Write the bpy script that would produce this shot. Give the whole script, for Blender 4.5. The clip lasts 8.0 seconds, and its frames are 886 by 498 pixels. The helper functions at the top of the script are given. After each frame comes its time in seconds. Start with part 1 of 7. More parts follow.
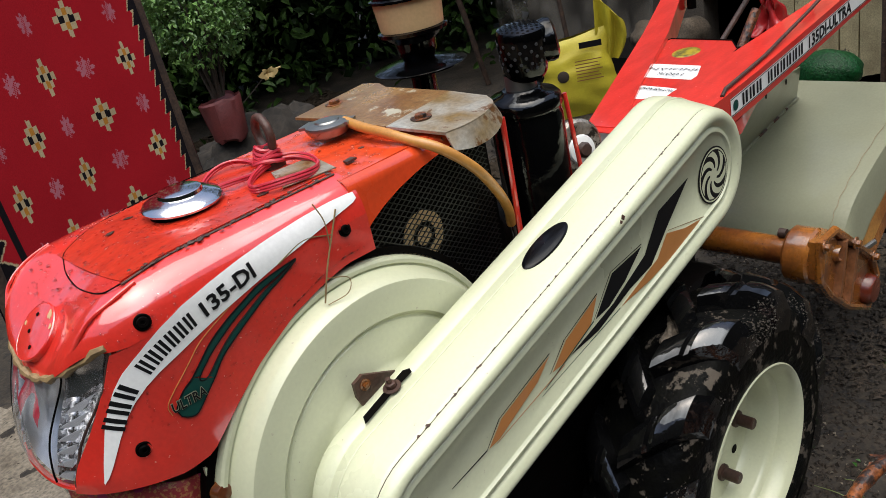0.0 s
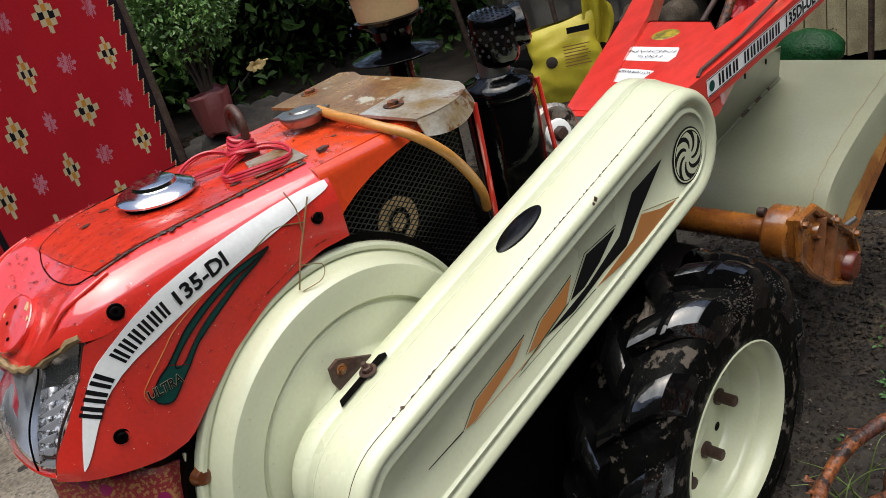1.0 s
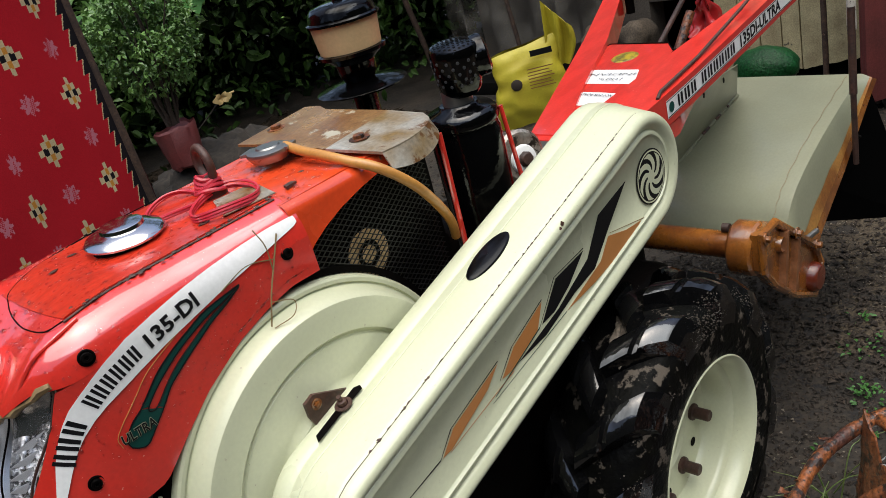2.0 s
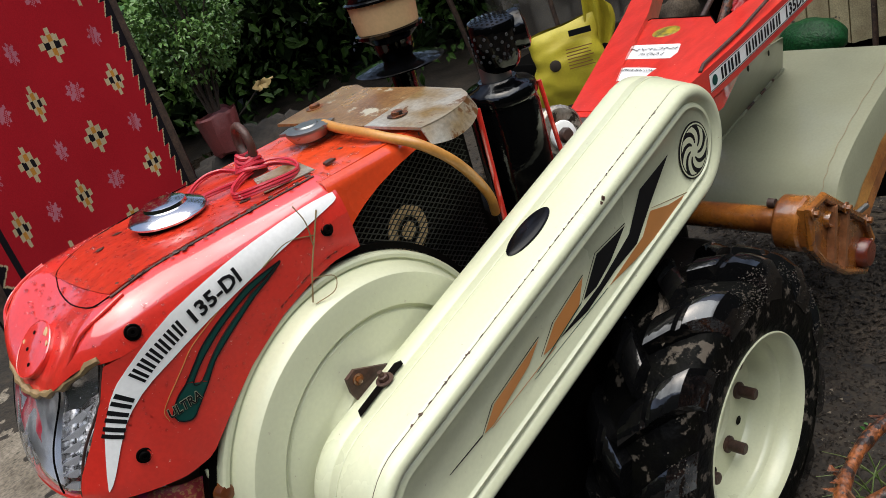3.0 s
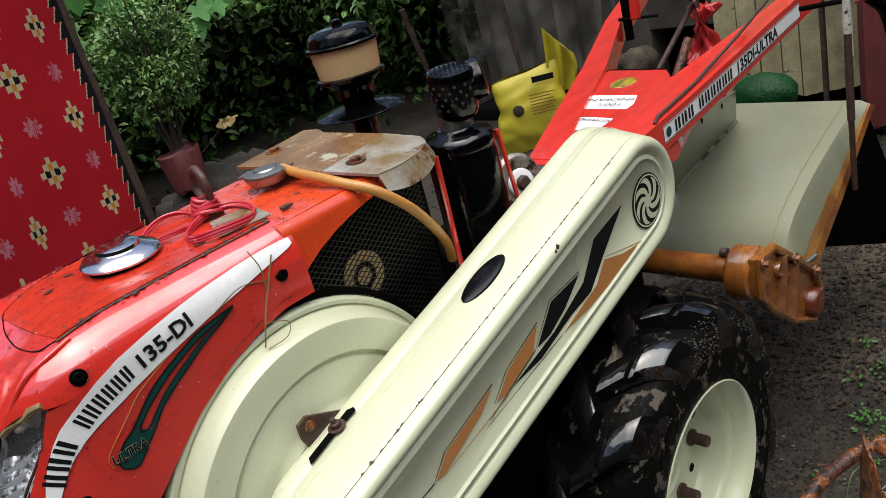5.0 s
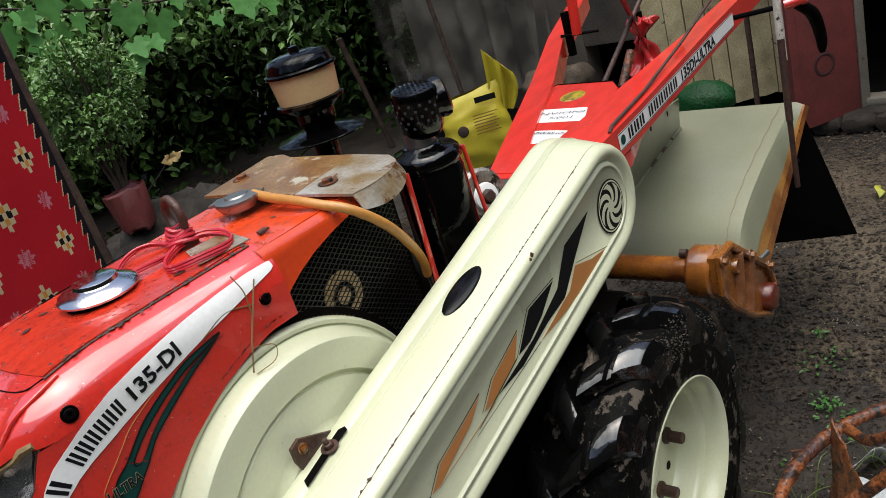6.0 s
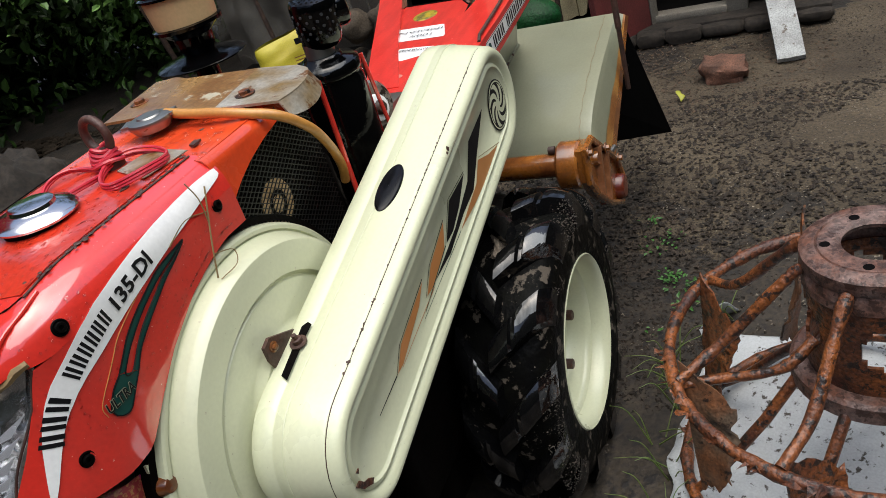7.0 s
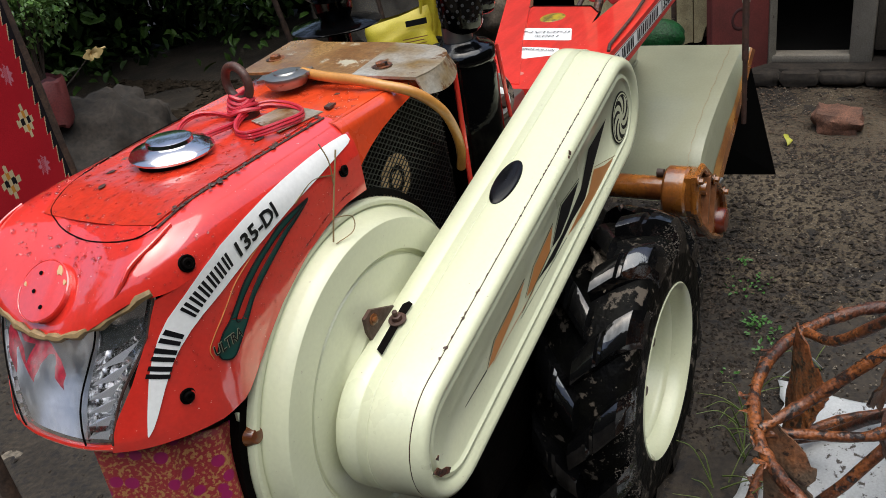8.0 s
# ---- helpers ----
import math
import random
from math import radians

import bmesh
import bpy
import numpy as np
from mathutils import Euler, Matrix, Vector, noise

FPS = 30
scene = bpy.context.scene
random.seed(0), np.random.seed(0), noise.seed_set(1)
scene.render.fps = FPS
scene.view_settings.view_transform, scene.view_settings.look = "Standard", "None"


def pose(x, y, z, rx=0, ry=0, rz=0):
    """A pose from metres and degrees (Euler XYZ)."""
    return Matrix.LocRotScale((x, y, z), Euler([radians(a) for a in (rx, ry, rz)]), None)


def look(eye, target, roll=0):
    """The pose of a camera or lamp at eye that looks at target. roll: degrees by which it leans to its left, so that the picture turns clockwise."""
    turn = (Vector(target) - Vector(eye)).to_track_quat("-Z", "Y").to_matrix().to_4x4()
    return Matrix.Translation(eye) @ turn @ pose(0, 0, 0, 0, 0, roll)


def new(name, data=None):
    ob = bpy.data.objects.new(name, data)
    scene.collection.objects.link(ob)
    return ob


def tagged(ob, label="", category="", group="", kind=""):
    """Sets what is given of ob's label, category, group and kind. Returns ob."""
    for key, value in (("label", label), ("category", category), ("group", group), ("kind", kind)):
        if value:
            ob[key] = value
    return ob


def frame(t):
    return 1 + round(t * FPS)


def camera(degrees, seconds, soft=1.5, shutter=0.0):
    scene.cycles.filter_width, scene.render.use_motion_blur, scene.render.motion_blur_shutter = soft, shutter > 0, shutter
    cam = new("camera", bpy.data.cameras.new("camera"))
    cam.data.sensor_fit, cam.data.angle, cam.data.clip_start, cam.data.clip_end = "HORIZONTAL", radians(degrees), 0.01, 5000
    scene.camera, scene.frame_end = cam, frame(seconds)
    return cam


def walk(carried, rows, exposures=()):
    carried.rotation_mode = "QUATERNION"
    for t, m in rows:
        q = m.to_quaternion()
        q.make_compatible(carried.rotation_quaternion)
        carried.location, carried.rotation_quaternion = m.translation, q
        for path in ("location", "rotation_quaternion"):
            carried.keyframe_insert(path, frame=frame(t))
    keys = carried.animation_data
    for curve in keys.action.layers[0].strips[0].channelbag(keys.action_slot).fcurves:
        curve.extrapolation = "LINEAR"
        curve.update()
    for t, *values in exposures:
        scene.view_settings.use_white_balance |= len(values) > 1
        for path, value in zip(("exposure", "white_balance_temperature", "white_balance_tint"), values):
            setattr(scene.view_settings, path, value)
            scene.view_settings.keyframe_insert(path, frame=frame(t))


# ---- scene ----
cam = camera(57.27, 8.0, soft=0.35)
PATH = [
    (0.0, (-1.0001, -0.9065, 1.2614), (0.1753, 0.4795, 0.4261), -12.88),
    (0.5, (-0.9763, -0.9398, 1.2460), (0.1992, 0.4199, 0.3689), -14.39),
    (1.0, (-0.9867, -0.9411, 1.2545), (0.1757, 0.4418, 0.3963), -14.29),
    (1.2, (-0.9813, -0.9411, 1.2535), (0.2056, 0.4240, 0.4004), -14.69),
    (2.3, (-0.9890, -0.9547, 1.2695), (0.2431, 0.3985, 0.4627), -15.74),
    (2.5, (-0.9992, -0.9587, 1.2687), (0.2045, 0.4390, 0.4959), -15.74),
    (2.7, (-0.9941, -0.9659, 1.2639), (0.1913, 0.4483, 0.4937), -15.81),
    (3.0, (-0.9888, -0.9491, 1.2525), (0.1615, 0.4610, 0.4229), -17.47),
    (3.2, (-1.0028, -0.9412, 1.2592), (0.0840, 0.5267, 0.4456), -16.29),
    (3.5, (-1.0000, -0.9623, 1.2576), (0.1203, 0.5049, 0.4882), -14.38),
    (3.8, (-0.9766, -0.9741, 1.2586), (0.3185, 0.3494, 0.5104), -16.22),
    (4.0, (-0.9762, -0.9699, 1.2615), (0.3150, 0.3712, 0.5306), -18.19),
    (4.2, (-0.9844, -0.9638, 1.2591), (0.2824, 0.4086, 0.5447), -17.75),
    (4.5, (-0.9852, -0.9580, 1.2574), (0.2532, 0.4246, 0.5126), -15.44),
    (4.7, (-0.9814, -0.9663, 1.2647), (0.2636, 0.4073, 0.5143), -14.17),
    (5.8, (-0.9788, -0.9375, 1.2454), (0.3050, 0.3649, 0.4357), -20.39),
    (6.0, (-1.0239, -0.9360, 1.2642), (0.3401, 0.3212, 0.5164), -17.08),
    (6.2, (-1.0613, -0.9007, 1.2674), (0.2965, 0.3211, 0.4562), -20.06),
    (6.5, (-1.1383, -0.8505, 1.2861), (0.2794, 0.2914, 0.4576), -17.98),
    (6.8, (-1.1778, -0.8337, 1.2588), (0.3291, 0.0767, 0.3253), -16.77),
    (7.0, (-1.1963, -0.8146, 1.2640), (0.3335, 0.0301, 0.2912), -17.84),
    (7.2, (-1.2156, -0.7924, 1.2723), (0.3332, 0.0439, 0.3227), -13.23),
    (7.5, (-1.2165, -0.7708, 1.2662), (0.3242, 0.0881, 0.3235), -10.97),
    (7.8, (-1.2197, -0.7545, 1.2580), (0.2688, 0.1715, 0.2973), -9.27),
    (8.0, (-1.2206, -0.7464, 1.2674), (0.2522, 0.2225, 0.3228), -10.06),
]
walk(cam, [(t, look(eye, target, roll)) for t, eye, target, roll in PATH])

# ---- light ----
world = bpy.data.worlds.new("world")
scene.world = world
world.use_nodes = True
wn = world.node_tree.nodes
sky = wn.new("ShaderNodeTexSky")
sky.sky_type, sky.sun_disc = "NISHITA", False
sky.sun_elevation, sky.sun_rotation = radians(83), radians(200)
sky.air_density, sky.dust_density, sky.ozone_density = 1.0, 4.0, 1.0
wn["Background"].inputs["Strength"].default_value = 0.15
world.node_tree.links.new(sky.outputs[0], wn["Background"].inputs["Color"])
sun = new("sun", bpy.data.lights.new("sun", "SUN"))
sun.data.energy, sun.data.angle, sun.data.color = 2.6, radians(75), (0.955, 0.985, 0.945)
sun.matrix_world = look((-0.45, -0.90, 4.0), (0, 0, 0))
scene.view_settings.exposure = 0.33


# ---- materials ----
def material(name, base, rough=0.5, metal=0.0, second=None, scale=6.0, amount=0.5, fine=0.0, fine_scale=180.0,
             bump=0.0, bump_scale=60.0, coat=0.0, spots=None, spot_scale=30.0, spot_at=0.68, rough_var=0.12, spec=0.5, coat_rough=0.06, wet=0.0):
    """A paint, cloth, metal or soil: two colours mixed by large noise, fine grain, optional spots of wear, dirt or
    painted glints, bump.
    """
    m = bpy.data.materials.new(name)
    m.use_nodes = True
    t = m.node_tree
    n, l = t.nodes, t.links
    b = n["Principled BSDF"]
    co = n.new("ShaderNodeTexCoord")
    big = n.new("ShaderNodeTexNoise")
    big.inputs["Scale"].default_value, big.inputs["Detail"].default_value = scale, 6
    l.new(co.outputs["Object"], big.inputs["Vector"])
    grain = n.new("ShaderNodeTexNoise")
    grain.inputs["Scale"].default_value, grain.inputs["Detail"].default_value = fine_scale, 4
    l.new(co.outputs["Object"], grain.inputs["Vector"])
    ramp = n.new("ShaderNodeMapRange")
    ramp.inputs[1].default_value, ramp.inputs[2].default_value = 0.35, 0.68
    l.new(big.outputs["Fac"], ramp.inputs[0])
    mix = n.new("ShaderNodeMix")
    mix.data_type = "RGBA"
    other = second or tuple(c * 0.72 for c in base)
    mix.inputs["A"].default_value, mix.inputs["B"].default_value = (*base, 1), (*other, 1)
    sc = n.new("ShaderNodeMath")
    sc.operation = "MULTIPLY"
    sc.inputs[1].default_value = amount
    l.new(ramp.outputs[0], sc.inputs[0])
    l.new(sc.outputs[0], mix.inputs["Factor"])
    colour = mix.outputs["Result"]
    if fine:
        g = n.new("ShaderNodeMapRange")
        g.inputs[1].default_value, g.inputs[2].default_value = 0.3, 0.7
        g.inputs[3].default_value, g.inputs[4].default_value = 1 - fine, 1 + fine
        l.new(grain.outputs["Fac"], g.inputs[0])
        mul = n.new("ShaderNodeMix")
        mul.data_type, mul.blend_type = "RGBA", "MULTIPLY"
        mul.inputs["Factor"].default_value = 1
        l.new(colour, mul.inputs["A"])
        l.new(g.outputs[0], mul.inputs["B"])
        colour = mul.outputs["Result"]
    if spots:
        sp = n.new("ShaderNodeTexNoise")
        sp.inputs["Scale"].default_value, sp.inputs["Detail"].default_value = spot_scale, 8
        sp.inputs["Roughness"].default_value = 0.65
        l.new(co.outputs["Object"], sp.inputs["Vector"])
        sr = n.new("ShaderNodeMapRange")
        sr.inputs[1].default_value, sr.inputs[2].default_value = spot_at, spot_at + 0.04
        l.new(sp.outputs["Fac"], sr.inputs[0])
        sm = n.new("ShaderNodeMix")
        sm.data_type = "RGBA"
        sm.inputs["B"].default_value = (*spots, 1)
        l.new(sr.outputs[0], sm.inputs["Factor"])
        l.new(colour, sm.inputs["A"])
        colour = sm.outputs["Result"]
    l.new(colour, b.inputs["Base Color"])
    rr = n.new("ShaderNodeMapRange")
    rr.inputs[3].default_value, rr.inputs[4].default_value = max(0.02, rough - rough_var), min(1, rough + rough_var)
    l.new(big.outputs["Fac"], rr.inputs[0])
    l.new(rr.outputs[0], b.inputs["Roughness"])
    b.inputs["Metallic"].default_value = metal
    b.inputs["Specular IOR Level"].default_value = spec
    b.inputs["Coat Weight"].default_value, b.inputs["Coat Roughness"].default_value = coat, coat_rough
    if wet:
        mp, wn_, wr = n.new("ShaderNodeMapping"), n.new("ShaderNodeTexNoise"), n.new("ShaderNodeMapRange")
        mp.inputs["Scale"].default_value = (9, 34, 16)
        mp.inputs["Rotation"].default_value = (0, 0, 0.35)
        wn_.inputs["Scale"].default_value, wn_.inputs["Detail"].default_value = 1.0, 7
        wr.inputs[1].default_value, wr.inputs[2].default_value, wr.inputs[3].default_value, wr.inputs[4].default_value = 0.44, 0.60, coat * (1 - wet), coat
        l.new(co.outputs["Object"], mp.inputs[0])
        l.new(mp.outputs[0], wn_.inputs["Vector"])
        l.new(wn_.outputs["Fac"], wr.inputs[0])
        l.new(wr.outputs[0], b.inputs["Coat Weight"])
    if bump:
        bn = n.new("ShaderNodeTexNoise")
        bn.inputs["Scale"].default_value, bn.inputs["Detail"].default_value = bump_scale, 5
        l.new(co.outputs["Object"], bn.inputs["Vector"])
        bp = n.new("ShaderNodeBump")
        bp.inputs["Strength"].default_value, bp.inputs["Distance"].default_value = bump, 0.004
        l.new(bn.outputs["Fac"], bp.inputs["Height"])
        l.new(bp.outputs["Normal"], b.inputs["Normal"])
        if coat:
            l.new(bp.outputs["Normal"], b.inputs["Coat Normal"])
    return m


def pane(name, tint=(0.9, 0.92, 0.95), gloss_rough=0.05):
    """Thin clear plastic: lets light through, mirrors by Fresnel."""
    m = bpy.data.materials.new(name)
    m.use_nodes = True
    n, l = m.node_tree.nodes, m.node_tree.links
    n.remove(n["Principled BSDF"])
    tr, gl, mx, fr = (n.new("ShaderNode" + k) for k in ("BsdfTransparent", "BsdfGlossy", "MixShader", "LayerWeight"))
    tr.inputs[0].default_value = (*tint, 1)
    gl.inputs["Roughness"].default_value = gloss_rough
    fr.inputs["Blend"].default_value = 0.5
    pw, ad = n.new("ShaderNodeMath"), n.new("ShaderNodeMath")
    pw.operation, ad.operation = "POWER", "MULTIPLY_ADD"
    pw.inputs[1].default_value, ad.inputs[1].default_value, ad.inputs[2].default_value = 4.0, 0.9, 0.05
    l.new(fr.outputs["Facing"], pw.inputs[0])
    l.new(pw.outputs[0], ad.inputs[0])
    l.new(ad.outputs[0], mx.inputs[0])
    l.new(tr.outputs[0], mx.inputs[1])
    l.new(gl.outputs[0], mx.inputs[2])
    l.new(mx.outputs[0], n["Material Output"].inputs["Surface"])
    return m


# Pale spots: small scuffs, and rain-drop glints put into the colour.
RED = material("red_paint", (0.70, 0.034, 0.022), 0.36, second=(0.60, 0.024, 0.015), scale=9, fine=0.06, bump=0.07, bump_scale=16,
               coat=1.0, spots=(0.80, 0.42, 0.36), spot_scale=190, spot_at=0.665, coat_rough=0.06, wet=0.40, spec=0.3)
RED_WORN = material("red_paint_worn", (0.54, 0.034, 0.014), 0.3, second=(0.38, 0.024, 0.012), scale=14, fine=0.12, bump=0.35, bump_scale=45,
                    coat=1.0, spots=(0.14, 0.07, 0.045), spot_scale=38, spot_at=0.635, coat_rough=0.06, wet=0.9, spec=0.25)
ORANGE = material("orange_red_paint", (0.68, 0.065, 0.016), 0.27, second=(0.55, 0.045, 0.012), scale=8, fine=0.06, bump=0.10, bump_scale=60,
                  coat=0.9, spots=(0.12, 0.05, 0.03), spot_scale=46, spot_at=0.675, wet=0.85, spec=0.3)
CREAM = material("cream_paint", (0.615, 0.635, 0.445), 0.3, second=(0.55, 0.56, 0.375), scale=4, fine=0.03, bump=0.03, bump_scale=40,
                 coat=0.35, spots=(0.42, 0.38, 0.27), spot_scale=120, spot_at=0.672)
GREY_GREEN = material("grey_green_paint", (0.255, 0.262, 0.178), 0.36, second=(0.205, 0.21, 0.135), scale=7, fine=0.05, bump=0.06, bump_scale=25,
                      coat=0.4, spots=(0.16, 0.13, 0.09), spot_scale=60, spot_at=0.73)
BLACK = material("black_paint", (0.0012, 0.0012, 0.0014), 0.10, second=(0.002, 0.002, 0.002), scale=12, bump=0.45, bump_scale=30, spec=0.05, rough_var=0.06, coat=1.0, coat_rough=0.04, wet=0.85)
# Black parts, and near-black stand-in for shade in gaps, holes and underneath.
BLACK_SHADE = material("oily_black_and_shade", (0.0018, 0.0016, 0.0015), 0.5, second=(0.005, 0.003, 0.0025), scale=14, bump=0.4, bump_scale=60, spec=0.04)
RUBBER = material("wet_black_rubber", (0.0022, 0.0022, 0.0026), 0.5, second=(0.003, 0.003, 0.003), scale=26, bump=0.45, bump_scale=20, coat=1.0, coat_rough=0.03, wet=0.60,
                  spots=(0.060, 0.050, 0.04), spot_scale=34, spot_at=0.66, rough_var=0.10, spec=0.06)
RUBBER.node_tree.nodes["Principled BSDF"].inputs["Coat IOR"].default_value = 1.9
RED.node_tree.nodes["Principled BSDF"].inputs["Coat IOR"].default_value = 2.35
RED_WORN.node_tree.nodes["Principled BSDF"].inputs["Coat IOR"].default_value = 2.0
ORANGE.node_tree.nodes["Principled BSDF"].inputs["Coat IOR"].default_value = 1.9
RUBBER_DULL = material("muddy_tyre_rubber", (0.0022, 0.0022, 0.0024), 0.45, second=(0.004, 0.004, 0.003), scale=30, amount=1.0, bump=0.8, bump_scale=60, spots=(0.090, 0.075, 0.06), spot_scale=34, spot_at=0.575, spec=0.05)
MUDCRUST_LIGHT = material("pale_mud", (0.17, 0.135, 0.10), 0.8, second=(0.07, 0.055, 0.04), scale=60, amount=0.9, fine=0.4, bump=0.8)
MUDCRUST = material("drying_mud", (0.065, 0.055, 0.045), 0.75, second=(0.05, 0.04, 0.03), scale=40, amount=0.9, fine=0.3, bump=0.5)
RUST = material("rusty_iron", (0.21, 0.066, 0.019), 0.40, second=(0.052, 0.018, 0.012), scale=13, amount=1.0, fine=0.6, bump=0.9, bump_scale=110,
                spots=(0.022, 0.013, 0.010), spot_scale=60, spot_at=0.53, rough_var=0.25)
HUBRUST = material("mottled_hub_rust", (0.165, 0.110, 0.095), 0.5, second=(0.115, 0.038, 0.018), scale=16, amount=1.0, fine=0.55, fine_scale=120, bump=1.0, bump_scale=90,
                   spots=(0.050, 0.024, 0.018), spot_scale=60, spot_at=0.53)
RUST_PLATE = material("rust_stained_plate", (0.26, 0.15, 0.055), 0.3, second=(0.15, 0.065, 0.018), scale=18, amount=1.0, fine=0.3, bump=0.3, bump_scale=60,
                      coat=0.3, spots=(0.42, 0.38, 0.28), spot_scale=20, spot_at=0.62)
RUST_DARK = material("dark_rust", (0.07, 0.03, 0.02), 0.55, second=(0.03, 0.018, 0.014), scale=25, amount=0.9, fine=0.3, bump=0.4, bump_scale=110)
OCHRE = material("rust_orange_paint", (0.30, 0.105, 0.017), 0.28, second=(0.10, 0.026, 0.007), scale=18, amount=1.0, fine=0.2, bump=0.25,
                 bump_scale=45, coat=1.0, spots=(0.12, 0.04, 0.015), spot_scale=30, spot_at=0.6)
BRICK_RED = material("brown_red_paint", (0.14, 0.022, 0.008), 0.3, scale=20, amount=0.8, fine=0.2, bump=0.2, coat=0.4)
CHROME = material("chrome", (0.75, 0.75, 0.76), 0.12, 1.0, scale=20, amount=0.3, bump=0.02)
STEEL = material("dull_steel", (0.32, 0.32, 0.30), 0.35, 0.9, second=(0.3, 0.28, 0.25), scale=15, bump=0.1, spots=(0.14, 0.09, 0.05), spot_scale=40, spot_at=0.66)
PLATE = material("rust_stained_zinc", (0.50, 0.50, 0.46), 0.32, 0.35, second=(0.24, 0.15, 0.05), scale=13, amount=1.0, fine=0.2, bump=0.15,
                 bump_scale=80, spots=(0.16, 0.07, 0.02), spot_scale=22, spot_at=0.57)
WHITE = material("white_decal", (0.86, 0.86, 0.84), 0.35, scale=20, amount=0.2, fine=0.04, coat=0.3, spots=(0.3, 0.25, 0.2), spot_scale=60, spot_at=0.74)
INK = material("black_decal", (0.006, 0.006, 0.007), 0.55, scale=20, spec=0.2)
TEAL = material("dark_green_decal", (0.004, 0.055, 0.045), 0.5, scale=20, spec=0.25)
PINK_LINE = material("pale_decal_line", (0.55, 0.2, 0.16), 0.4)
AMBER = material("orange_decal", (0.55, 0.22, 0.06), 0.35, scale=30, amount=0.3, coat=0.3)
HOSE = material("amber_rubber_hose", (0.55, 0.26, 0.06), 0.35, second=(0.42, 0.18, 0.04), scale=20, fine=0.1, bump=0.05, coat=0.2)
TAN = material("tan_band", (0.60, 0.40, 0.20), 0.4, second=(0.5, 0.32, 0.15), scale=12, fine=0.06, coat=0.2, spots=(0.15, 0.07, 0.03), spot_scale=30, spot_at=0.72)
def hazy(name):
    """Scratched clear plastic: mostly clear, with a milky worn share."""
    m = pane(name, (0.92, 0.92, 0.93), 0.10)
    n, l = m.node_tree.nodes, m.node_tree.links
    clear = n["Material Output"].inputs["Surface"].links[0].from_socket
    co, map_, nz, mr = (n.new("ShaderNode" + k) for k in ("TexCoord", "Mapping", "TexNoise", "MapRange"))
    map_.inputs["Scale"].default_value = (60, 60, 14)
    map_.inputs["Rotation"].default_value = (0.3, 0, 0)
    nz.inputs["Scale"].default_value, nz.inputs["Detail"].default_value = 1.0, 6
    mr.inputs[1].default_value, mr.inputs[2].default_value, mr.inputs[3].default_value, mr.inputs[4].default_value = 0.42, 0.72, 0.02, 0.24
    l.new(co.outputs["Object"], map_.inputs[0])
    l.new(map_.outputs[0], nz.inputs["Vector"])
    l.new(nz.outputs["Fac"], mr.inputs[0])
    df, mx = n.new("ShaderNodeBsdfDiffuse"), n.new("ShaderNodeMixShader")
    df.inputs[0].default_value = (0.8, 0.8, 0.79, 1)
    l.new(mr.outputs[0], mx.inputs[0])
    l.new(clear, mx.inputs[1])
    l.new(df.outputs[0], mx.inputs[2])
    l.new(mx.outputs[0], n["Material Output"].inputs["Surface"])
    return m


HAZE = hazy("hazy_lamp_plastic")
GLASS = pane("lamp_plastic", (0.96, 0.96, 0.97), 0.06)
REFLECTOR = material("lamp_reflector", (0.80, 0.80, 0.80), 0.38, 0.85, second=(0.45, 0.45, 0.46), scale=9, amount=0.9, bump=0.8, bump_scale=14)
TAPE = material("brown_sealing_tape", (0.27, 0.18, 0.08), 0.5, second=(0.14, 0.08, 0.035), scale=40, fine=0.2, bump=0.4, bump_scale=70)
SOIL = material("wet_soil", (0.032, 0.023, 0.014), 0.75, second=(0.010, 0.007, 0.004), scale=4.5, amount=1.0, fine=0.6, fine_scale=80, bump=1.0,
                bump_scale=60, spots=(0.007, 0.005, 0.004), spot_scale=30, spot_at=0.56, rough_var=0.25)
CLOD = material("soil_clods", (0.036, 0.024, 0.015), 0.85, second=(0.008, 0.006, 0.004), scale=20, amount=0.9, fine=0.4, bump=0.6)


# ---- building helpers ----
def part(name, bm, mats, parent=None, label="", sharp=38, smooth=True):
    """Links a bmesh as one mesh object under a thing or part."""
    me = bpy.data.meshes.new(name)
    bmesh.ops.recalc_face_normals(bm, faces=bm.faces)
    bm.to_mesh(me)
    bm.free()
    for m in mats if isinstance(mats, (list, tuple)) else [mats]:
        me.materials.append(m)
    if smooth:
        me.shade_smooth()
        me.set_sharp_from_angle(angle=radians(sharp))
    ob = new(name, me)
    if parent is not None:
        put_under(ob, parent)
    if label:
        ob["label"] = label
    return ob


def put_under(ob, parent):
    ob.parent = parent
    total, p = Matrix.Identity(4), parent
    chain = []
    while p is not None:
        chain.append(p)
        p = p.parent
    for q in reversed(chain):
        total = total @ q.matrix_parent_inverse @ q.matrix_basis
    ob.matrix_parent_inverse = total.inverted()


def thing(name, at, label, category, group="", kind=""):
    ob = new(name)
    ob.empty_display_size = 0.05
    ob.location = at
    return tagged(ob, label, category, group, kind)


def B():
    return bmesh.new()


def bevel(bm, w, seg=2, angle=30):
    es = [e for e in bm.edges if len(e.link_faces) == 2 and e.calc_face_angle(0) > radians(angle)]
    if es:
        bmesh.ops.bevel(bm, geom=es, offset=w, segments=seg, affect="EDGES", profile=0.5, clamp_overlap=True)
    return bm


def add_box(bm, c, s, m=None):
    r = bmesh.ops.create_cube(bm, size=1, matrix=(Matrix.Translation(c) if m is None else m) @ Matrix.Diagonal((*s, 1)))
    return r["verts"]


def box(c, s, w=0.004, seg=2, m=None):
    bm = B()
    add_box(bm, c, s, m)
    return bevel(bm, w, seg) if w else bm


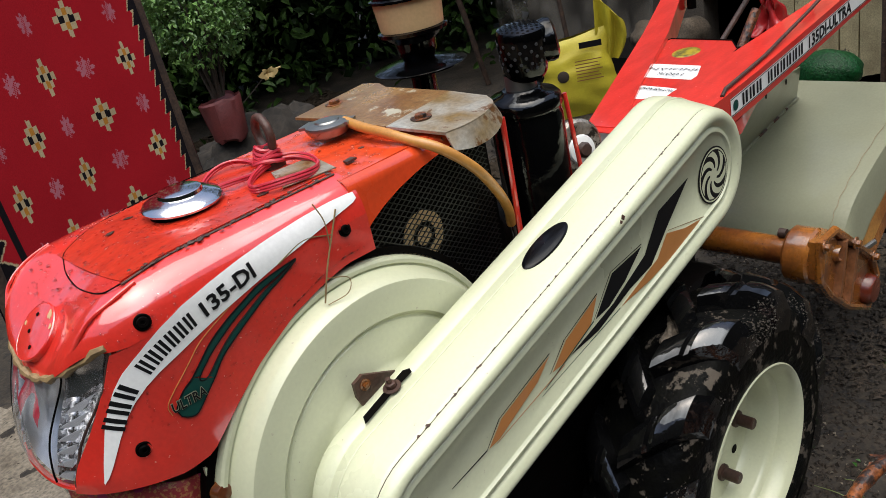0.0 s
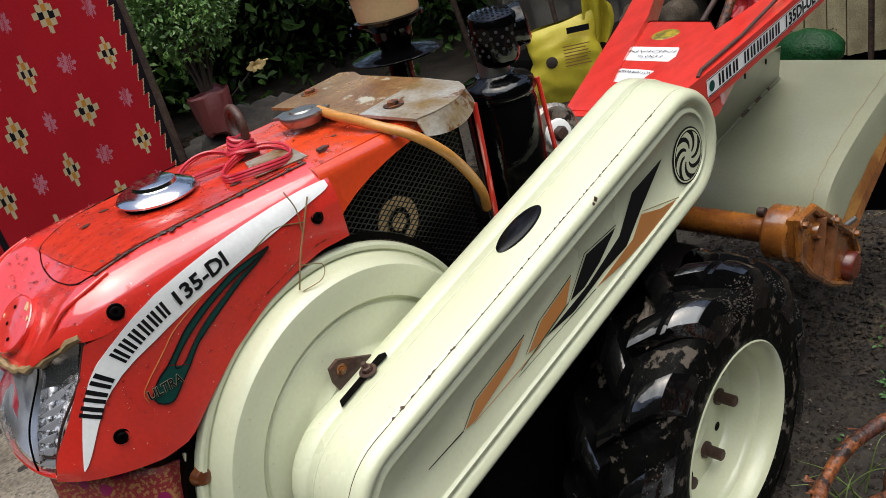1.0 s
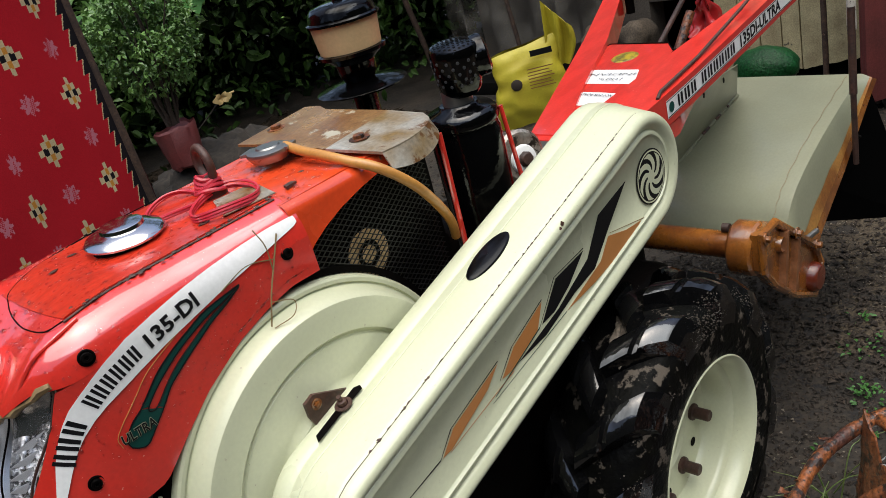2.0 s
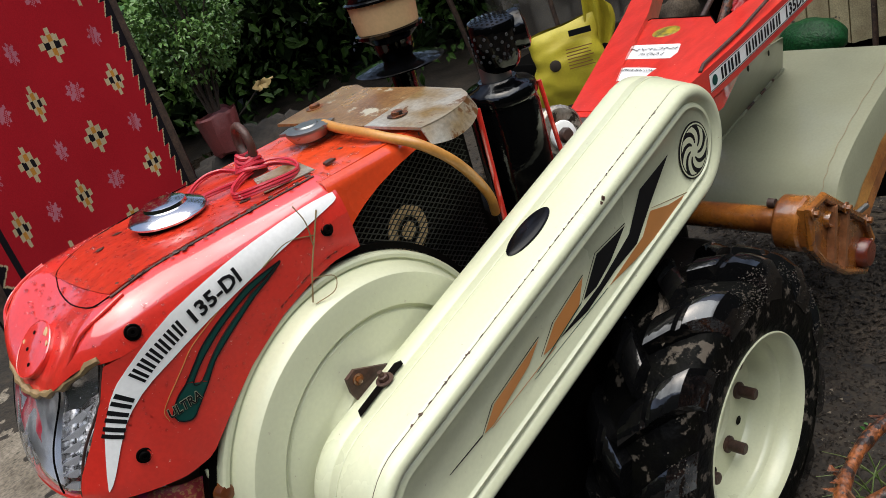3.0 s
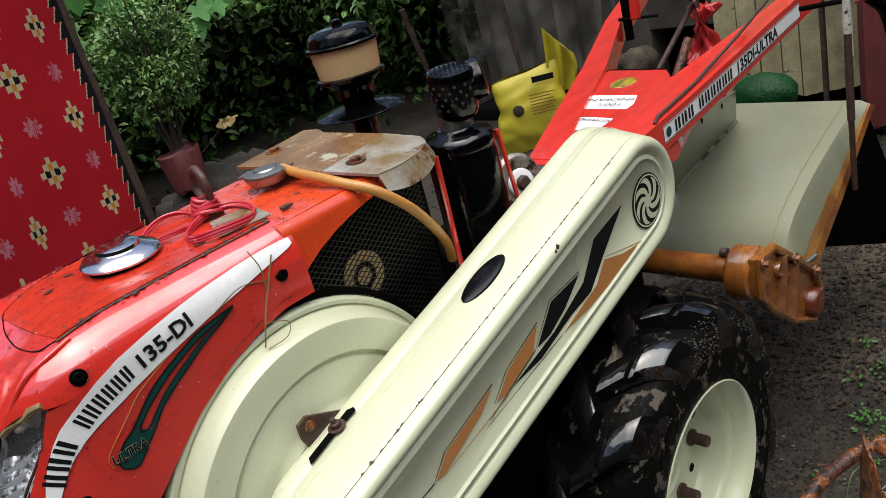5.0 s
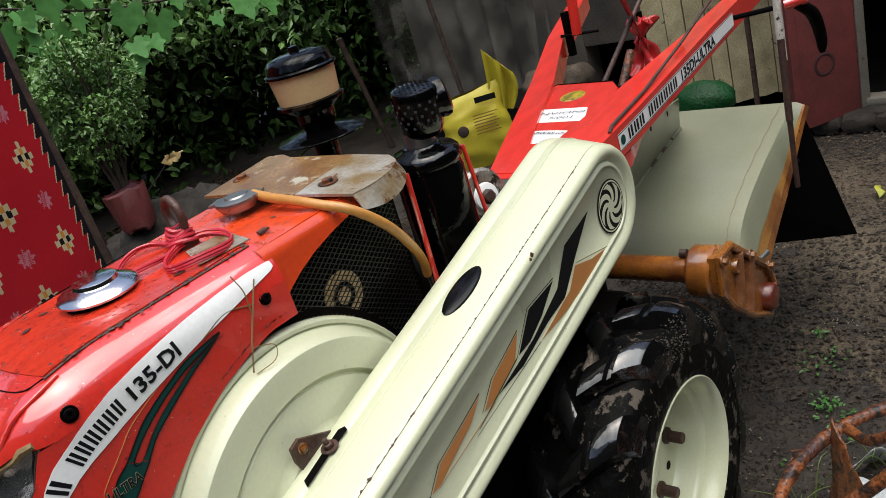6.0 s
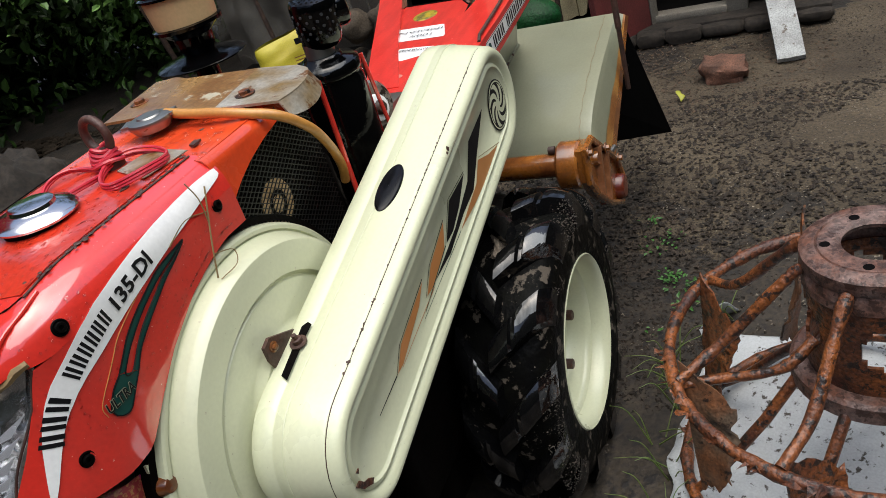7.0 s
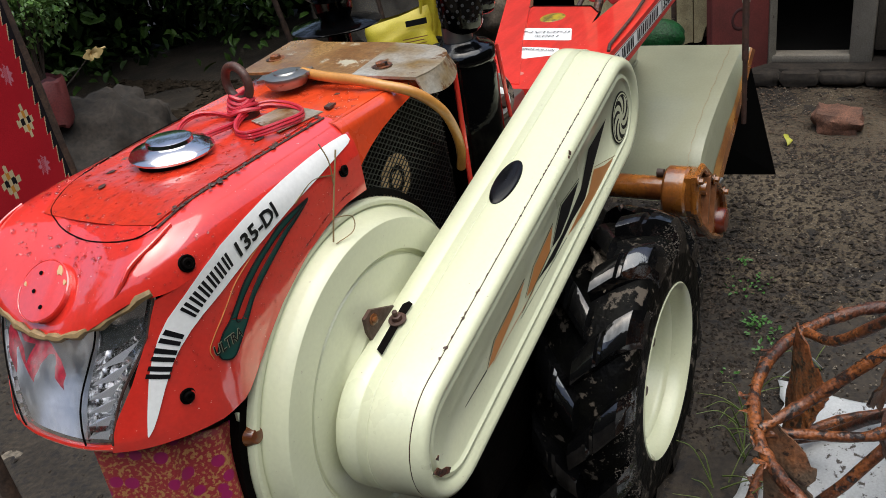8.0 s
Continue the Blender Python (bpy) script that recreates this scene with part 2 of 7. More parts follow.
def frame_at(d):
    d = Vector(d).normalized()
    a = d.orthogonal().normalized()
    return a, d.cross(a)


def add_tube(bm, pts, r, seg=10, closed=False, cap=True):
    """A tube along points; r is a number or one radius a point."""
    pts = [Vector(p) for p in pts]
    n = len(pts)
    rs = list(r) if isinstance(r, (list, tuple)) else [r] * n
    rings, a = [], None
    for i, p in enumerate(pts):
        q0, q1 = (pts[(i - 1) % n], pts[(i + 1) % n]) if closed else (pts[max(i - 1, 0)], pts[min(i + 1, n - 1)])
        d = (q1 - q0).normalized()
        a = (a - d * a.dot(d)).normalized() if a is not None and (a - d * a.dot(d)).length > 1e-6 else d.orthogonal().normalized()
        b = d.cross(a)
        rings.append([bm.verts.new(p + rs[i] * (math.cos(2 * math.pi * k / seg) * a + math.sin(2 * math.pi * k / seg) * b)) for k in range(seg)])
    for i in range(n if closed else n - 1):
        u, v = rings[i], rings[(i + 1) % n]
        for k in range(seg):
            bm.faces.new((u[k], u[(k + 1) % seg], v[(k + 1) % seg], v[k]))
    if cap and not closed:
        bm.faces.new(rings[0][::-1])
        bm.faces.new(rings[-1])
    return bm


def tube(pts, r, seg=10, closed=False):
    return add_tube(B(), pts, r, seg, closed)


def smooth_path(pts, per=6):
    """Catmull-Rom through points."""
    P = [Vector(p) for p in pts]
    P = [2 * P[0] - P[1]] + P + [2 * P[-1] - P[-2]]
    out = []
    for i in range(1, len(P) - 2):
        for k in range(per):
            t = k / per
            a, b, c, d = P[i - 1:i + 3]
            out.append(0.5 * (2 * b + (c - a) * t + (2 * a - 5 * b + 4 * c - d) * t * t + (3 * b - a - 3 * c + d) * t ** 3))
    return out + [P[-2]]


def lathe(profile, at, axis=(0, 0, 1), seg=48, closed=False):
    """Turns (radius, height) pairs round an axis."""
    bm = B()
    ax = Vector(axis).normalized()
    a, b = frame_at(ax)
    rings = []
    for r, h in profile:
        c = Vector(at) + h * ax
        rings.append([bm.verts.new(c)] if r < 1e-6 else
                     [bm.verts.new(c + r * (math.cos(2 * math.pi * k / seg) * a + math.sin(2 * math.pi * k / seg) * b)) for k in range(seg)])
    pairs = list(zip(rings, rings[1:])) + ([(rings[-1], rings[0])] if closed else [])
    for u, v in pairs:
        for k in range(seg):
            f = [u[k % len(u)], u[(k + 1) % len(u)], v[(k + 1) % len(v)], v[k % len(v)]]
            f = list(dict.fromkeys(f))
            if len(f) > 2:
                bm.faces.new(f)
    return bm


def slab(pts, t, w=0.0, seg=2):
    """A flat polygon of 3D points given a thickness vector t."""
    bm = B()
    lo = [bm.verts.new(Vector(p)) for p in pts]
    hi = [bm.verts.new(Vector(p) + Vector(t)) for p in pts]
    bm.faces.new(lo[::-1])
    bm.faces.new(hi)
    for i in range(len(pts)):
        j = (i + 1) % len(pts)
        bm.faces.new((lo[i], lo[j], hi[j], hi[i]))
    return bevel(bm, w, seg) if w else bm


def sheet(fn, nu, nv, thick=0.0):
    """A grid of points fn(u, v), u and v from 0 to 1, given thickness."""
    bm = B()
    g = [[bm.verts.new(fn(i / nu, j / nv)) for j in range(nv + 1)] for i in range(nu + 1)]
    for i in range(nu):
        for j in range(nv):
            bm.faces.new((g[i][j], g[i + 1][j], g[i + 1][j + 1], g[i][j + 1]))
    if thick:
        bmesh.ops.recalc_face_normals(bm, faces=bm.faces)
        bmesh.ops.solidify(bm, geom=bm.faces[:], thickness=thick)
    return bm


def bolt(at, axis, r=0.008, h=0.008, hexa=True):
    """A bolt head with its washer."""
    return merge(lathe([(0, 0), (r * 1.7, 0), (r * 1.7, h * 0.25), (r, h * 0.3)], at, axis, 16),
                 lathe([(r, h * 0.25), (r, h), (r * 0.8, h * 1.12), (0, h * 1.12)], at, axis, 6 if hexa else 16))


def merge(*bms):
    out = bms[0]
    for other in bms[1:]:
        me = bpy.data.meshes.new("tmp")
        other.to_mesh(me)
        other.free()
        out.from_mesh(me)
        bpy.data.meshes.remove(me)
    return out


def lerp(a, b, t):
    return a + (b - a) * t


def table(x, rows):
    """Linear interpolation in rows of (x, value), x rising."""
    if x <= rows[0][0]:
        return rows[0][1]
    for (x0, v0), (x1, v1) in zip(rows, rows[1:]):
        if x <= x1:
            return lerp(v0, v1, (x - x0) / (x1 - x0))
    return rows[-1][1]


def letters(text, size, place, bold=0.012):
    """Flat letters in the built-in font; place(u, v) gives the 3D point of each corner."""
    cu = bpy.data.curves.new("letters", "FONT")
    cu.body, cu.size, cu.resolution_u, cu.offset = text, size, 2, size * bold
    ob = new("letters", cu)
    me = bpy.data.meshes.new_from_object(ob.evaluated_get(bpy.context.evaluated_depsgraph_get()))
    bpy.data.objects.remove(ob)
    bm = B()
    bm.from_mesh(me)
    bpy.data.meshes.remove(me)
    bmesh.ops.triangulate(bm, faces=bm.faces[:])
    for _ in range(3):
        long = [e for e in bm.edges if e.calc_length() > size * 0.22]
        if long:
            bmesh.ops.subdivide_edges(bm, edges=long, cuts=1)
            bmesh.ops.triangulate(bm, faces=bm.faces[:])
    for v in bm.verts:
        v.co = place(v.co.x, v.co.y)
    return bm


rng = random.Random(7)

# ---- ground ----
def spread(fine, far, step, grow):
    out, s, x = [0.0], step, 0.0
    while x < far:
        x += s
        if x > fine:
            s *= grow
        out.append(x)
    return [-q for q in out[:0:-1]] + out


def ground_z(x, y):
    near = math.exp(-((x - 0.3) ** 2 + (y + 0.1) ** 2) / 30)
    z = 0.010 * noise.noise((x * 2.2, y * 2.2, 0)) + 0.006 * noise.noise((x * 9, y * 9, 3)) + 0.004 * noise.noise((x * 26, y * 26, 5))
    return z * near - 0.004


def build_ground():
    xs, ys = [q + 0.5 for q in spread(2.2, 300, 0.035, 1.35)], [q + 0.3 for q in spread(2.2, 300, 0.035, 1.35)]
    bm = B()
    g = [[bm.verts.new((x, y, ground_z(x, y))) for y in ys] for x in xs]
    for i in range(len(xs) - 1):
        for j in range(len(ys) - 1):
            bm.faces.new((g[i][j], g[i + 1][j], g[i + 1][j + 1], g[i][j + 1]))
    tagged(part("ground", bm, SOIL, sharp=180), "damp brown trodden earth of a farmyard", "ground", kind="structure")


build_ground()

# ---- power tiller ----
tiller = thing("power_tiller", (0, 0, 0), "red and cream two-wheeled diesel power tiller, wet and muddy", "power tiller")
YC = 0.0

# hood over tank and front
HX, HW, HE, HR = -0.72, 0.150, 2.5, 0.05
NOSE = [(-0.89, 0.138), (-0.845, 0.089), (-0.815, 0.063), (-0.79, 0.038), (-0.75, 0.012), (-0.70, 0.0)]


def hood_reach(z):
    """How far the front runs ahead of the straight sides, less towards the top."""
    return lerp(0.166, 0.126, max(0.0, min(1.0, (z - 0.76) / 0.12)))


def hood_half(x, z=0.95):
    if x >= HX:
        return HW
    q = min(1.0, (HX - x) / hood_reach(z))
    return HW * max(0.0, 1 - q ** HE) ** (1 / HE)


def hood_top(x, y=0.0):
    return 0.957 - table(x, NOSE) * (1 - 0.75 * min(1.0, abs(y) / 0.12) ** 2)


def hood_bottom(x):
    return table(x, [(-0.9, 0.752), (-0.83, 0.745), (-0.778, 0.738), (-0.745, 0.742), (-0.70, 0.778), (-0.66, 0.807), (-0.60, 0.838),
                     (-0.55, 0.853), (-0.51, 0.860), (-0.465, 0.858)])


def hood_point(x, z, off=0.0, side=-1):
    """A point on the hood's flank, off metres proud of it."""
    half = hood_half(x, z)
    zs = hood_top(x, half) - HR
    inset = 0.0 if z <= zs else HR - math.sqrt(max(0.0, HR * HR - (z - zs) ** 2))
    n = (z - zs) / HR if z > zs else 0.0
    lean = 0.0 if x > HX else 0.6 * (HX - x) / 0.13
    return Vector((x - off * lean, YC + side * (half - inset + off), z + off * n))


def lamp_side(z):
    """Where the lamp's outer edge crosses the flank at height z."""
    return table(z, [(0.752, -0.873), (0.768, -0.868), (0.800, -0.854), (0.818, -0.844), (0.834, -0.833), (0.860, -0.815), (0.895, -0.800)])


def hood_outline(inset):
    pts = []
    xs = [-0.465 - 0.255 * i / 12 for i in range(12)]
    for x in xs:
        pts.append((x, -(HW - inset)))
    for i in range(33):
        th = -math.pi / 2 + math.pi * i / 32
        c, s = math.cos(th), math.sin(th)
        pts.append((HX - (0.128 - inset * 0.8) * max(0, c) ** (2 / HE), (HW - inset) * math.copysign(abs(s) ** (2 / HE), s)))
    for x in reversed(xs):
        pts.append((x, HW - inset))
    return pts


def build_hood():
    bm = B()
    rings = []
    for inset in (0.0, 0.003, 0.009, 0.018, 0.032, 0.05, 0.07, 0.10, 0.13, 0.1495):
        drop = HR - math.sqrt(max(0, HR * HR - max(0.0, HR - inset) ** 2))
        ring = []
        for x, y in hood_outline(inset):
            front = max(0.0, min(1.0, (-0.72 - x) / 0.10)) * max(0.0, 1 - (y / 0.14) ** 2)
            ring.append(bm.verts.new((x, YC + y, hood_top(x, y) - drop * lerp(1, 0.12, front))))
        rings.append(ring)
    for u, v in zip(rings, rings[1:]):
        for k in range(len(u) - 1):
            bm.faces.new((u[k], u[k + 1], v[k + 1], v[k]))
    last = rings[-1]
    m = len(last)
    for k in range(m // 2):
        f = list(dict.fromkeys((last[k], last[k + 1], last[m - 2 - k], last[m - 1 - k])))
        if len(f) > 2:
            bm.faces.new(f)
    bmesh.ops.recalc_face_normals(bm, faces=bm.faces)
    bmesh.ops.solidify(bm, geom=bm.faces[:], thickness=0.0025)
    for side in (-1, 1):
        def wall(u, v, side=side):
            end = lamp_side(lerp(0.752, 0.872, v))
            for _ in range(4):
                z = lerp(hood_bottom(end), hood_top(end, hood_half(end)) - HR, v)
                end = lamp_side(z)
            end += 0.001
            x = lerp(-0.465, end, u)
            z = lerp(hood_bottom(x), hood_top(x, hood_half(x)) - HR, v)
            return (x, YC + side * hood_half(x, z), z)
        merge(bm, sheet(wall, 40, 12, 0.0025))
    # thin red lip under the lamp
    lip = []
    for i in range(25):
        th = -0.72 + 1.44 * i / 24
        c, s = math.cos(th), math.sin(th)
        lip.append((HX - 0.160 * c ** (2 / HE), YC + HW * math.copysign(abs(s) ** (2 / HE), s), 0.752))
    merge(bm, tube(lip, 0.0036, 8))
    part("hood", bm, RED, tiller, "glossy red sheet-metal hood with chipped edges")


build_hood()


# belt cover
C1, C2 = Vector((-0.585, 0.603)), Vector((0.086, 0.7545))


def stadium(r1, r2, y, n=20):
    d = (C2 - C1)
    ang = math.atan2(d.y, d.x)
    pts = []
    for i in range(n + 1):
        a = ang + math.pi / 2 - math.pi * i / n
        pts.append((C2.x + r2 * math.cos(a), y, C2.y + r2 * math.sin(a)))
    m = 14
    base0 = (C2.x + r2 * math.cos(ang - math.pi / 2), C2.y + r2 * math.sin(ang - math.pi / 2))
    base1 = (C1.x + r1 * math.cos(ang - math.pi / 2), C1.y + r1 * math.sin(ang - math.pi / 2))
    for i in range(1, m):
        pts.append((lerp(base0[0], base1[0], i / m), y, lerp(base0[1], base1[1], i / m)))
    for i in range(n + 1):
        a = ang - math.pi / 2 - math.pi * i / n
        pts.append((C1.x + r1 * math.cos(a), y, C1.y + r1 * math.sin(a)))
    t0 = (C1.x + r1 * math.cos(ang + math.pi / 2), C1.y + r1 * math.sin(ang + math.pi / 2))
    t1 = (C2.x + r2 * math.cos(ang + math.pi / 2), C2.y + r2 * math.sin(ang + math.pi / 2))
    for i in range(1, m):
        pts.append((lerp(t0[0], t1[0], i / m), y, lerp(t0[1], t1[1], i / m)))
    return pts


def build_cover():
    prof = [(0.084, 0.100, -0.186), (0.0925, 0.1085, -0.187), (0.0955, 0.1118, -0.193), (0.0958, 0.1122, -0.200), (0.0955, 0.1118, -0.214), (0.0935, 0.1098, -0.2165), (0.0935, 0.1096, -0.2195), (0.0952, 0.1112, -0.222),
            (0.0930, 0.1055, -0.255), (0.0900, 0.1000, -0.283), (0.0892, 0.0985, -0.2878), (0.0882, 0.0970, -0.2885), (0.0882, 0.0970, -0.2895), (0.0892, 0.0985, -0.2902), (0.0885, 0.0970, -0.298), (0.085, 0.0925, -0.305),
            (0.079, 0.086, -0.3085), (0.0725, 0.079, -0.307), (0.067, 0.073, -0.302), (0.0645, 0.0705, -0.2985), (0.0625, 0.0685, -0.298), (0.060, 0.066, -0.3015), (0.055, 0.061, -0.302), (0.0525, 0.0585, -0.2985), (0.051, 0.057, -0.297)]
    bm = B()
    rings = [[bm.verts.new(p) for p in stadium(a, b, y)] for a, b, y in prof]
    for u, v in zip(rings, rings[1:]):
        n = len(u)
        for k in range(n):
            bm.faces.new((u[k], u[(k + 1) % n], v[(k + 1) % n], v[k]))
    bm.faces.new(rings[-1])
    bm.faces.new(rings[0][::-1])
    part("belt_cover", bm, CREAM, tiller, "long cream pressed-steel belt cover with rounded ends", sharp=50)


build_cover()

# flywheel guard
FW = Vector((-0.526, 0, 0.606))
prof = [(0.0, 0.184), (0.098, 0.184), (0.106, 0.182), (0.113, 0.1755), (0.120, 0.1735), (0.164, 0.1735), (0.1685, 0.1725), (0.1705, 0.1700), (0.1725, 0.1700), (0.1745, 0.1735), (0.178, 0.1765), (0.2135, 0.1775), (0.2195, 0.1765), (0.2235, 0.172),
        (0.2270, 0.161), (0.2300, 0.150), (0.2315, 0.1455), (0.2335, 0.1450), (0.2350, 0.1480), (0.2400, 0.1480), (0.2430, 0.1460), (0.244, 0.142), (0.2445, 0.10)]
part("flywheel_guard", lathe(prof, (FW.x, 0, FW.z), (0, -1, 0), 96), CREAM, tiller, "round stepped cream flywheel guard", sharp=28)

# wheels
AX = 0.277


def build_wheel(sgn):
    w = new("wheel")
    w.location = (0, sgn * 0.32, AX)
    put_under(w, tiller)
    w["label"] = "cream rim with a muddy chevron-tread tyre"
    ax = (0, sgn, 0)
    o = (0, 0, AX)
    tyre = [(0.158, 0.392), (0.170, 0.400), (0.185, 0.4035), (0.205, 0.404), (0.235, 0.401), (0.256, 0.392), (0.268, 0.372), (0.272, 0.345), (0.273, 0.315),
            (0.272, 0.285), (0.268, 0.258), (0.256, 0.238), (0.235, 0.228), (0.20, 0.228), (0.175, 0.232), (0.16, 0.238)]
    part("tyre", lathe(tyre, o, ax, 72), RUBBER_DULL, w, "wet black rubber tyre caked with mud")
    rim = [(0.160, 0.388), (0.168, 0.394), (0.1715, 0.399), (0.168, 0.402), (0.163, 0.399), (0.157, 0.392), (0.152, 0.378), (0.150, 0.365), (0.144, 0.360), (0.141, 0.352), (0.140, 0.325),
           (0.134, 0.314), (0.120, 0.309), (0.075, 0.306), (0.070, 0.300), (0.0, 0.298)]
    part("rim", lathe(rim, o, ax, 72), CREAM, w, "deep dished cream steel rim")
    # chevron lugs
    for side in (0, 1):
        for i in range(12):
            a0 = 2 * math.pi * (i + 0.37 + 0.5 * side) / 12
            def lug(u, v, base=0.0):
                y = lerp(0.312, 0.403, u) if side else lerp(0.322, 0.231, u)
                lead = 0.34 * u
                wide = lerp(0.060, 0.076, u) / 0.29
                a = a0 + sgn * (lead + (v - 0.5) * wide)
                edge = abs(u * 2 - 1)
                r = table(u, [(0, 0.306), (0.36, 0.3055), (0.40, 0.2985), (0.46, 0.2985), (0.50, 0.305), (0.6, 0.304), (0.85, 0.292), (1.0, 0.262)])
                r = lerp(r, table(u, [(0, 0.268), (0.6, 0.266), (0.85, 0.255), (1.0, 0.225)]), base)
                r -= 0.007 * (2 * v - 1) ** 2 * (1 - base)
                return Vector((r * math.cos(a), sgn * y, AX + r * math.sin(a)))
            bm = B()
            us, vs = (0, 0.25, 0.36, 0.40, 0.46, 0.50, 0.62, 0.75, 0.85, 0.93, 1.0), (0.0, 0.12, 0.3, 0.5, 0.7, 0.88, 1.0)
            top = [[bm.verts.new(lug(u, 0.09 + 0.82 * v)) for v in vs] for u in us]
            low = [[bm.verts.new(lug(u, v, 1.0)) for v in vs] for u in us]
            nu, nv = len(us), len(vs)
            for i2 in range(nu - 1):
                for j in range(nv - 1):
                    bm.faces.new((top[i2][j], top[i2 + 1][j], top[i2 + 1][j + 1], top[i2][j + 1]))
                for j in (0, nv - 1):
                    bm.faces.new((top[i2][j], top[i2 + 1][j], low[i2 + 1][j], low[i2][j]))
            for j in range(nv - 1):
                for i2 in (0, nu - 1):
                    bm.faces.new((top[i2][j], top[i2][j + 1], low[i2][j + 1], low[i2][j]))
            part("tread_lug", bm, RUBBER, w, sharp=24)
    r = random.Random(5)
    vs, fs = [], []
    for _ in range(9000):
        a, k0 = r.uniform(0, 6.283), len(vs)
        rr, yy = (r.uniform(0.225, 0.288), r.uniform(0.401, 0.404)) if r.random() < 0.8 else (r.uniform(0.273, 0.277), r.uniform(0.24, 0.39))
        if noise.noise((math.cos(a) * 3 + rr * 9, math.sin(a) * 3, yy * 14)) + 0.5 * noise.noise((math.cos(a) * 14, math.sin(a) * 14, rr * 40 + yy * 30)) < 0.22:
            continue
        if yy >= 0.40 and rr > 0.262:
            yy -= (rr - 0.262) * 0.55
        s = 0.0018 * r.random() ** 3 + 0.0004
        c = Vector((rr * math.cos(a), sgn * yy, AX + rr * math.sin(a)))
        for q in ((1, 0, 0), (-1, 0, 0), (0, 1, 0), (0, -1, 0), (0, 0, 1), (0, 0, -1)):
            vs.append(c + Vector(q) * s * r.uniform(0.5, 1.3))
        for i2 in (0, 1):
            for j in (2, 3):
                for q in (4, 5):
                    fs.append((k0 + i2, k0 + j, k0 + q))
    me = bpy.data.meshes.new("mud_crust")
    me.from_pydata(vs, [], fs)
    me.materials.append(MUDCRUST)
    crust = new("mud_crust", me)
    put_under(crust, w)
    crust["label"] = "clods of drying mud on the tyre"
    bm = B()
    bmesh.ops.create_icosphere(bm, subdivisions=4, radius=1)
    for v in bm.verts:
        c = v.co.copy()
        k = 1 + 0.5 * noise.noise(c * 1.8) + 0.25 * noise.noise(c * 5)
        a = 1.87 + 0.16 * c.x * k + 0.10 * c.y
        v.co = Vector(((0.276 + 0.012 * c.z * k) * math.cos(a), sgn * (0.308 + 0.022 * c.y * k + 0.012 * c.x), AX + (0.276 + 0.012 * c.z * k) * math.sin(a)))
    part("mud_clump", bm, MUDCRUST_LIGHT, w, "pale clump of mud between the lugs", sharp=60)
    for i in range(6):
        a = radians(-8 + 60 * i)
        c = (0.1 * math.cos(a), sgn * 0.307, AX + 0.1 * math.sin(a))
        part("wheel_bolt", lathe([(0, 0), (0.016, 0), (0.016, 0.006), (0.011, 0.008), (0.011, 0.034), (0.009, 0.036), (0, 0.036)], c, ax, 12), RUST_DARK, w, "dark rusty wheel stud")
        a += radians(27)
        c = (0.112 * math.cos(a), sgn * 0.3088, AX + 0.112 * math.sin(a))
        part("rim_hole", lathe([(0.0, 0.0), (0.008, 0.0008), (0.009, 0.0)], c, ax, 14), BLACK_SHADE, w)


build_wheel(-1)
build_wheel(1)

# engine, chassis, gearbox and added filler blocks; near-black stands for the shade there
part("engine_block", box((-0.47, 0, 0.56), (0.5, 0.24, 0.52), 0.02, 3), BLACK_SHADE, tiller, "oily engine block, near-black for the shade under the hood")
part("chassis_rail", box((-0.45, -0.06, 0.33), (0.75, 0.06, 0.07), 0.008), BLACK_SHADE, tiller)
part("chassis_rail", box((-0.45, 0.06, 0.33), (0.75, 0.06, 0.07), 0.008), BLACK_SHADE, tiller)
part("under_shade_block", box((0.0, 0.0, 0.29), (0.62, 0.40, 0.34), 0.03, 3), BLACK_SHADE, tiller, "added near-black block filling the shade under the machine")
part("sump_shade_block", box((-0.5, 0.0, 0.26), (0.46, 0.26, 0.26), 0.03, 3), BLACK_SHADE, tiller, "added near-black block filling the shade under the engine")
part("side_shade_block", box((-0.18, -0.19, 0.42), (0.5, 0.06, 0.34), 0.02, 3), BLACK_SHADE, tiller)
part("gearbox", merge(box((0.14, 0.02, 0.50), (0.42, 0.28, 0.38), 0.04, 3), tube([(0, -0.30, AX), (0, 0.30, AX)], 0.045, 20)), BLACK_SHADE, tiller, "oily gearbox casing, near-black for the shade under the hood")

# radiator hood with mesh side
part("radiator_hood", bevel(merge(slab([(-0.475, -0.128, 0.945), (-0.475, 0.128, 0.945), (-0.20, 0.128, 0.944), (-0.20, -0.128, 0.944)], (0, 0, 0.006))), 0.002), ORANGE, tiller, "orange-red radiator hood")
side_profile = [(-0.475, 0.875), (-0.452, 0.89), (-0.43, 0.901), (-0.40, 0.912), (-0.36, 0.922), (-0.31, 0.930), (-0.27, 0.934), (-0.235, 0.930), (-0.215, 0.915)]


def flange(u, v):
    x = lerp(-0.475, -0.215, u)
    zt = 0.952 - 0.004 * u
    zb = table(x, side_profile)
    if v < 0.25:
        return (x, -0.122 - 0.017 * math.sin(v / 0.25 * math.pi / 2), zt - 0.012 * (1 - math.cos(v / 0.25 * math.pi / 2)))
    return (x, -0.139 - 0.004 * v, lerp(zt - 0.012, zb, (v - 0.25) / 0.75))


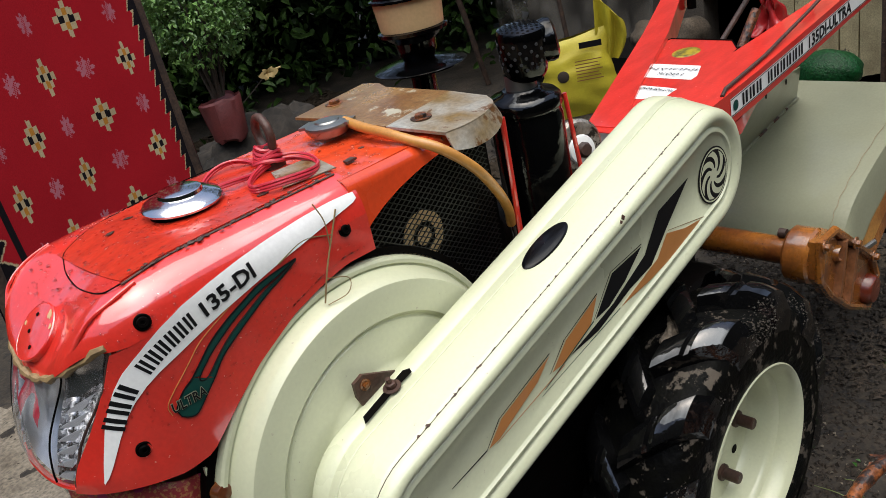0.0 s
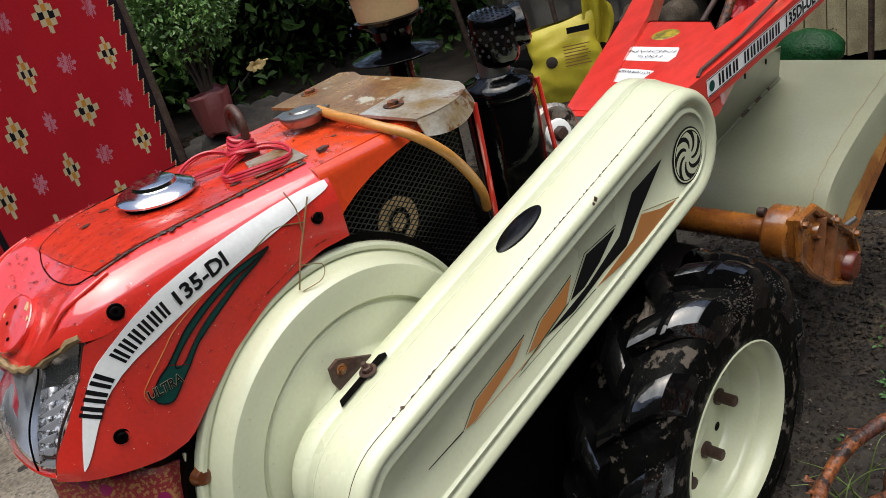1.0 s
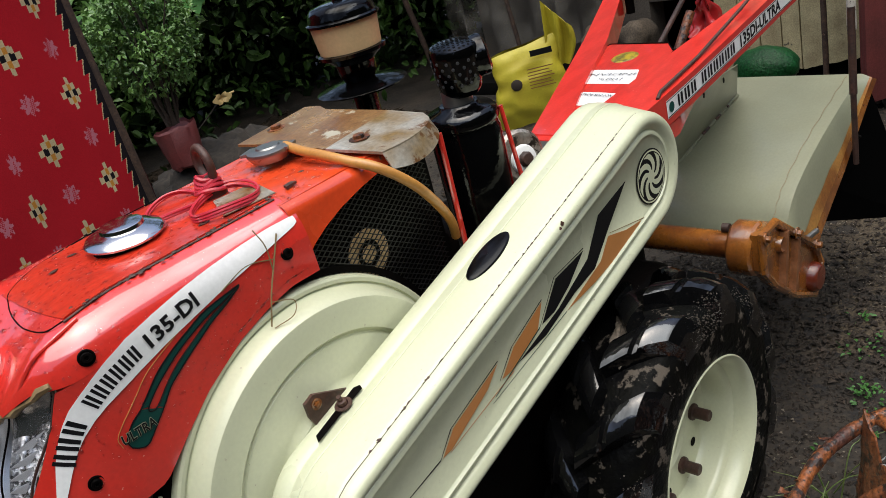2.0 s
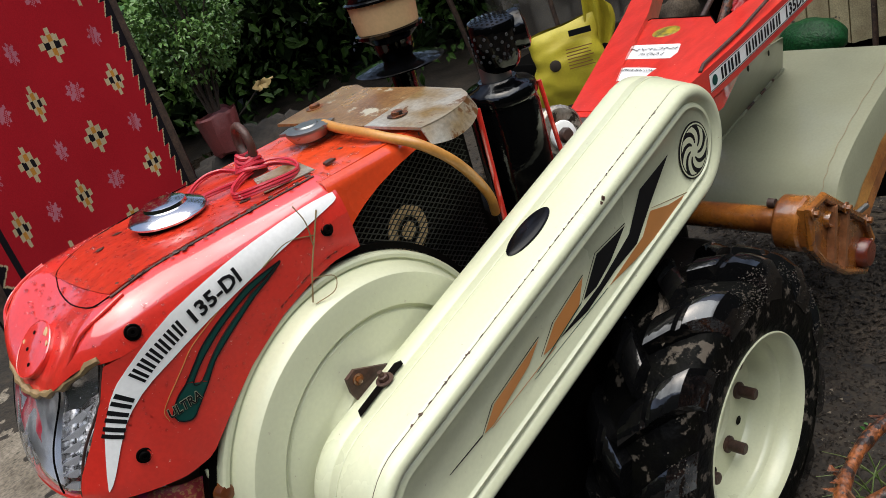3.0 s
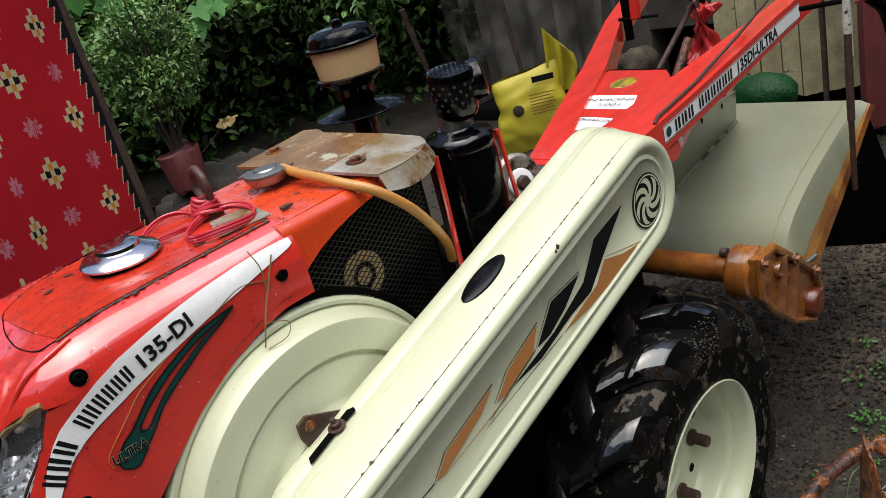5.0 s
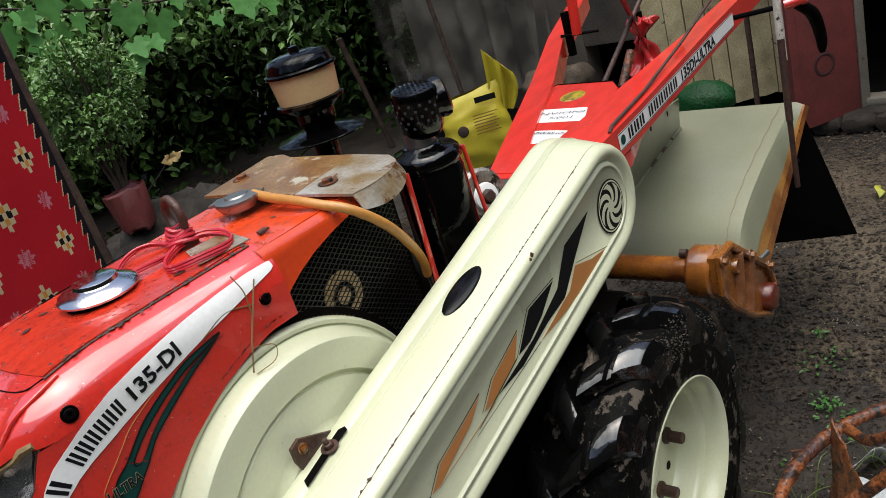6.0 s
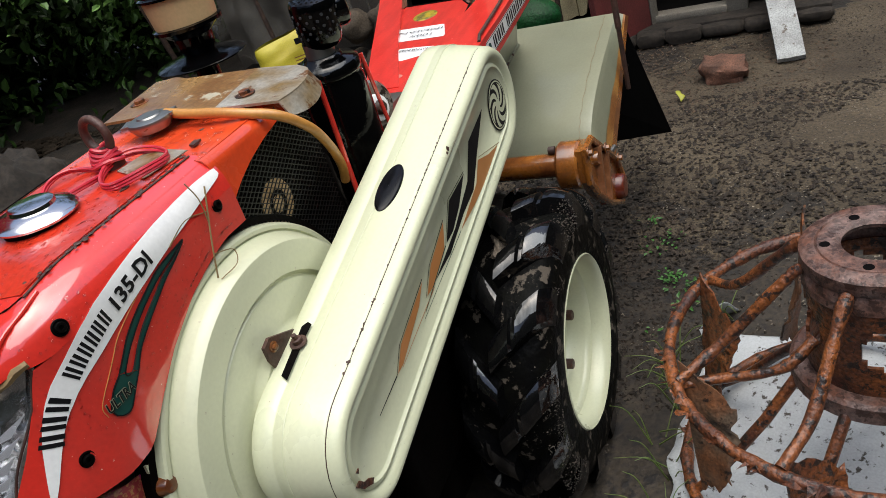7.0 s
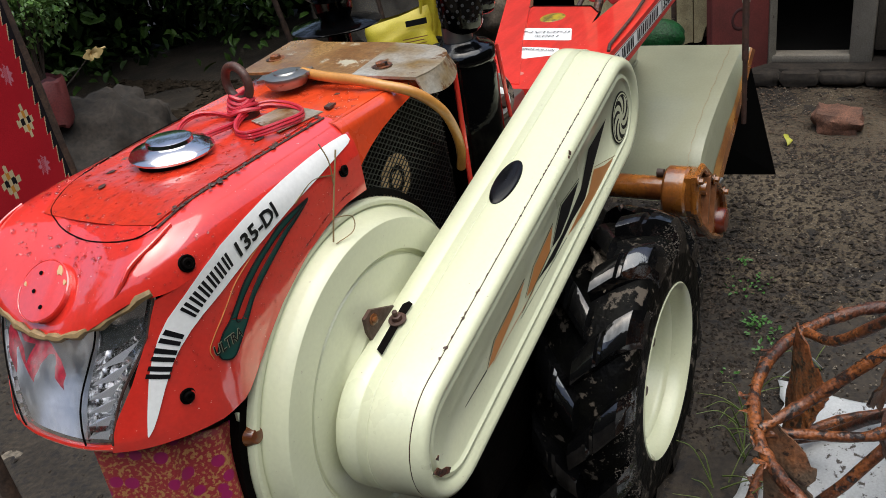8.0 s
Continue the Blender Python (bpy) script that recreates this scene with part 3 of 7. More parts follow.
part("radiator_side", sheet(flange, 24, 10, 0.002), ORANGE, tiller)
part("radiator_side", box((-0.34, 0.132, 0.85), (0.27, 0.006, 0.2), 0.002), ORANGE, tiller)
bm = B()
for k in range(-40, 60):
    for d in (1, -1):
        pts = []
        for s in range(0, 41):
            x = -0.475 + 0.245 * s / 40
            z = 0.68 + k * 0.0085 + d * (x + 0.34) * 0.62
            if 0.67 < z < table(x, side_profile) + 0.015:
                pts.append((x, -0.134 + 0.001 * d, z))
        if len(pts) > 1:
            add_tube(bm, [pts[0], pts[-1]], 0.0009, 4)
part("mesh_grille", bm, material("worn_mesh_wire", (0.016, 0.015, 0.015), 0.4, second=(0.007, 0.006, 0.006), scale=25, amount=0.9, spec=0.4), tiller, "black wire-mesh radiator side guard")
# Added black plate: the shade behind the mesh put into colour.
part("mesh_shade_backing", box((-0.345, -0.1215, 0.808), (0.262, 0.004, 0.27), 0.001), BLACK_SHADE, tiller)
part("radiator_core", box((-0.335, 0, 0.79), (0.25, 0.2, 0.26), 0.004), BLACK_SHADE, tiller)

# top plate
near_edge = smooth_path([(-0.316, -0.156, 0.952), (-0.282, -0.165, 0.953), (-0.240, -0.161, 0.954), (-0.207, -0.146, 0.956), (-0.189, -0.118, 0.958)], 4)
part("top_plate", slab(near_edge + [(-0.199, -0.056, 0.966), (-0.335, -0.063, 0.961)], (0, 0, 0.004), 0.0015), PLATE, tiller, "grey-white zinc top plate stained with rust")
part("top_plate", slab([(-0.335, -0.063, 0.961), (-0.199, -0.056, 0.966), (-0.213, 0.069, 0.973), (-0.338, 0.05, 0.966)], (0, 0, 0.004), 0.0015), RUST_PLATE, tiller, "brown rust-stained plate")
part("top_plate", slab([(-0.338, 0.05, 0.966), (-0.213, 0.069, 0.973), (-0.200, 0.10, 0.974), (-0.189, 0.155, 0.968), (-0.345, 0.135, 0.966)], (0, 0, 0.004), 0.0015), RUST_PLATE, tiller, "pale rust-stained end of the plate")
part("plate_lip", sheet(lambda u, v: Vector(table(u, [(k / (len(near_edge) - 1), q) for k, q in enumerate(near_edge)])) + Vector((0.0, -0.012 * v, 0.002 - 0.029 * v * (0.55 + 0.45 * math.sin(math.pi * min(1.0, 0.15 + u))))), 24, 4, 0.003), PLATE, tiller, "folded rusty lip of the plate")
part("plate_bolt", bolt((-0.292, -0.088, 0.9635), (0, 0, 1), 0.009, 0.006), RUST, tiller)
part("plate_bolt", bolt((-0.285, 0.11, 0.972), (0, 0, 1), 0.009, 0.006), RUST, tiller)

# fuel cap, radiator cap, eye bolt
part("fuel_cap", lathe([(0, 0.015), (0.024, 0.0146), (0.0265, 0.0135), (0.0275, 0.009), (0.031, 0.008), (0.0465, 0.003), (0.0495, -0.001), (0.048, -0.004), (0.038, -0.004), (0.036, -0.010), (0, -0.010)],
                       (-0.614, 0.003, 0.9690), (0.02, -0.05, 1), 48), CHROME, tiller, "wet chromed fuel filler cap")
part("fuel_neck", lathe([(0.038, 0.010), (0.040, 0.002), (0.046, 0.0), (0, 0.0)], (-0.617, 0.003, 0.9555), (0, 0, 1), 32), BLACK_SHADE, tiller)
bm = lathe([(0, 0.008), (0.016, 0.0085), (0.018, 0.0065), (0.026, 0.006), (0.032, 0.004), (0.033, 0.0), (0.032, -0.003), (0.026, -0.012), (0, -0.012)], (-0.366, 0.025, 0.972), (0, 0, 1), 32)
merge(bm, slab([(-0.398, 0.052, 0.9725), (-0.372, 0.062, 0.9725), (-0.332, 0.002, 0.9725), (-0.358, -0.010, 0.9725)], (0, 0, 0.004), 0.0015))
part("radiator_cap", bm, STEEL, tiller, "grey steel radiator cap with a lever")
ring = [(-0.478 + 0.004 * math.cos(a), 0.008 + 0.0225 * math.cos(a), 1.002 + 0.0225 * math.sin(a)) for a in [2 * math.pi * k / 28 for k in range(28)]]
part("eye_bolt", merge(tube(ring, 0.0058, 10, True), lathe([(0.018, 0), (0.018, 0.008), (0.01, 0.014), (0.009, 0.024)], (-0.48, 0.006, 0.958), (0, 0, 1), 16)), RUST_DARK, tiller, "dark rusty lifting eye bolt")
hose = smooth_path([(-0.345, 0.012, 0.972), (-0.352, -0.035, 0.968), (-0.356, -0.085, 0.965), (-0.352, -0.125, 0.957), (-0.336, -0.163, 0.942), (-0.302, -0.180, 0.905), (-0.263, -0.173, 0.858), (-0.230, -0.158, 0.812), (-0.215, -0.145, 0.777)], 6)
part("overflow_hose", tube(hose, 0.0072, 12), HOSE, tiller, "amber rubber overflow hose")
part("red_rod", tube([(-0.200, -0.150, 0.935), (-0.212, -0.156, 0.70)], 0.0042, 8), RED, tiller)

# pre-cleaner with tan band
PX, PY = -0.045, 0.167
part("intake_pipe", lathe([(0.022, 0.72), (0.022, 0.99)], (PX, PY, 0), seg=24), BLACK, tiller, "black upright intake pipe")
part("drip_disc", lathe([(0.022, 0.972), (0.05, 0.968), (0.080, 0.962), (0.083, 0.960), (0.080, 0.957), (0.03, 0.958), (0.022, 0.95)], (PX, PY, 0), seg=48), BLACK, tiller, "wide black wet disc")
part("cleaner_base", lathe([(0.022, 0.96), (0.034, 0.985), (0.036, 1.004), (0.054, 1.018), (0.0615, 1.020), (0.062, 1.026), (0.054, 1.028)], (PX, PY, 0), seg=48), BLACK, tiller)
part("cleaner_band", lathe([(0.052, 1.026), (0.0555, 1.028), (0.0605, 1.076), (0.0605, 1.08), (0.05, 1.08)], (PX, PY, 0), seg=48), TAN, tiller, "tan plastic air pre-cleaner bowl")
part("cleaner_lid", lathe([(0.05, 1.078), (0.066, 1.078), (0.066, 1.082), (0.061, 1.0845), (0.0585, 1.098), (0.051, 1.106), (0.03, 1.110), (0.010, 1.111), (0.0085, 1.120), (0.0, 1.122)], (PX, PY, 0), seg=48), BLACK, tiller, "glossy black domed lid")

# silencer and its hooded outlet
SX, SY = -0.102, -0.108
part("silencer", lathe([(0.0, 0.945), (0.030, 0.945), (0.034, 0.940), (0.050, 0.936), (0.056, 0.930), (0.058, 0.922), (0.0575, 0.915), (0.0545, 0.912), (0.0545, 0.905), (0.056, 0.902), (0.056, 0.66), (0.05, 0.64), (0, 0.64)],
                       (SX, SY, 0), seg=48), BLACK, tiller, "black enamelled silencer can")
part("outlet_neck", lathe([(0.024, 0.94), (0.024, 0.968)], (SX, SY, 0), seg=24), STEEL, tiller, "bare steel outlet collar")
OAX = Vector((-0.06, -0.10, 0.99)).normalized()
OC = Vector((SX + 0.007, SY - 0.007, 0.963))
part("outlet_hood", lathe([(0.026, -0.004), (0.030, 0.0), (0.033, 0.006), (0.036, 0.030), (0.038, 0.056), (0.0375, 0.066), (0.035, 0.071), (0.025, 0.0745), (0.0, 0.0755)], OC, OAX, 40), BLACK, tiller, "black perforated exhaust hood")

part("outlet_elbow", lathe([(0.030, -0.01), (0.031, 0.030), (0.0325, 0.040), (0.031, 0.047), (0.024, 0.051), (0, 0.052)], OC + Vector((0, 0, 0.040)), (0.70, -0.66, 0.10), 32), BLACK, tiller, "black round side of the exhaust hood")
part("red_rod", tube([(SX + 0.040, SY - 0.046, 0.925), (SX + 0.046, SY - 0.053, 0.80)], 0.0035, 8), RED, tiller)

# handle frame
def beam(name, sections, mat, label=""):
    """A box beam through sections (x, y0, y1, z0, z1)."""
    bm = B()
    rings = [[bm.verts.new(p) for p in ((x, y0, z0), (x, y1, z0), (x, y1, z1), (x, y0, z1))] for x, y0, y1, z0, z1 in sections]
    for u, v in zip(rings, rings[1:]):
        for k in range(4):
            bm.faces.new((u[k], u[(k + 1) % 4], v[(k + 1) % 4], v[k]))
    bm.faces.new(rings[0])
    bm.faces.new(rings[-1][::-1])
    return part(name, bevel(bm, 0.004, 2, 25), mat, tiller, label)


near = [(0.25, -0.215, -0.10, 0.735, 0.795), (0.42, -0.22, -0.115, 0.750, 0.808), (0.62, -0.222, -0.14, 0.768, 0.826), (0.85, -0.224, -0.168, 0.790, 0.848), (1.05, -0.228, -0.18, 0.808, 0.864), (1.40, -0.236, -0.19, 0.842, 0.892)]
beam("handle_arm", near, RED, "red box-section handle arm with a white name strip")
beam("handle_arm", [(0.22, -0.05, 0.03, 0.705, 0.760), (0.45, 0.04, 0.108, 0.728, 0.784), (0.69, 0.12, 0.187, 0.75, 0.812), (0.97, 0.232, 0.282, 0.80, 0.858), (1.35, 0.34, 0.39, 0.85, 0.90)], RED, "red box-section handle arm")


def console_z(x):
    return 0.785 + 0.085 * (x - 0.54)


def console_slab(pts, low, high, w):
    bm = B()
    lo = [bm.verts.new((x, y, console_z(x) + low)) for x, y in pts]
    hi = [bm.verts.new((x, y, console_z(x) + high)) for x, y in pts]
    bm.faces.new(lo[::-1])
    bm.faces.new(hi)
    for k in range(len(pts)):
        q = (k + 1) % len(pts)
        bm.faces.new((lo[k], lo[q], hi[q], hi[k]))
    return bevel(bm, w, 3) if w else bm


part("console_box", console_slab([(0.20, -0.11), (0.20, 0.02), (0.40, 0.085), (0.655, 0.125), (0.69, 0.115), (0.675, -0.045), (0.63, -0.078), (0.38, -0.105)], -0.035, 0.0, 0.008), RED, tiller, "red console cover on the handle frame")
part("handle_base", console_slab([(0.18, -0.20), (0.18, 0.02), (0.45, 0.10), (0.62, 0.12), (0.62, -0.15), (0.36, -0.215)], -0.06, -0.03, 0.004), RED, tiller)

# rotary cover
rot = smooth_path([(1.06, 0, 0.582), (0.994, 0, 0.573), (0.92, 0, 0.560), (0.84, 0, 0.545), (0.76, 0, 0.528), (0.68, 0, 0.506), (0.62, 0, 0.484), (0.585, 0, 0.463), (0.562, 0, 0.440), (0.540, 0, 0.405), (0.528, 0, 0.36)], 5)


def rotary(u, v):
    return cheek(u, table(v, [(0, -0.347), (0.1, -0.3447), (0.2, -0.341), (0.3, -0.337), (0.4, -0.3315), (0.5, -0.325), (0.55, -0.312), (0.6, -0.28), (1, 0.38)]))


def cheek(u, y, off=0.0):
    """The cover's sheet, folded down into a cheek at its side that deepens towards the front."""
    i = min(len(rot) - 1, round(u * (len(rot) - 1)))
    p, q0, q1 = rot[i], rot[max(0, i - 1)], rot[min(len(rot) - 1, i + 1)]
    if y < -0.325:
        w = (-0.325 - y) / 0.022
        return Vector((p.x, y - off, p.z - table(p.x, [(0.50, 0.0), (0.56, 0.06), (0.60, 0.130), (0.80, 0.095), (0.94, 0.05), (1.06, 0.010)]) * w ** 1.25))
    d = (q1 - q0).normalized()
    n = Vector((d.z, 0, -d.x))
    n = n if n.z > 0 else -n
    return Vector((p.x, y, p.z)) + n * off


part("rotary_cover", sheet(rotary, len(rot) - 1, 20, 0.003), GREY_GREEN, tiller, "grey-green rotary tine cover with worn paint")
part("axle_tube", lathe([(0.0, 0.02), (0.0265, 0.02), (0.0265, 0.33), (0.0, 0.33)], (0.332, 0, 0.493), (0, -1, 0), 28), OCHRE, tiller, "rust-orange painted rotary shaft tube")
part("chain_case_flange", lathe([(0.0, 0.305), (0.050, 0.306), (0.054, 0.311), (0.054, 0.350), (0.050, 0.355), (0, 0.356)], (0.350, 0, 0.481), (0, -1, 0), 28), OCHRE, tiller, "rust-orange cast flange")


# ---- tiller: lamp ----
def lamp_point(u, v, bulge=0.012):
    """u runs across from -1 to 1, v up from 0 to 1."""
    zt = lambda y: 0.863 + 0.042 * min(1.0, abs(y) / 0.126) ** 2
    z0 = 0.757
    z = lerp(z0, 0.87, v)
    for _ in range(3):
        y = u * hood_half(lamp_side(z), z)
        z = lerp(z0, zt(y), v)
    a = hood_reach(z) - 0.003
    x = HX - a * max(0.0, 1 - (abs(y) / HW) ** HE) ** (1 / HE)
    return Vector((x - bulge * math.sin(math.pi * min(1, v * 1.05)) * (1 - u * u), y, z))


SIDE_CHROME = material("side_chrome", (0.85, 0.85, 0.86), 0.16, 0.95, second=(0.5, 0.5, 0.5), scale=30, amount=0.9, bump=0.8, bump_scale=40)
WHITE_METAL = material("bright_fin", (0.86, 0.86, 0.88), 0.30, 0.7, scale=20, amount=0.2)


def build_lamp():
    lamp = new("headlamp")
    lamp.location = (-0.86, 0, 0.75)
    put_under(lamp, tiller)
    lamp["label"] = "wide wrap-round headlamp with hazy plastic lens"
    part("lens", sheet(lambda u, v: lamp_point(lerp(-0.60, 0.60, u), v), 24, 14), HAZE, lamp, "scratched clear lamp lens")
    part("reflector", sheet(lambda u, v: lamp_point(lerp(-0.62, 0.62, u), v) + Vector((0.008 + 0.050 * (1 - (2 * u - 1) ** 2) * math.sin(math.pi * v) ** 0.8, 0, 0)), 24, 14), REFLECTOR, lamp, "dull silver reflector")
    # The hood's red mirrored in the lamp, drawn as coloured strokes.
    paint = material("red_reflection", (0.50, 0.015, 0.045), 0.35, second=(0.32, 0.012, 0.03), scale=50, amount=0.9, fine=0.4, coat=0.3)
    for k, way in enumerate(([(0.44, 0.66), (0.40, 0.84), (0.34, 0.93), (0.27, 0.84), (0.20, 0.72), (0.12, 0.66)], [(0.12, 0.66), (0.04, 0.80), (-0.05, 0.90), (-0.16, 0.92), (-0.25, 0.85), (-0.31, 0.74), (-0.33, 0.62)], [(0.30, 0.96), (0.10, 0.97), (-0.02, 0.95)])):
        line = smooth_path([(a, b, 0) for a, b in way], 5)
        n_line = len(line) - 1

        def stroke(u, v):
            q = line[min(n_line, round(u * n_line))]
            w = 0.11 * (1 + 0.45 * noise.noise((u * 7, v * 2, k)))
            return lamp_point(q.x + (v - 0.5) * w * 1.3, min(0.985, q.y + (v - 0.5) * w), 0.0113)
        part("red_reflection", sheet(stroke, n_line, 4), paint, lamp, "hood's red reflection drawn as strokes behind the lens")
    for s in (-1, 1):
        part("side_reflector", sheet(lambda u, v: lamp_point(s * lerp(0.625, 1.0, u), v, 0.004) + Vector((0.010 * math.sin(math.pi * u) + 0.003, -s * 0.016 * math.sin(math.pi * u), 0)), 10, 14), SIDE_CHROME, lamp, "dark chromed side reflector")
        part("side_lens", sheet(lambda u, v: lamp_point(s * lerp(0.63, 0.985, u), v, 0.010), 10, 14), GLASS, lamp)
        edge = [lamp_point(s * 0.615, k / 14, 0.0125) for k in range(15)]
        part("lamp_seam", tube(edge, 0.0011, 6), BLACK_SHADE, lamp)
        edge = [lamp_point(s * 0.995, k / 14, 0.004) for k in range(15)]
        part("lamp_gasket", tube(edge, 0.0016, 6), RUST_DARK, lamp)
        for k in range(6):
            v0, r = 0.06 + 0.118 * k, 1.0 - 0.05 * abs(k - 3)
            tip = lamp_point(s * 0.675, v0 + 0.015, 0.006)
            low, high, back = lamp_point(s * (0.93 - 0.01 * k), v0, 0.003), lamp_point(s * 0.95, v0 + 0.095 * r, 0.002), lamp_point(s * 0.80, v0 + 0.062, -0.002)
            bm = B()
            vt = [bm.verts.new(q) for q in (tip, low, high, back, low + Vector((0.012, -s * 0.010, -0.001)), tip + Vector((0.010, -s * 0.006, -0.002)))]
            for f in ((0, 1, 2), (0, 2, 3), (0, 4, 1), (0, 5, 4)):
                bm.faces.new([vt[q] for q in f])
            part("lamp_fin", bm, WHITE_METAL, lamp, "bright pointed reflector fin", smooth=False)
        part("reflector_hood", sheet(lambda u, v: lamp_point(s * lerp(0.66, 0.97, u), lerp(0.76, 0.97, v), 0.006 - 0.010 * v) + Vector((0.003, -s * 0.004, 0.0015 * math.sin(9 * u))), 14, 8), SIDE_CHROME, lamp, "bright chromed upper reflector")
    top = [lamp_point(lerp(-1, 1, k / 30), 1.0, 0.001) + Vector((0.0, 0, 0.0005 + 0.0015 * math.sin(k * 2.1))) for k in range(31)]
    part("sealing_tape", tube(top, [0.0042 + 0.0014 * math.sin(k * 1.7) for k in range(31)], 7), TAPE, lamp, "peeling brown sealing tape")


build_lamp()

# round blank on the nose
NC, NN = Vector((-0.820, 0.010, 0.898)), Vector((-0.66, -0.05, 0.75)).normalized()
part("nose_boss", lathe([(0, 0.0035), (0.030, 0.0035), (0.0325, 0.003), (0.033, -0.010)], NC, NN, 40), RED, tiller, "round red blank on the nose")
part("boss_groove", lathe([(0.0322, 0.0022), (0.0332, 0.0032), (0.0342, 0.0020)], NC, NN, 40), RED, tiller)
for u, v, s in ((0.010, -0.026, 0.0055), (-0.006, -0.030, 0.003), (0.018, 0.020, 0.0025)):
    a, b = frame_at(NN)
    part("filler_chip", slab([NC + NN * 0.0034 + a * (u + s * math.cos(q) * (1 + 0.4 * math.sin(3 * q + u * 900))) + b * (v + s * 0.7 * math.sin(q)) for q in [2 * math.pi * k / 9 for k in range(9)]], NN * 0.0008), TAN, tiller, smooth=False)
for k, (u, v) in enumerate(((-0.018, 0.004), (0.004, 0.010), (0.020, -0.002))):
    a, b = frame_at(NN)
    part("pin_hole", lathe([(0, 0.0008), (0.0022, 0.0006), (0.0024, 0)], NC + NN * 0.004 + a * u + b * v, NN, 10), BLACK_SHADE, tiller)

# hood bolts
for x, z in ((-0.760, 0.918), (-0.806, 0.786), (-0.502, 0.902)):
    p = hood_point(x, z)
    n = Vector((-0.25 if x < -0.7 else 0, -1, 0.25 if z > 0.9 else 0))
    part("hood_bolt", merge(lathe([(0.0086, -0.002), (0.0090, 0.0006), (0.0078, 0.0012), (0.007, 0.0004), (0, 0.0004)], p, n, 24),
                            lathe([(0.0058, 0.0), (0.0058, 0.0035), (0.005, 0.0042), (0.0024, 0.0042), (0.0024, 0.002), (0, 0.002)], p, n, 16)), BLACK_SHADE, tiller, "black socket bolt in a rubber ring")

crease = [(-0.744, 0.119, 0.950), (-0.762, 0.120, 0.946), (-0.776, 0.119, 0.942), (-0.792, 0.115, 0.936), (-0.802, 0.112, 0.930), (-0.810, 0.110, 0.922), (-0.820, 0.101, 0.906)]
for sgn in (-1, 1):
    part("hood_crease", tube(smooth_path([(x, sgn * y, z) for x, y, z in crease], 4), 0.0022, 8), RED, tiller, "pressed crease of the nose panel")

# stripe on the hood's flank
STRIPE = [(-0.849, 0.760, 0.762), (-0.843, 0.767, 0.780), (-0.836, 0.778, 0.799), (-0.828, 0.792, 0.820), (-0.820, 0.806, 0.837), (-0.808, 0.825, 0.858), (-0.796, 0.839, 0.873), (-0.780, 0.852, 0.886), (-0.764, 0.861, 0.897), (-0.748, 0.867, 0.906), (-0.72, 0.876, 0.916),
          (-0.68, 0.887, 0.924), (-0.64, 0.896, 0.930), (-0.60, 0.905, 0.934), (-0.55, 0.914, 0.937), (-0.51, 0.921, 0.938), (-0.478, 0.926, 0.937), (-0.471, 0.929, 0.936)]


def on_flank(u, v, off=0.0012, side=-1):
    x = table(u, [(k / (len(STRIPE) - 1), s[0]) for k, s in enumerate(STRIPE)])
    rows = [(s[0], s[1]) for s in STRIPE]
    tops = [(s[0], s[2]) for s in STRIPE]
    return hood_point(x, lerp(table(x, rows), table(x, tops), v), off, side)


part("white_stripe", sheet(lambda u, v: on_flank(u, v), 56, 4), WHITE, tiller, "curved white stripe with black lettering")
part("white_stripe", sheet(lambda u, v: on_flank(u, v, 0.0012, 1), 56, 4), WHITE, tiller, "curved white stripe")


STRIPE_MID = []
_run, _x = 0.0, -0.846
_rows, _tops = [(q[0], q[1]) for q in STRIPE], [(q[0], q[2]) for q in STRIPE]
while _x < -0.47:
    _z = 0.5 * (table(_x, _rows) + table(_x, _tops))
    if STRIPE_MID:
        _run += math.hypot(_x - STRIPE_MID[-1][1].x, _z - STRIPE_MID[-1][1].y)
    STRIPE_MID.append((_run, Vector((_x, _z))))
    _x += 0.004


def stripe_uv(s, t):
    """Along the stripe's middle line by metres s from its lower tip, t across it."""
    p, q = table(s - 0.008, STRIPE_MID), table(s + 0.008, STRIPE_MID)
    d = (q - p).normalized()
    m = table(s, STRIPE_MID)
    return hood_point(m.x - t * d.y, m.y + t * d.x, 0.0018)


def stripe_bar(s0, s1, h):
    return sheet(lambda u, v: stripe_uv(lerp(s0, s1, u), lerp(-h, h, v)), 4, 2)


def stripe_s(x):
    return min(STRIPE_MID, key=lambda r: abs(r[1].x - x))[0]


for count, xa, xb in ((3, -0.8215, -0.7915), (6, -0.779, -0.711)):
    sa, sb = stripe_s(xa), stripe_s(xb)
    for k in range(count):
        s0, s1 = lerp(sa, sb, k / count), lerp(sa, sb, (k + 0.72) / count)
        third = (s1 - s0) / 3
        part("stripe_mark", merge(stripe_bar(s0, s0 + third * 1.1, 0.0092), stripe_bar(s0 + third * 1.8, s1, 0.0092)), INK, tiller)
part("stripe_letters", letters("135-DI", 0.0245, lambda u, v: stripe_uv(stripe_s(-0.7075) + u * 1.12, v - 0.0088) + Vector((0, -0.0006, 0.0004)), 0.03), INK, tiller, "black model lettering", smooth=False)

# green flash with two prongs
def flash(pts_lo, pts_hi, off):
    n = len(pts_lo)
    rows = lambda pts: [(k / (n - 1), Vector(p)) for k, p in enumerate(pts)]
    def fn(u, v):
        a, b = table(u, rows(pts_lo)), table(u, rows(pts_hi))
        p = a.lerp(b, v)
        return hood_point(p.x, p.y, off)
    return sheet(fn, 24, 3)


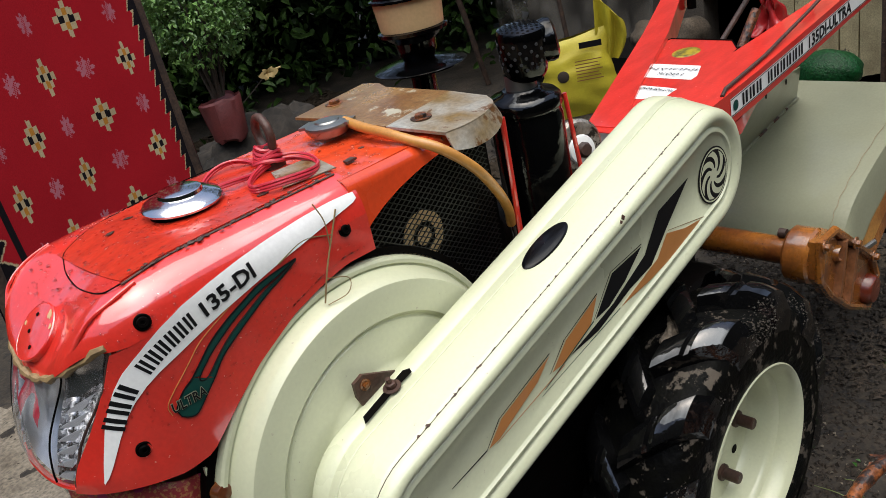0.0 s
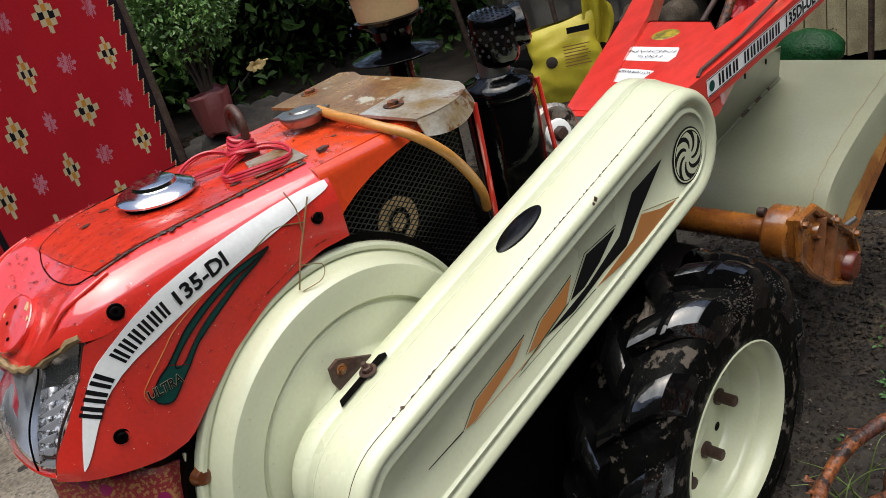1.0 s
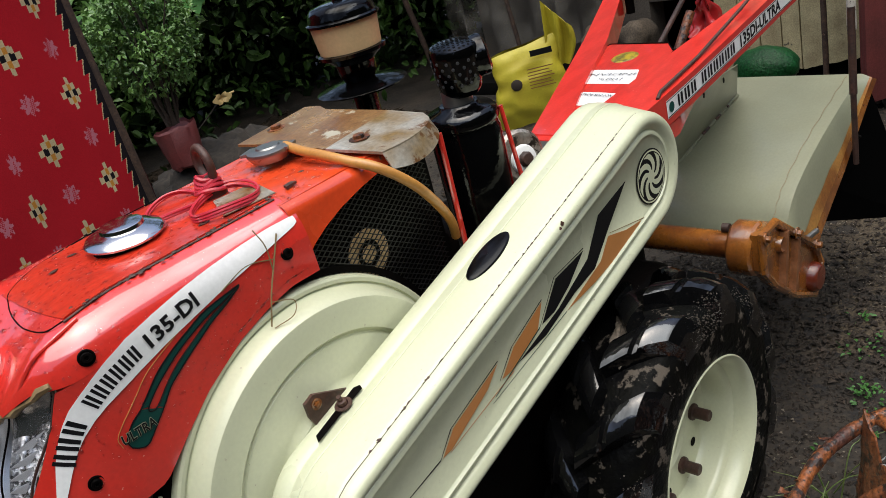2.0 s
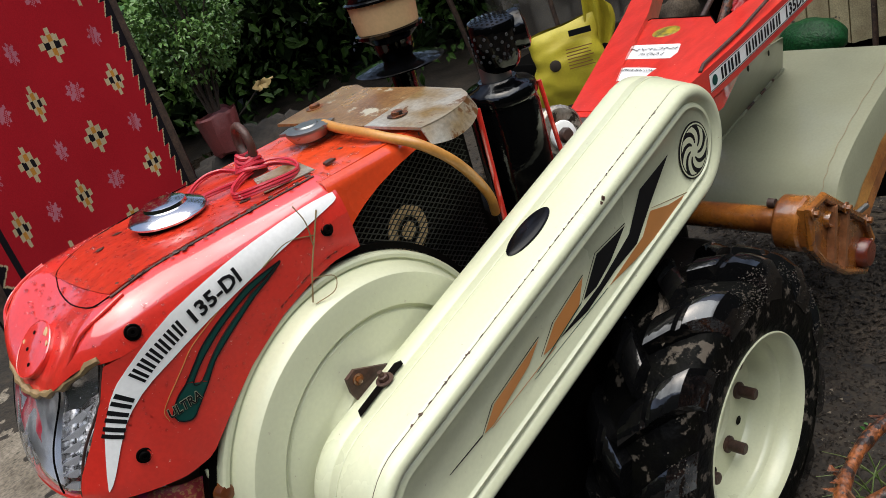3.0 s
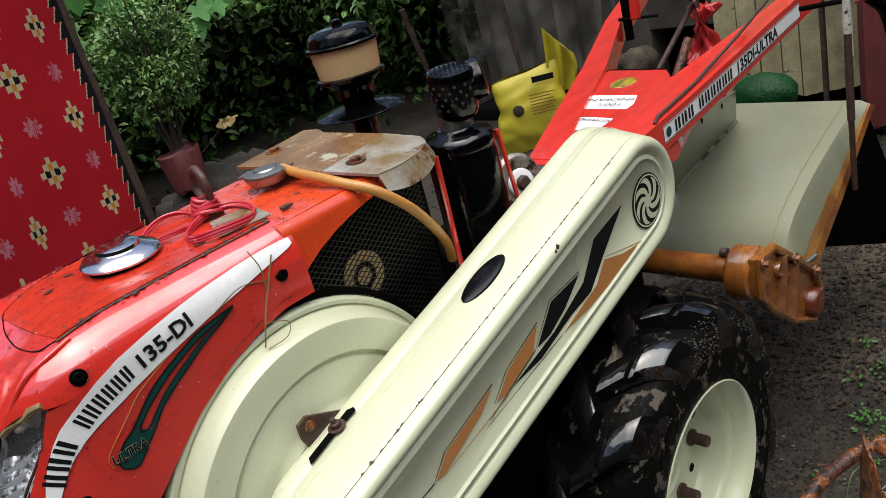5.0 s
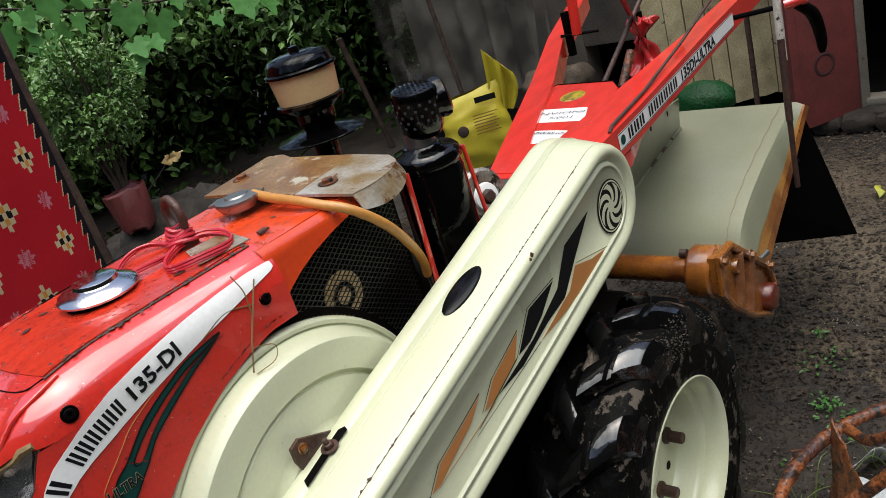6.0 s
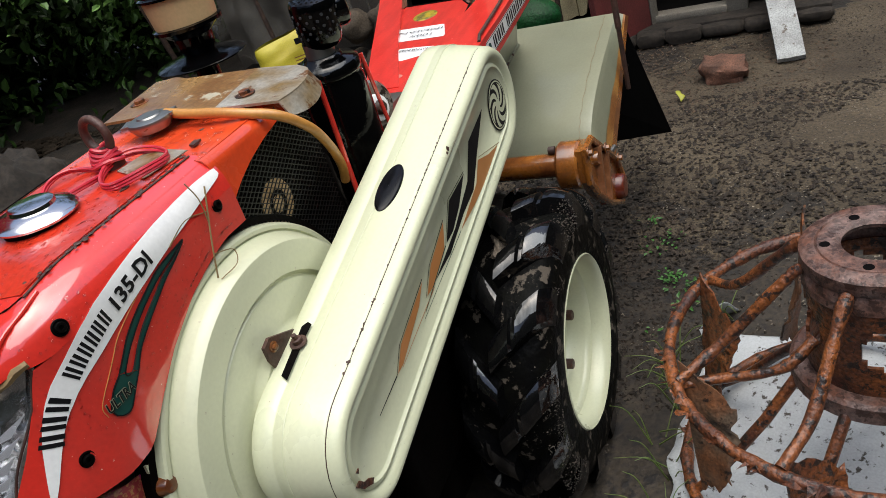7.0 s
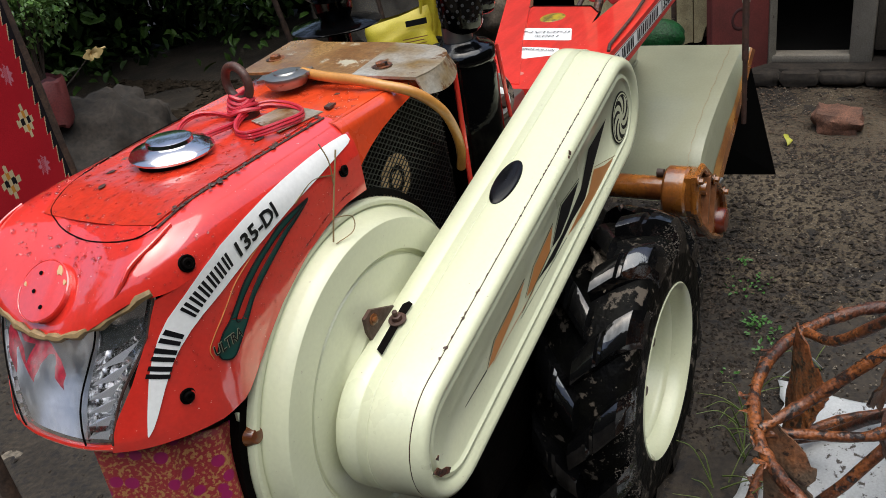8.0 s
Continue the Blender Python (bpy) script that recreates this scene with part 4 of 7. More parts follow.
UP_EDGE = [(-0.577, 0.9008), (-0.606, 0.8984), (-0.632, 0.8945), (-0.6542, 0.8865), (-0.6796, 0.8765), (-0.7035, 0.8641), (-0.7203, 0.8509), (-0.7369, 0.837)]
UP_INNER = [(-0.578, 0.8998), (-0.6034, 0.8932), (-0.6265, 0.8887), (-0.6500, 0.8810), (-0.6742, 0.8709), (-0.694, 0.8601), (-0.7116, 0.8489), (-0.7285, 0.8345)]
LOW_INNER = [(-0.577, 0.8996), (-0.605, 0.8899), (-0.6249, 0.8848), (-0.6490, 0.8742), (-0.674, 0.8624), (-0.6894, 0.8532), (-0.7029, 0.843), (-0.7196, 0.8289)]
LOW_EDGE = [(-0.5786, 0.8985), (-0.6006, 0.8884), (-0.6233, 0.8800), (-0.6460, 0.8690), (-0.6705, 0.8563), (-0.6846, 0.8485), (-0.6983, 0.8398), (-0.7144, 0.8237)]
body_hi = [(-0.7369, 0.8370), (-0.7481, 0.8305), (-0.7544, 0.8249), (-0.7610, 0.8170), (-0.7632, 0.8110), (-0.7614, 0.8034)]
body_lo = [(-0.7144, 0.8237), (-0.7252, 0.8142), (-0.7361, 0.8041), (-0.7440, 0.7975), (-0.7500, 0.7965), (-0.7564, 0.7991)]
part("green_flash", flash(LOW_EDGE, LOW_INNER, 0.0013), TEAL, tiller, "dark green flash decal")
part("green_flash", flash(UP_INNER, UP_EDGE, 0.0013), TEAL, tiller, "dark green flash decal")
part("green_flash", flash(body_lo, body_hi, 0.0014), TEAL, tiller, "dark green flash decal")
for rim in (UP_EDGE + body_hi[1:], LOW_EDGE + body_lo[1:], UP_INNER + [(-0.7285, 0.8288)] + LOW_INNER[::-1], [body_hi[-1], body_lo[-1]]):
    part("flash_rim", tube(smooth_path([hood_point(x, z, 0.0014) for x, z in rim], 3), 0.0009, 4), INK, tiller, "black decal outline")
hair = [(-0.660, 0.8925), (-0.7113, 0.8714), (-0.7326, 0.8555), (-0.7475, 0.843), (-0.7598, 0.8324), (-0.77, 0.8201), (-0.7692, 0.8081)]
part("flash_rim", tube(smooth_path([hood_point(x, z, 0.0006) for x, z in hair], 4), 0.0005, 4), AMBER, tiller, "thin orange decal line")
for off, bold, ink in ((0.0026, 0.05, GREY_GREEN), (0.0034, 0.012, INK)):
    part("flash_letters", letters("ULTRA", 0.0160, lambda u, v: hood_point(-0.768 + u * 0.80 + 0.05 * v, 0.8110 + v * 1.02 + u * 0.02, off), bold), ink, tiller, "dark lettering with a pale outline", smooth=False)

# seams of the hood's top
seam = smooth_path([(-0.48, 0.112, 0.957), (-0.62, 0.105, 0.957), (-0.73, 0.075, 0.9545), (-0.757, 0.045, 0.951), (-0.768, 0.0, 0.9465), (-0.770, -0.05, 0.9475), (-0.768, -0.095, 0.9505), (-0.755, -0.112, 0.9515)], 6)
seam = [Vector((p.x, p.y, hood_top(p.x, p.y) + 0.0006)) for p in seam]
part("hood_seam", tube(seam, [0.0007 + 0.0006 * abs(noise.noise((q * 0.6, 1, 2))) for q in range(len(seam))], 6), BLACK_SHADE, tiller, "dark hood seam")
part("hood_seam", tube(smooth_path([(-0.755, -0.112, 0.9515), (-0.70, -0.108, 0.956), (-0.60, -0.108, 0.9562), (-0.47, -0.112, 0.956)], 6), 0.0015, 6), RUST_DARK, tiller, "rust-flecked hood seam")
part("tank_top", sheet(lambda u, v: (lerp(-0.752, -0.47, u), lerp(-0.104, 0.100 - 0.03 * (1 - u) ** 4, v), hood_top(lerp(-0.752, -0.47, u), lerp(-0.104, 0.100 - 0.03 * (1 - u) ** 4, v)) + 0.0012), 30, 12, 0.001), RED_WORN, tiller, "wet scuffed orange-red tank top")
for x, y, z in ((-0.426, -0.089, 0.953),):
    part("top_clip", slab([(x - 0.009, y - 0.006, z), (x + 0.009, y - 0.004, z), (x + 0.007, y + 0.006, z), (x - 0.007, y + 0.004, z)], (0, 0, 0.003), 0.001), RUST_DARK, tiller)
part("tank_patch", slab([(-0.53, -0.09, 0.9592), (-0.46, -0.105, 0.9592), (-0.44, -0.03, 0.9592), (-0.50, -0.02, 0.9592)], (0, 0, 0.0012), 0.0004), PLATE, tiller, "bare scraped metal patch")
part("cap_bracket", slab([(-0.335, 0.01, 0.962), (-0.305, 0.008, 0.962), (-0.29, -0.075, 0.962), (-0.33, -0.06, 0.962)], (0, 0, 0.003), 0.001), BLACK_SHADE, tiller)
part("strap", box((-0.333, 0.045, 0.9685), (0.012, 0.062, 0.004), 0.0012), RED_WORN, tiller, "thin red strap before the plate")

# round maker's mark behind the mesh, drawn as a plain disc
part("round_badge", lathe([(0, 0.001), (0.012, 0.001), (0.013, 0.0), (0.021, 0.0), (0.022, 0.001), (0.036, 0.001), (0.036, -0.001), (0, -0.001)], (-0.368, -0.1285, 0.826), (0, -1, 0), 32), TAN, tiller, "faded tan round badge behind the mesh")
part("badge_ring", lathe([(0.013, 0.0014), (0.020, 0.0014)], (-0.368, -0.1285, 0.826), (0, -1, 0), 28), BLACK_SHADE, tiller)
part("fan_shroud", box((-0.325, -0.10, 0.72), (0.24, 0.05, 0.12), 0.01), BLACK_SHADE, tiller)

# ---- tiller: belt cover details ----
AXD = (C2 - C1).normalized()


def cover_top(x, y):
    """A point on the cover's upper face."""
    w = (-0.2 - y) / 0.087
    f = max(0.0, min(1.0, (x - C1.x) / (C2.x - C1.x)))
    r = lerp(lerp(0.0958, 0.1122, f), lerp(0.0893, 0.0985, f), w)
    s = (x - C1.x) / AXD.x
    c = C1 + AXD * s
    return Vector((c.x, y, c.y + r / AXD.x))


def cover_decal(pts, mat, label="", off=0.0):
    bm = B()
    bm.faces.new([bm.verts.new((x, -0.2985 - off, z)) for x, z in pts])
    return part("cover_decal", bm, mat, tiller, label, smooth=False)


DEC_A = [(0.0211, 0.7702), (-0.0677, 0.7534), (-0.1136, 0.7034), (-0.2022, 0.6702), (-0.3106, 0.6473), (-0.2415, 0.649), (-0.1588, 0.6708), (-0.0994, 0.6794), (-0.0461, 0.7214)]
DEC_B = [(-0.1194, 0.721), (-0.1957, 0.7158), (-0.2454, 0.6688), (-0.2119, 0.671), (-0.1684, 0.6889)]
DEC_O1 = [(0.0474, 0.688), (-0.0006, 0.6945), (-0.0513, 0.7097), (-0.0817, 0.6819), (-0.1838, 0.6554), (-0.1079, 0.6581), (0.0009, 0.6704)]
DEC_O2 = [(-0.2357, 0.7013), (-0.3118, 0.675), (-0.3485, 0.6457), (-0.3188, 0.6451), (-0.2566, 0.667)]
DEC_O3 = [(-0.3492, 0.6729), (-0.454, 0.6434), (-0.4835, 0.618), (-0.4639, 0.6187), (-0.3785, 0.6507)]
DEC_LINES = [
    ((-0.1188, 0.7244), (-0.1991, 0.7194), 0.0008, INK),
    ((-0.1991, 0.7194), (-0.2509, 0.6683), 0.0008, INK),
    ((-0.2509, 0.6683), (-0.3678, 0.6312), 0.0012, TEAL),
    ((-0.235, 0.7044), (-0.3162, 0.6776), 0.0009, INK),
    ((-0.3162, 0.6776), (-0.3531, 0.6469), 0.0009, INK),
    ((-0.3484, 0.6759), (-0.4577, 0.6459), 0.0009, INK),
    ((-0.4577, 0.6459), (-0.4877, 0.6184), 0.0009, INK),
    ((-0.4877, 0.6184), (-0.5536, 0.6093), 0.0012, INK),
    ((-0.1867, 0.6551), (-0.3753, 0.6253), 0.0008, TEAL),
    ((-0.3219, 0.6425), (-0.469, 0.6162), 0.0008, AMBER),
    ((0.0564, 0.6879), (-0.0476, 0.7127), 0.0008, TAPE),
]
cover_decal(DEC_A, INK, "black pointed stripe")
cover_decal(DEC_B, INK, "black pointed stripe")
cover_decal(DEC_O1, AMBER, "orange pointed stripe")
cover_decal(DEC_O2, AMBER, "orange pointed stripe")
cover_decal(DEC_O3, AMBER, "orange pointed stripe")
for a, b, w, m in DEC_LINES:
    d = Vector((b[0] - a[0], b[1] - a[1])).normalized()
    n = Vector((-d.y, d.x)) * w
    cover_decal([(a[0] + n.x, a[1] + n.y), (b[0] + n.x * 0.6, b[1] + n.y * 0.6), (b[0] - n.x * 0.6, b[1] - n.y * 0.6), (a[0] - n.x, a[1] - n.y)], m, off=0.0002)

# round wheel mark with seven curved vanes
EM = Vector((0.094, -0.2990, 0.744))
part("cover_mark", lathe([(0, 0.0004), (0.046, 0.0004), (0.046, -0.0005)], EM, (0, -1, 0), 48), INK, tiller, "black and cream round vane mark")
part("mark_ring", lathe([(0.041, 0.0008), (0.0435, 0.0008)], EM, (0, -1, 0), 48), CREAM, tiller)
part("mark_hub", lathe([(0, 0.0009), (0.011, 0.0009)], EM, (0, -1, 0), 24), CREAM, tiller)
for k in range(7):
    def vane(u, v):
        r = lerp(0.009, 0.039, u)
        a = 2 * math.pi * k / 7 + 1.0 * u ** 1.4 + lerp(-1.0, 0.2, v) * lerp(0.5, 0.38, u)
        return (EM.x + r * math.cos(a), EM.y - 0.0010, EM.z + r * math.sin(a))
    part("mark_vane", sheet(vane, 8, 2), CREAM, tiller, smooth=False)

# oval window in the cover's top
def oval(r, off, seg=40):
    c = cover_top(-0.259, -0.243)
    ex = (cover_top(-0.23, -0.243) - cover_top(-0.29, -0.243)).normalized()
    ey = (cover_top(-0.259, -0.26) - cover_top(-0.259, -0.225)).normalized()
    n = ey.cross(ex).normalized()
    n = n if n.z > 0 else -n
    return [c + n * off + ex * 0.0475 * r * math.cos(2 * math.pi * k / seg) + ey * 0.0165 * r * math.sin(2 * math.pi * k / seg) for k in range(seg)]


bm = B()
rows = [[bm.verts.new(p) for p in oval(r, o)] for r, o in ((1.06, 0.0), (1.05, 0.0034), (1.0, 0.0046), (0.90, 0.0054), (0.5, 0.0062), (0.02, 0.0066))]
for u, v in zip(rows, rows[1:]):
    for k in range(40):
        bm.faces.new((u[k], u[(k + 1) % 40], v[(k + 1) % 40], v[k]))
part("oval_window", bm, material("dark_window", (0.003, 0.003, 0.004), 0.22, scale=20, spec=0.22), tiller, "glossy black oval inspection window")

# slot, its screw and the rusty stay behind it
def on_top(x, y, off):
    return cover_top(x, y) + Vector((-0.22 * off, 0, off))


bm = B()
bm.faces.new([bm.verts.new(on_top(x, y, 0.0035)) for x, y in ((-0.592, -0.219), (-0.586, -0.208), (-0.512, -0.205), (-0.505, -0.211), (-0.508, -0.218), (-0.53, -0.217))])
part("cover_slot", bm, BLACK_SHADE, tiller, "dark adjusting slot", smooth=False)
part("slot_screw", merge(bolt(on_top(-0.537, -0.211, 0.003), (-0.2, 0, 1), 0.007, 0.008), tube([on_top(-0.537, -0.211, 0.0), on_top(-0.537, -0.211, 0.018)], 0.0035, 8)), RUST_DARK, tiller, "rusty screw in the slot")
part("belt_stay", slab([(-0.577, -0.1875, 0.738), (-0.562, -0.1875, 0.743), (-0.505, -0.1875, 0.714), (-0.520, -0.1875, 0.690), (-0.570, -0.1875, 0.698), (-0.577, -0.1875, 0.718)], (0, -0.005, 0), 0.001), RUST_DARK, tiller, "dark rusty stay plate")
part("stay_bolt", bolt((-0.562, -0.1925, 0.729), (0, -1, 0), 0.0045, 0.005), OCHRE, tiller)

# chips along the cover's seam and rust at its foot
seam_ring = [Vector(p) for p in stadium(0.0884, 0.0972, -0.2890)]
part("cover_seam", tube(seam_ring, [0.0007 + 0.0005 * noise.noise((q * 0.9, 4, 1)) for q in range(len(seam_ring))], 5, True), RUST_DARK, tiller, "dark chipped seam")
for x, s in ((0.005, 0.009), (-0.015, 0.006), (0.03, 0.005), (-0.06, 0.005), (-0.14, 0.003), (-0.30, 0.003), (-0.44, 0.004), (-0.50, 0.005), (-0.56, 0.004), (-0.60, 0.005), (0.062, 0.004)):
    c = min(seam_ring[2 * 21 + 13:], key=lambda p: abs(p.x - x))
    part("paint_chip", slab([c + Vector((-s, 0.002, -0.2 * s)), c + Vector((-0.2 * s, -0.003, 0.001)), c + Vector((s, -0.001, 0.2 * s)), c + Vector((0.1 * s, 0.004, 0.0008))], (-0.0002, 0, 0.0007)), RUST_DARK, tiller, smooth=False)
for k in range(46):
    c = seam_ring[2 * 21 + 13 + rng.randrange(len(seam_ring) - 2 * 21 - 13)] + Vector((rng.uniform(-0.02, 0.02), 0, 0))
    c.z = min(seam_ring[2 * 21 + 13:], key=lambda p: abs(p.x - c.x)).z
    near_p = sorted(seam_ring[2 * 21 + 13:], key=lambda p: abs(p.x - c.x))[:2]
    if abs(near_p[0].x - near_p[1].x) > 1e-4:
        c.z = lerp(near_p[0].z, near_p[1].z, (c.x - near_p[0].x) / (near_p[1].x - near_p[0].x))
    s = rng.uniform(0.0012, 0.004)
    part("paint_chip", slab([c + Vector((-s, 0.001, -0.2 * s)), c + Vector((-0.2 * s, -0.0022 * rng.random(), 0.0004)), c + Vector((s, 0, 0.2 * s)), c + Vector((0.1 * s, 0.003 * rng.random(), 0.0006))], (-0.0001, 0, 0.0009)), RUST_DARK, tiller, smooth=False)
chip = [(-0.166, 0.789, 0.004), (-0.172, 0.784, 0.003)]
for x, z, s in chip:
    part("paint_chip", slab([(x - s, -0.3065, z), (x, -0.307, z - s), (x + s, -0.3065, z), (x, -0.305, z + s)], (0, -0.0012, 0.0006)), RUST_DARK, tiller, smooth=False)
for pts in ([(-0.664, 0.600), (-0.655, 0.590), (-0.648, 0.580), (-0.636, 0.574), (-0.624, 0.566), (-0.616, 0.572), (-0.626, 0.582), (-0.640, 0.588), (-0.650, 0.602)], [(-0.650, 0.618), (-0.645, 0.612), (-0.641, 0.620)]):
    part("rust_patch", slab([(-0.640 + (x + 0.640) * 0.75, -0.3075, 0.582 + (z - 0.582) * 0.75) for x, z in pts], (0, -0.0018, 0)), RUST, tiller, "rust eaten through the paint", smooth=False)

bead = stadium(0.0946, 0.1096, -0.2330)
part("cover_bead", tube([Vector(p) for p in bead], 0.0011, 6, True), CREAM, tiller, "faint pressed line along the cover")

# guard tab with a brass bolt, black ring for the shade in the gap round the guard
part("guard_gap_shade", lathe([(0.246, 0.138), (0.255, 0.136), (0.255, 0.10), (0.246, 0.10)], (FW.x, 0, FW.z), (0, -1, 0), 80), BLACK_SHADE, tiller)
part("guard_tab", slab([(-0.757, -0.132, 0.722), (-0.724, -0.132, 0.712), (-0.73, -0.132, 0.655), (-0.762, -0.132, 0.665)], (0, -0.004, 0), 0.001), CREAM, tiller)
part("guard_bolt", lathe([(0, 0.014), (0.009, 0.012), (0.012, 0.006), (0.014, 0.0), (0, 0)], (-0.750, -0.136, 0.686), (0, -1, 0.1), 20), OCHRE, tiller, "brassy round-headed bolt")
part("front_bracket", slab([(-0.80, -0.11, 0.735), (-0.745, -0.115, 0.715), (-0.748, -0.115, 0.68), (-0.79, -0.11, 0.705)], (0, 0.004, 0), 0.001), STEEL, tiller)

# ---- tiller: silencer holes, clamp ----
bm = B()
oa, ob_ = frame_at(OAX)
for i in range(-4, 5):
    for j in range(-4, 5):
        u, v = (i + 0.5 * (j % 2)) * 0.0082, j * 0.0072
        r2 = math.hypot(u, v)
        if r2 > 0.034:
            continue
        h = table(r2, [(0, 0.0755), (0.025, 0.074), (0.036, 0.070)])
        c = OC + OAX * h + oa * u + ob_ * v
        n = OAX + (oa * u + ob_ * v) * (4 if r2 < 0.025 else 14)
        merge(bm, lathe([(0, 0.0006), (0.0023, 0.0006), (0.0026, -0.0004)], c, n, 8))
part("outlet_perforation", bm, BLACK_SHADE, tiller, "rows of small outlet holes")
# Side holes as grey dots: light caught at their edges, put into colour.
bm = B()
for i in range(14):
    for j in range(5):
        a = 2 * math.pi * (i + 0.5 * (j % 2)) / 14
        n = oa * math.cos(a) + ob_ * math.sin(a)
        merge(bm, lathe([(0, 0.0006), (0.0023, 0.0006), (0.0026, -0.0004)], OC + n * table(0.018 + 0.009 * j, [(0.006, 0.0334), (0.030, 0.0364), (0.056, 0.0384)]) + OAX * (0.018 + 0.009 * j), n, 8))
part("outlet_perforation", bm, material("lit_hole_grey", (0.035, 0.035, 0.038), 0.6, scale=30), tiller, "rows of small outlet holes")
part("pivot_clamp", lathe([(0, 0.0), (0.040, 0.0), (0.043, 0.004), (0.043, 0.040), (0.046, 0.044), (0.046, 0.058), (0.040, 0.064), (0, 0.064)], (0.056, -0.035, 0.786), (-0.35, -1, 0.2), 32), material("greasy_rust_steel", (0.30, 0.28, 0.25), 0.3, 0.3, second=(0.11, 0.055, 0.022), scale=22, amount=1.0, fine=0.3, bump=0.3, coat=0.4, spots=(0.02, 0.012, 0.008), spot_scale=40, spot_at=0.56), tiller, "greasy rust-stained pivot roller")
part("clamp_block", box((0.13, -0.02, 0.735), (0.11, 0.12, 0.06), 0.01), STEEL, tiller)
part("clamp_bolt", lathe([(0, 0.014), (0.010, 0.013), (0.013, 0.010), (0.015, 0.0), (0, 0.0)], (0.034, -0.098, 0.792), (-0.35, -1, 0.2), 8), RUST_DARK, tiller, "dark bolt head")
part("grease_washer", lathe([(0, 0.004), (0.016, 0.0045), (0.024, 0.002), (0.026, -0.002), (0, -0.002)], (0.034, -0.098, 0.792), (-0.35, -1, 0.2), 18), WHITE, tiller, "washer smeared with white grease")

# ---- tiller: handle details ----
def console_decal(name, pts, mat, label="", off=0.0006):
    bm = B()
    bm.faces.new([bm.verts.new((x, y, console_z(x) + off)) for x, y in pts])
    return part(name, bm, mat, tiller, label, smooth=False)


console_decal("console_sticker", [(0.462, 0.060), (0.4645, 0.0635), (0.533, 0.078), (0.5355, 0.075), (0.5275, -0.046), (0.5235, -0.050), (0.457, -0.0735), (0.4535, -0.070)], WHITE, "white sticker with printed words")
part("sticker_letters", letters("100%", 0.024, lambda u, v: Vector((0.482 - v * 1.05 + 0.09 * u, -0.042 + u * 1.30, console_z(0.482) + 0.0026)), -0.012), INK, tiller, smooth=False)
part("sticker_letters", letters("INDIAN", 0.022, lambda u, v: Vector((0.508 - v * 0.95 + 0.05 * u, -0.056 + u * 1.55, console_z(0.508) + 0.0022)), -0.012), INK, tiller, smooth=False)
console_decal("console_sticker", [(0.360, 0.044), (0.390, 0.050), (0.397, 0.044), (0.415, 0.052), (0.418, 0.020), (0.413, -0.030), (0.4065, -0.064), (0.3745, -0.0794), (0.352, -0.006)], WHITE, "white warning sticker")
part("sticker_letters", letters("NOT FOR ROAD USE", 0.0135, lambda u, v: Vector((0.397 - v * 1.25 + 0.12 * u, -0.060 + u * 0.80, console_z(0.397) + 0.0030)), 0.012), INK, tiller, smooth=False)
part("round_sticker", lathe([(0, 0.0012), (0.022, 0.0012), (0.030, 0.0008), (0.031, 0)], (0.603, 0.028, console_z(0.603)), (-0.085, 0, 1), 28), material("yellow_foil", (0.45, 0.33, 0.02), 0.4, second=(0.05, 0.05, 0.02), scale=70, amount=1.0), tiller, "yellow and black round sticker")
console_decal("oval_sticker", [(0.272 + 0.013 * math.cos(a), -0.012 + 0.026 * math.sin(a)) for a in [2 * math.pi * k / 24 for k in range(24)]], PINK_LINE, "pale oval stamp")
# Black tubes stand for the shaded gaps round the console.
part("console_gap_shade", tube([(0.632, -0.080, console_z(0.632) - 0.001), (0.38, -0.107, console_z(0.38) - 0.001), (0.22, -0.113, console_z(0.22) - 0.001)], 0.0025, 6), BLACK_SHADE, tiller)
part("console_gap_shade", tube([(0.655, 0.124, console_z(0.655) + 0.001), (0.688, 0.113, console_z(0.688) + 0.0), (0.672, -0.045, console_z(0.672) + 0.001), (0.628, -0.077, console_z(0.628) + 0.001)], 0.0018, 5), BLACK_SHADE, tiller)

# white name strip on the near arm
def arm_y(x):
    return table(x, [(s[0], s[1]) for s in near])


def strip(u, v, off=0.001):
    x = lerp(0.318, 0.985, u)
    z0 = 0.7445 + 0.0865 * (x - 0.25)
    return Vector((x, arm_y(x) - off, z0 + lerp(0.004, 0.038, v)))


part("name_strip", sheet(lambda u, v: strip(u, v), 12, 2), WHITE, tiller, "long white name strip")
part("strip_edge", sheet(lambda u, v: strip(u, lerp(0.03, 0.08, v), 0.0014), 12, 1), INK, tiller)
part("strip_edge", sheet(lambda u, v: strip(u, lerp(0.92, 0.97, v), 0.0014), 12, 1), INK, tiller)
part("strip_disc", lathe([(0, 0), (0.010, 0)], strip(0.025, 0.5, 0.0018), (0, -1, 0), 20), TEAL, tiller)
for k in range(9):
    u0 = 0.062 + 0.040 * k + (0.028 if k > 2 else 0)
    part("strip_mark", merge(*(sheet(lambda u, v: strip(lerp(u0 + c, u0 + d, u), lerp(e, f, v), 0.0018), 2, 1) for c, d, e, f in ((0, 0.010, 0.17, 0.85), (0.017, 0.029, 0.17, 0.85)))), INK, tiller)
part("strip_letters", letters("135DI-ULTRA", 0.024, lambda u, v: strip(0.472 + u * 2.32, 0.17 + v / 0.034 * 1.38, 0.0018), 0.035), INK, tiller, "black model lettering", smooth=False)

